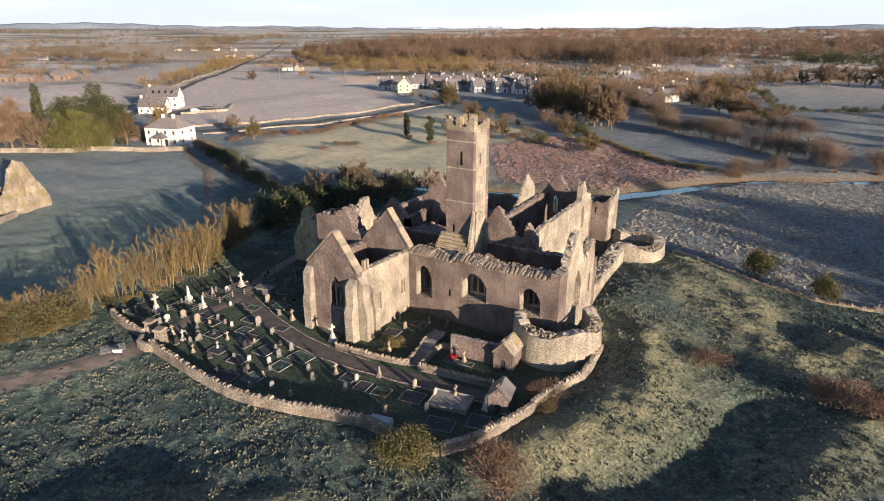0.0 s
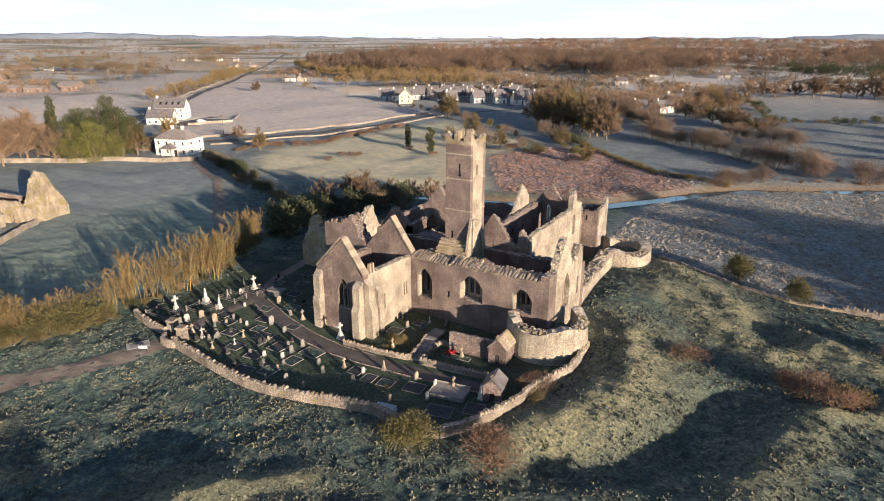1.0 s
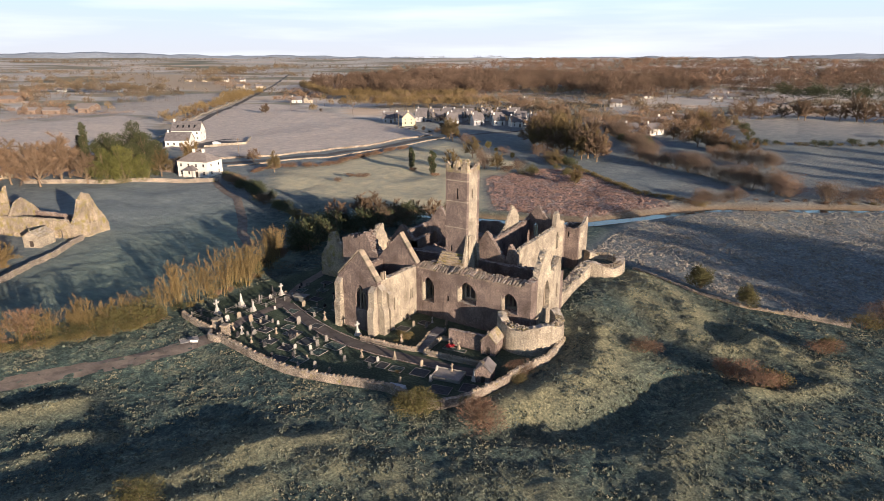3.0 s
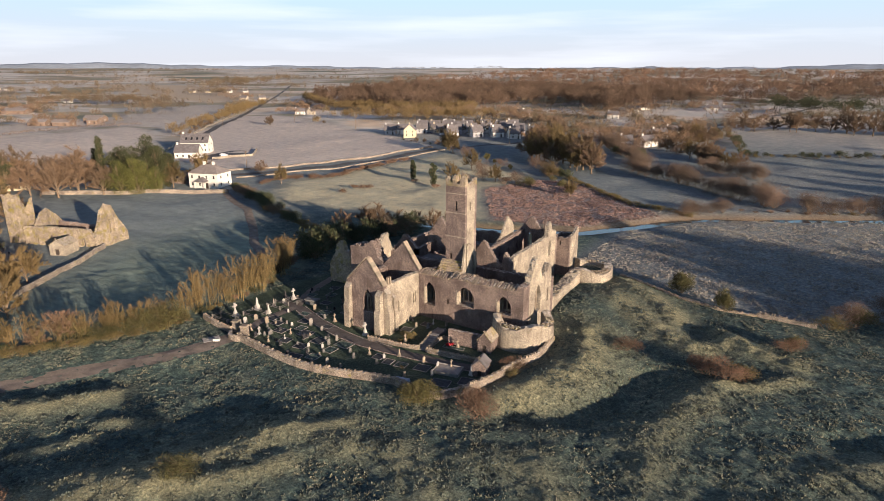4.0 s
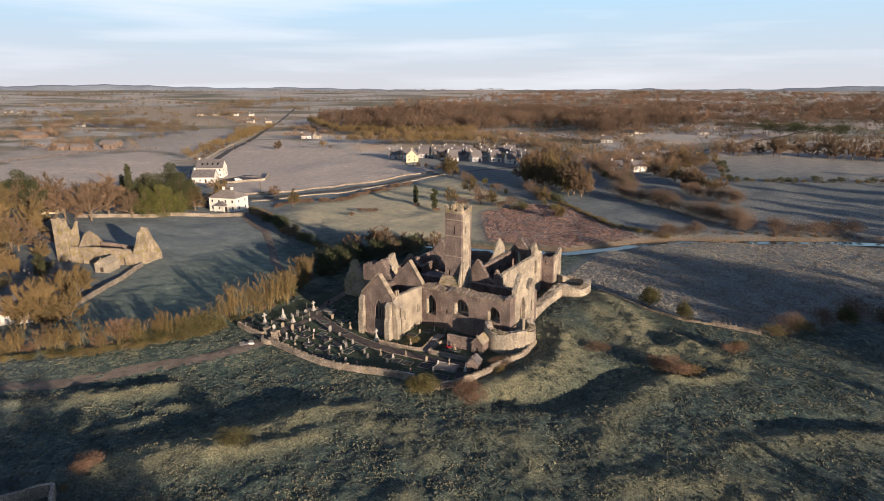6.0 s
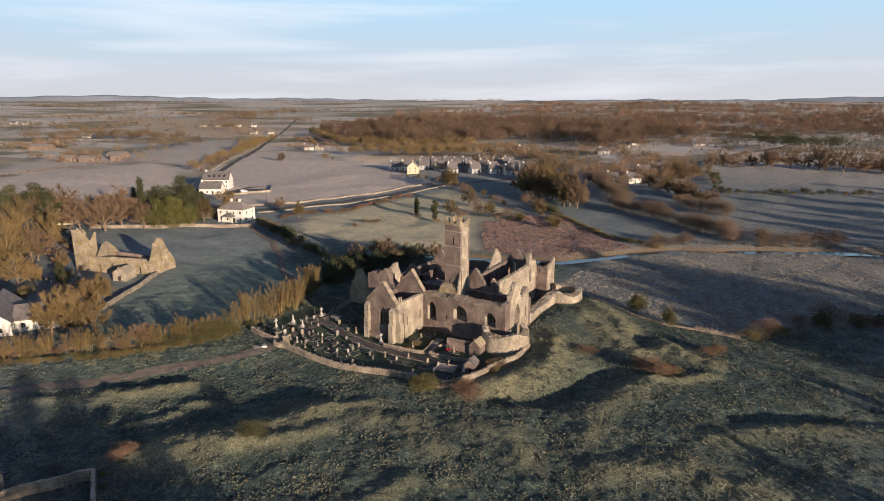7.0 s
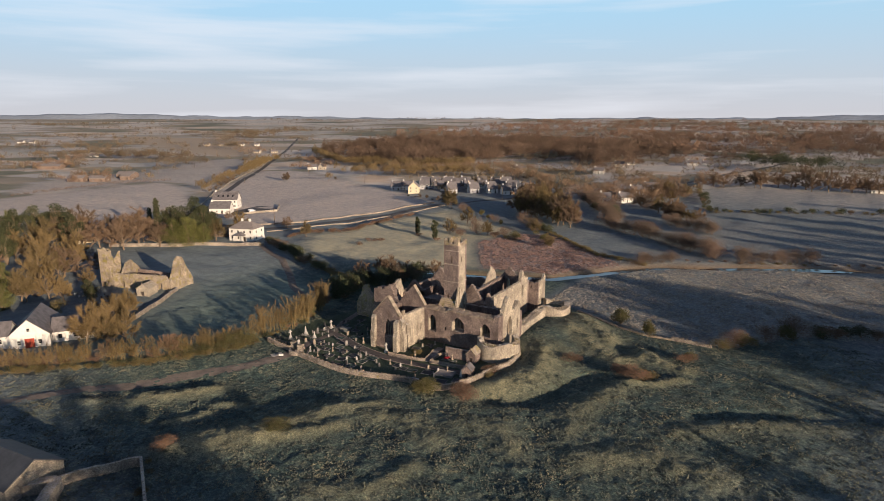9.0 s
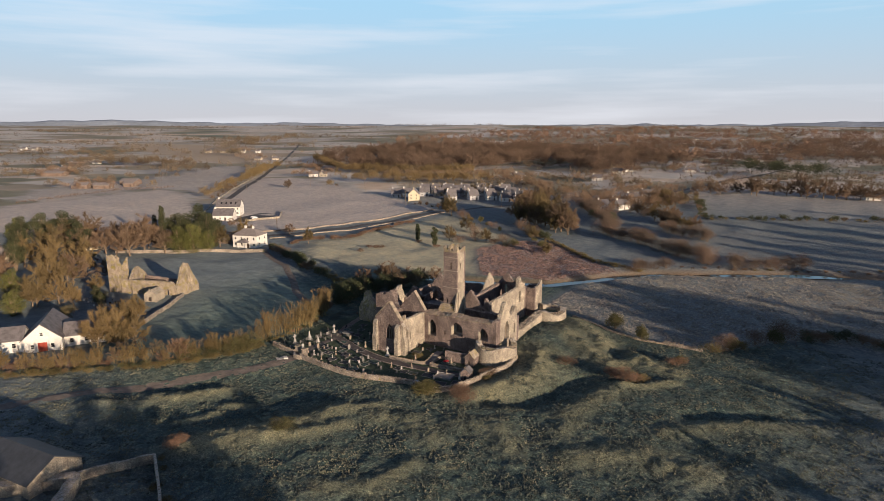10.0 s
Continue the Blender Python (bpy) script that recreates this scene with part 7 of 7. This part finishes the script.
FARH = ((-400, 346, 40, 14, 5), (-391, 352, 100, 9, 5), (-448, 420, 20, 18, 5.5), (-428, 408, 10, 10, 5), (-930, 600, 30, 16, 5), (-905, 615, 30, 13, 5), (-880, 640, 30, 14, 5), (-860, 660, 30, 12, 5), (-740, 362, 10, 14, 4), (-690, 516, 20, 16, 4.4), (-675, 537, 60, 14, 4.4), (-700, 233, 10, 20, 4), (-800, 322, 20, 14, 4), (-1300, 440, 20, 20, 5), (-1280, 452, 20, 18, 5), (-280, 1750, 10, 20, 5), (-160, 1800, 10, 22, 5), (-480, 1900, 20, 20, 5), (-40, 1230, 10, 20, 5), (-60, 1250, 20, 16, 5), (-110, 1900, 10, 26, 6), (-650, 1500, 10, 20, 5))
for x, y, rz, w, h in FARH:
    house(x, y, rz, w * .7, 6, h * .62, 2.8, STONEWALL if int(x) % 20 else WHITE, SLATE, "distant pale farmhouse among hedges", False, 1, 3, 1, 1, group="far farmhouses")
SHED = plain("rusty_shed", (.17, .125, .10), .8, .3, .3)
for x, y, rz, w in ((-640, 192, 30, 26), (-490, 146, 35, 14), (-474, 157, 35, 14), (-480, 186, 30, 16), (-466, 178, 30, 9), (-655, 205, 30, 18)):
    house(x, y, rz, w, 10, 3.2, 2.2, SHED, SLATE_PALE, "low farm shed with pale sheet roof", False, 1, 2, 1, 0, name="farm_shed", group="farm sheds")

# parked cars by the white building


def car(x, y, rz, col, label):
    t = thing("car", label, "car", "parked cars", at=pose(x, y, gz(x, y) + .05, 0, 0, rz))
    prof = [(-2.1, .35), (2.1, .35), (2.15, .75), (1.2, .92), (.6, 1.42), (-1.2, 1.45), (-2.05, .95)]
    bm = bmesh.new()
    a = [bm.verts.new((px, -.85 + (.12 if pz > 1 else 0), pz)) for px, pz in prof]
    b_ = [bm.verts.new((px, .85 - (.12 if pz > 1 else 0), pz)) for px, pz in prof]
    bm.faces.new(a)
    bm.faces.new(b_[::-1])
    for i in range(len(prof)):
        j = (i + 1) % len(prof)
        bm.faces.new((a[j], a[i], b_[i], b_[j]))
    part("body", bm, plain("car_paint_" + col[0], col[1], .3, .05, 1), t)
    for px in (-1.3, 1.3):
        for py in (-.8, .8):
            bm = bmesh.new()
            lathe(bm, [(.33, -.1), (.33, .1)], 10, Matrix.Translation((px, py, .33)) @ Matrix.Rotation(radians(90), 4, 'X'))
            part("wheel", bm, DARKGRAN, t)


car(-222, 116, 30, ("silver", (.45, .46, .48)), "silver car parked beside the white building")
car(-217, 113, 30, ("white", (.75, .75, .75)), "white car parked beside the white building")
car(-188, 264, 20, ("dark", (.04, .05, .08)), "dark car parked in the village")
car(-176, 262, 60, ("white", (.75, .75, .75)), "white car parked in the village")
yardp = bmesh.new()
prism(yardp, [(-226, 92), (-206, 101), (-224, 141), (-236, 132)], 0, .1, Matrix.Translation((0, 0, gz(-220, 118) + .25)))
tagged(part("pavement", yardp, ASPHALT), "dark tarmac car park behind the house", "car park", kind="structure")

# stone walls along roads and fields
field_wall("road_wall", [(-199, 62), (-185, 76), (-176, 86), (-165, 104), (-158, 132), (-151.5, 168), (-147, 207)], .85, .38, "pale roadside stone wall", step=3, cope=0, mat=STONE_DRY)
field_wall("road_wall", [(-160, 74), (-151, 95), (-143, 123), (-137, 160), (-134, 200)], .6, .38, "low roadside stone wall", step=3, cope=0)
field_wall("road_wall", [(-238, 84), (-320, 162), (-445, 302), (-716, 590)], 1.0, .5, "pale stone wall along the straight road", step=6, cope=0, mat=STONE_PALE_LIT)
field_wall("field_wall", [(-216, 104), (-206, 122), (-226, 142)], 1.2, .5, "stone wall round the car park", step=3, cope=0, mat=STONE_PALE_LIT)
field_wall("field_wall", [(-190, 10), (-172, 22), (-160, 30), (-151, 40), (-132, 48)], 1.5, .6, "stone wall at the head of the green field", step=2, cope=0)
field_wall("field_wall", [(20, 35.6), (33.7, 28.9), (42.4, 26.4), (49.0, 26.9)], .35, .8, "tumbled drystone wall sunk in the pasture", STONE_MOSS, step=1, cope=.25)
field_wall("field_wall", [(49.0, 26.9), (58.8, 26.6)], .8, .7, "standing stretch of pale drystone wall in the pasture", step=1, cope=.35)
field_wall("field_wall", [(-100.8, -15.9), (-90.3, -31.9), (-84.5, -40), (-75, -54)], 1.2, .6, "stone wall between ruined church and field", step=1.5, cope=0)
# fence posts by the river
for i, (x, y, a) in enumerate(along([(-6, 64), (6, 79), (16, 92), (27, 103), (44, 112), (60, 121), (80, 130)], 4)):
    bm = bmesh.new()
    lathe(bm, [(.07, -.3), (.06, 1.1)], 5)
    tagged(part("fence_post", bm, DARKWOOD), "wooden fence post on the river bank", "fence post", "river fence posts").matrix_basis = pose(x, y, gz(x, y), RNG.uniform(-4, 4), RNG.uniform(-4, 4), 0)
for x, y, h in ((-320, 262, 9), (-262, 270, 9), (-190, 232, 8), (-350, 215, 9), (-470, 180, 9), (-660, 420, 10), (-118, 250, 9), (-172, 90, 9)):
    pl = thing("utility_pole", "wooden utility pole with a crossarm", "pole", "utility poles", at=pose(x, y, gz(x, y), 0, 0, 30))
    bm = bmesh.new()
    lathe(bm, [(.16, -.5), (.12, h)], 6)
    part("pole", bm, BARK, pl)
    bm = bmesh.new()
    box(bm, -.9, .9, -.06, .06, h - .6, h - .45)
    part("crossarm", bm, BARK, pl)

# ruined parish church in the west
rc = thing("ruined_chapel", "roofless ivy-tinged parish church ruin in the west", "ruin")
wall("east_gable", (-101.5, -17.5), (-104.5, -7.0), 1.0, [(0, 3.0), (1.2, 4.6), (3.2, 9.2), (4.6, 10.9), (6.4, 10.2), (8.6, 6.0), (10.9, 2.4)], -.8, [arch_loop(5.2, .7, 3.2, 6.4, .6), arch_loop(6.5, .7, 3.2, 6.4, .6)], STONE_MOSS, rc, rough=.2)
wall("south_wall", (-121, -25.8), (-102.3, -17.3), .9, [(0, 5.0), (8, 5.2), (19, 4.9), (20.5, 3.2)], -.8, [arch_loop(3.5, 1.0, .2, 2.2, .6), arch_loop(17.2, 1.0, .2, 2.0, .6)], STONE_MOSS, rc, rough=.15)
wall("north_wall", (-105.5, -7.5), (-123, -15.5), .9, [(0, 2.6), (6, 3.2), (19.2, 4.4)], -.8, (), STONE, rc, rough=.2)
for p0, p1, pr in (((-125.2, -27.8), (-121.2, -26.0), [(0, 13.4), (1, 13.0), (2, 13.8), (3, 12.6), (4.4, 12.8)]), ((-121.2, -26.0), (-123.2, -21.5), [(0, 12.8), (2, 8.0), (4.9, 7.0)]), ((-123.2, -21.5), (-127.2, -23.3), [(0, 12.0), (2.2, 8.5), (4.4, 12.4)]), ((-127.2, -23.3), (-125.2, -27.8), [(0, 12.4), (2.4, 12.9), (4.9, 13.4)])):
    wall("tower_wall", p0, p1, .7, pr, -.8, (), STONE_MOSS, rc, rough=.2)
wall("west_gable", (-124, -15.0), (-120.0, -23.6), .8, [(0, 4), (2, 6.4), (5, 8.6), (7, 8.0), (9.4, 5)], -.8, (), STONE_MOSS, rc, rough=.2)
vault(-104.5, -24.0, 25, 4.2, 5.0, 2.4, 1.3, "gabled stone burial house beside the ruined church", STONE_PALE_LIT, STONE_MOSS)
for i in range(26):
    x, y = -124 + RNG.uniform(0, 20), -36 + RNG.uniform(-3, 5)
    headstone(x, y, RNG.uniform(.8, 1.4), MT[i % 4], ML[i % 4], "headstones by the ruined chapel", 60)
# farmyard in the south-west corner
DARKSLATE = plain("blue_slate", (0.045, 0.05, 0.06), 0.5, 0.25, 0.8)
fb = house(-24.6, -96.2, 8, 14, 9, 2.8, 2.5, STONE_PALE_LIT, DARKSLATE, "gabled stone barn with dark slate roof", False, 1, 2, 1, 0, False, name="barn")
field_wall("farm_wall", [(-15.6, -92.8), (-10.4, -82.6)], 1.7, .5, "tall sunlit farmyard wall", STONE_PALE_LIT, step=1)
field_wall("farm_wall", [(-10.4, -82.6), (-4.5, -85.8), (0.6, -88.6), (6, -92)], 1.6, .45, "farmyard wall with scrub at its foot", STONE_PALE_LIT, step=1)
field_wall("farm_wall", [(-30, -109), (-21, -100.5), (-15.2, -93.4), (-12.0, -96.4), (-8, -101)], 1.9, 1.7, "broad farmyard wall with sloping cap", STONE_PALE_LIT, step=1)
for x, y, s in ((-2.8, -87.2, .6), (1.5, -88.4, .5), (-9.8, -81.6, .35), (-7, -83.2, .35)):
    plant("scrub", x, y, s)

# ---- rough grass: tussocks of the pasture ----


def tussocks(name, label, count, x0, x1, y0, y1, smin, smax, seed, keep, mat):
    rs = np.random.RandomState(seed)
    x, y = x0 + (x1 - x0) * rs.rand(count), y0 + (y1 - y0) * rs.rand(count)
    ok = keep(x, y) & ~inside(x, y, YARD) & (seg_dist(x, y, GATE_ROAD) > 2.4)
    clump = fbm(x * 2.6, y * 2.6) + 0.5 * fbm(x * 7.1 + 30, y * 7.1)
    ok &= clump + rs.rand(count) * 0.9 > 0.45
    x, y = x[ok], y[ok]
    k = len(x)
    z = ground_z(x, y)
    s = smin + (smax - smin) * rs.rand(k) ** 2
    blades = 4
    a = rs.rand(k, blades) * 6.283
    r = s[:, None] * rs.rand(k, blades) * .5
    bx, by = x[:, None] + np.cos(a) * r, y[:, None] + np.sin(a) * r
    w = s[:, None] * (.28 + .2 * rs.rand(k, blades))
    h = s[:, None] * (.25 + .45 * rs.rand(k, blades))
    b = rs.rand(k, blades) * 6.283
    lean = s[:, None] * .35
    V = np.stack([np.stack([bx - np.cos(b) * w, by - np.sin(b) * w, z[:, None] - .05 + 0 * bx], -1),
                  np.stack([bx + np.cos(b) * w, by + np.sin(b) * w, z[:, None] - .05 + 0 * bx], -1),
                  np.stack([bx + np.cos(a) * lean, by + np.sin(a) * lean, z[:, None] + h], -1)], 2).reshape(-1, 3)
    me = bpy.data.meshes.new(name)
    n_ = len(V)
    me.vertices.add(n_)
    me.vertices.foreach_set("co", V.ravel())
    me.loops.add(n_)
    me.polygons.add(n_ // 3)
    me.loops.foreach_set("vertex_index", np.arange(n_, dtype=np.int32))
    me.polygons.foreach_set("loop_start", np.arange(0, n_, 3, dtype=np.int32))
    me.update(calc_edges=True)
    return tagged(finish(name, me, mat, None), label, "grass", kind="stuff")


TUFT, n, l, b = material("tussock_grass", 0.95)
ge = n.new("ShaderNodeNewGeometry")
tn = tex_noise(n, l, 0.16, 5)
c = ramp(n, l, tn.outputs[0], [(0.3, (0.060, 0.082, 0.082)), (0.5, (0.114, 0.127, 0.105)), (0.68, (0.205, 0.198, 0.143))])
c = mixc(n, l, 1.0, c, ramp(n, l, ge.outputs["Random Per Island"], [(0.0, (0.72, 0.75, 0.77)), (0.7, (1.05, 1.05, 1.03)), (1.0, (1.3, 1.28, 1.22))]), 'MULTIPLY')
l.new(c, b.inputs["Base Color"])
FROSTED = plain("frosted_grass", (0.27, 0.265, 0.255), 0.95, 0.35, 0.5, isl=True)
HEATHER = plain("dead_rushes", (0.20, 0.142, 0.132), 0.95, 0.5, 0.35, isl=True)
tussocks("tussock_grass", "frosted tussocks of rough yellow-green grass", 210000, -70, 100, -100, 45, .18, .46, 5, lambda x, y: (y < np.interp(x, [5, 20, 34, 42, 49, 59, 66, 80], [42, 35, 28.5, 26, 26.5, 26.5, 32, 48])) & (x > -46 + .6 * np.minimum(0, y + 40)), TUFT)
tussocks("meadow_grass", "pale frosted grass of the wet meadow", 70000, 8, 130, 22, 130, .25, .6, 6, lambda x, y: (seg_dist(x, y, RIVER) > 6) & (y > np.interp(x, [5, 20, 34, 42, 49, 59, 66, 80], [46, 38.5, 32, 29.5, 30, 30, 36, 52])) & (y < 100 + .5 * x), FROSTED)
tussocks("heath_tussock", "purplish dead rushes and frosted tussocks on the boggy meadow", 22000, -58, 16, 64, 142, .35, .8, 7, lambda x, y: inside(x, y, HEATH), HEATHER)
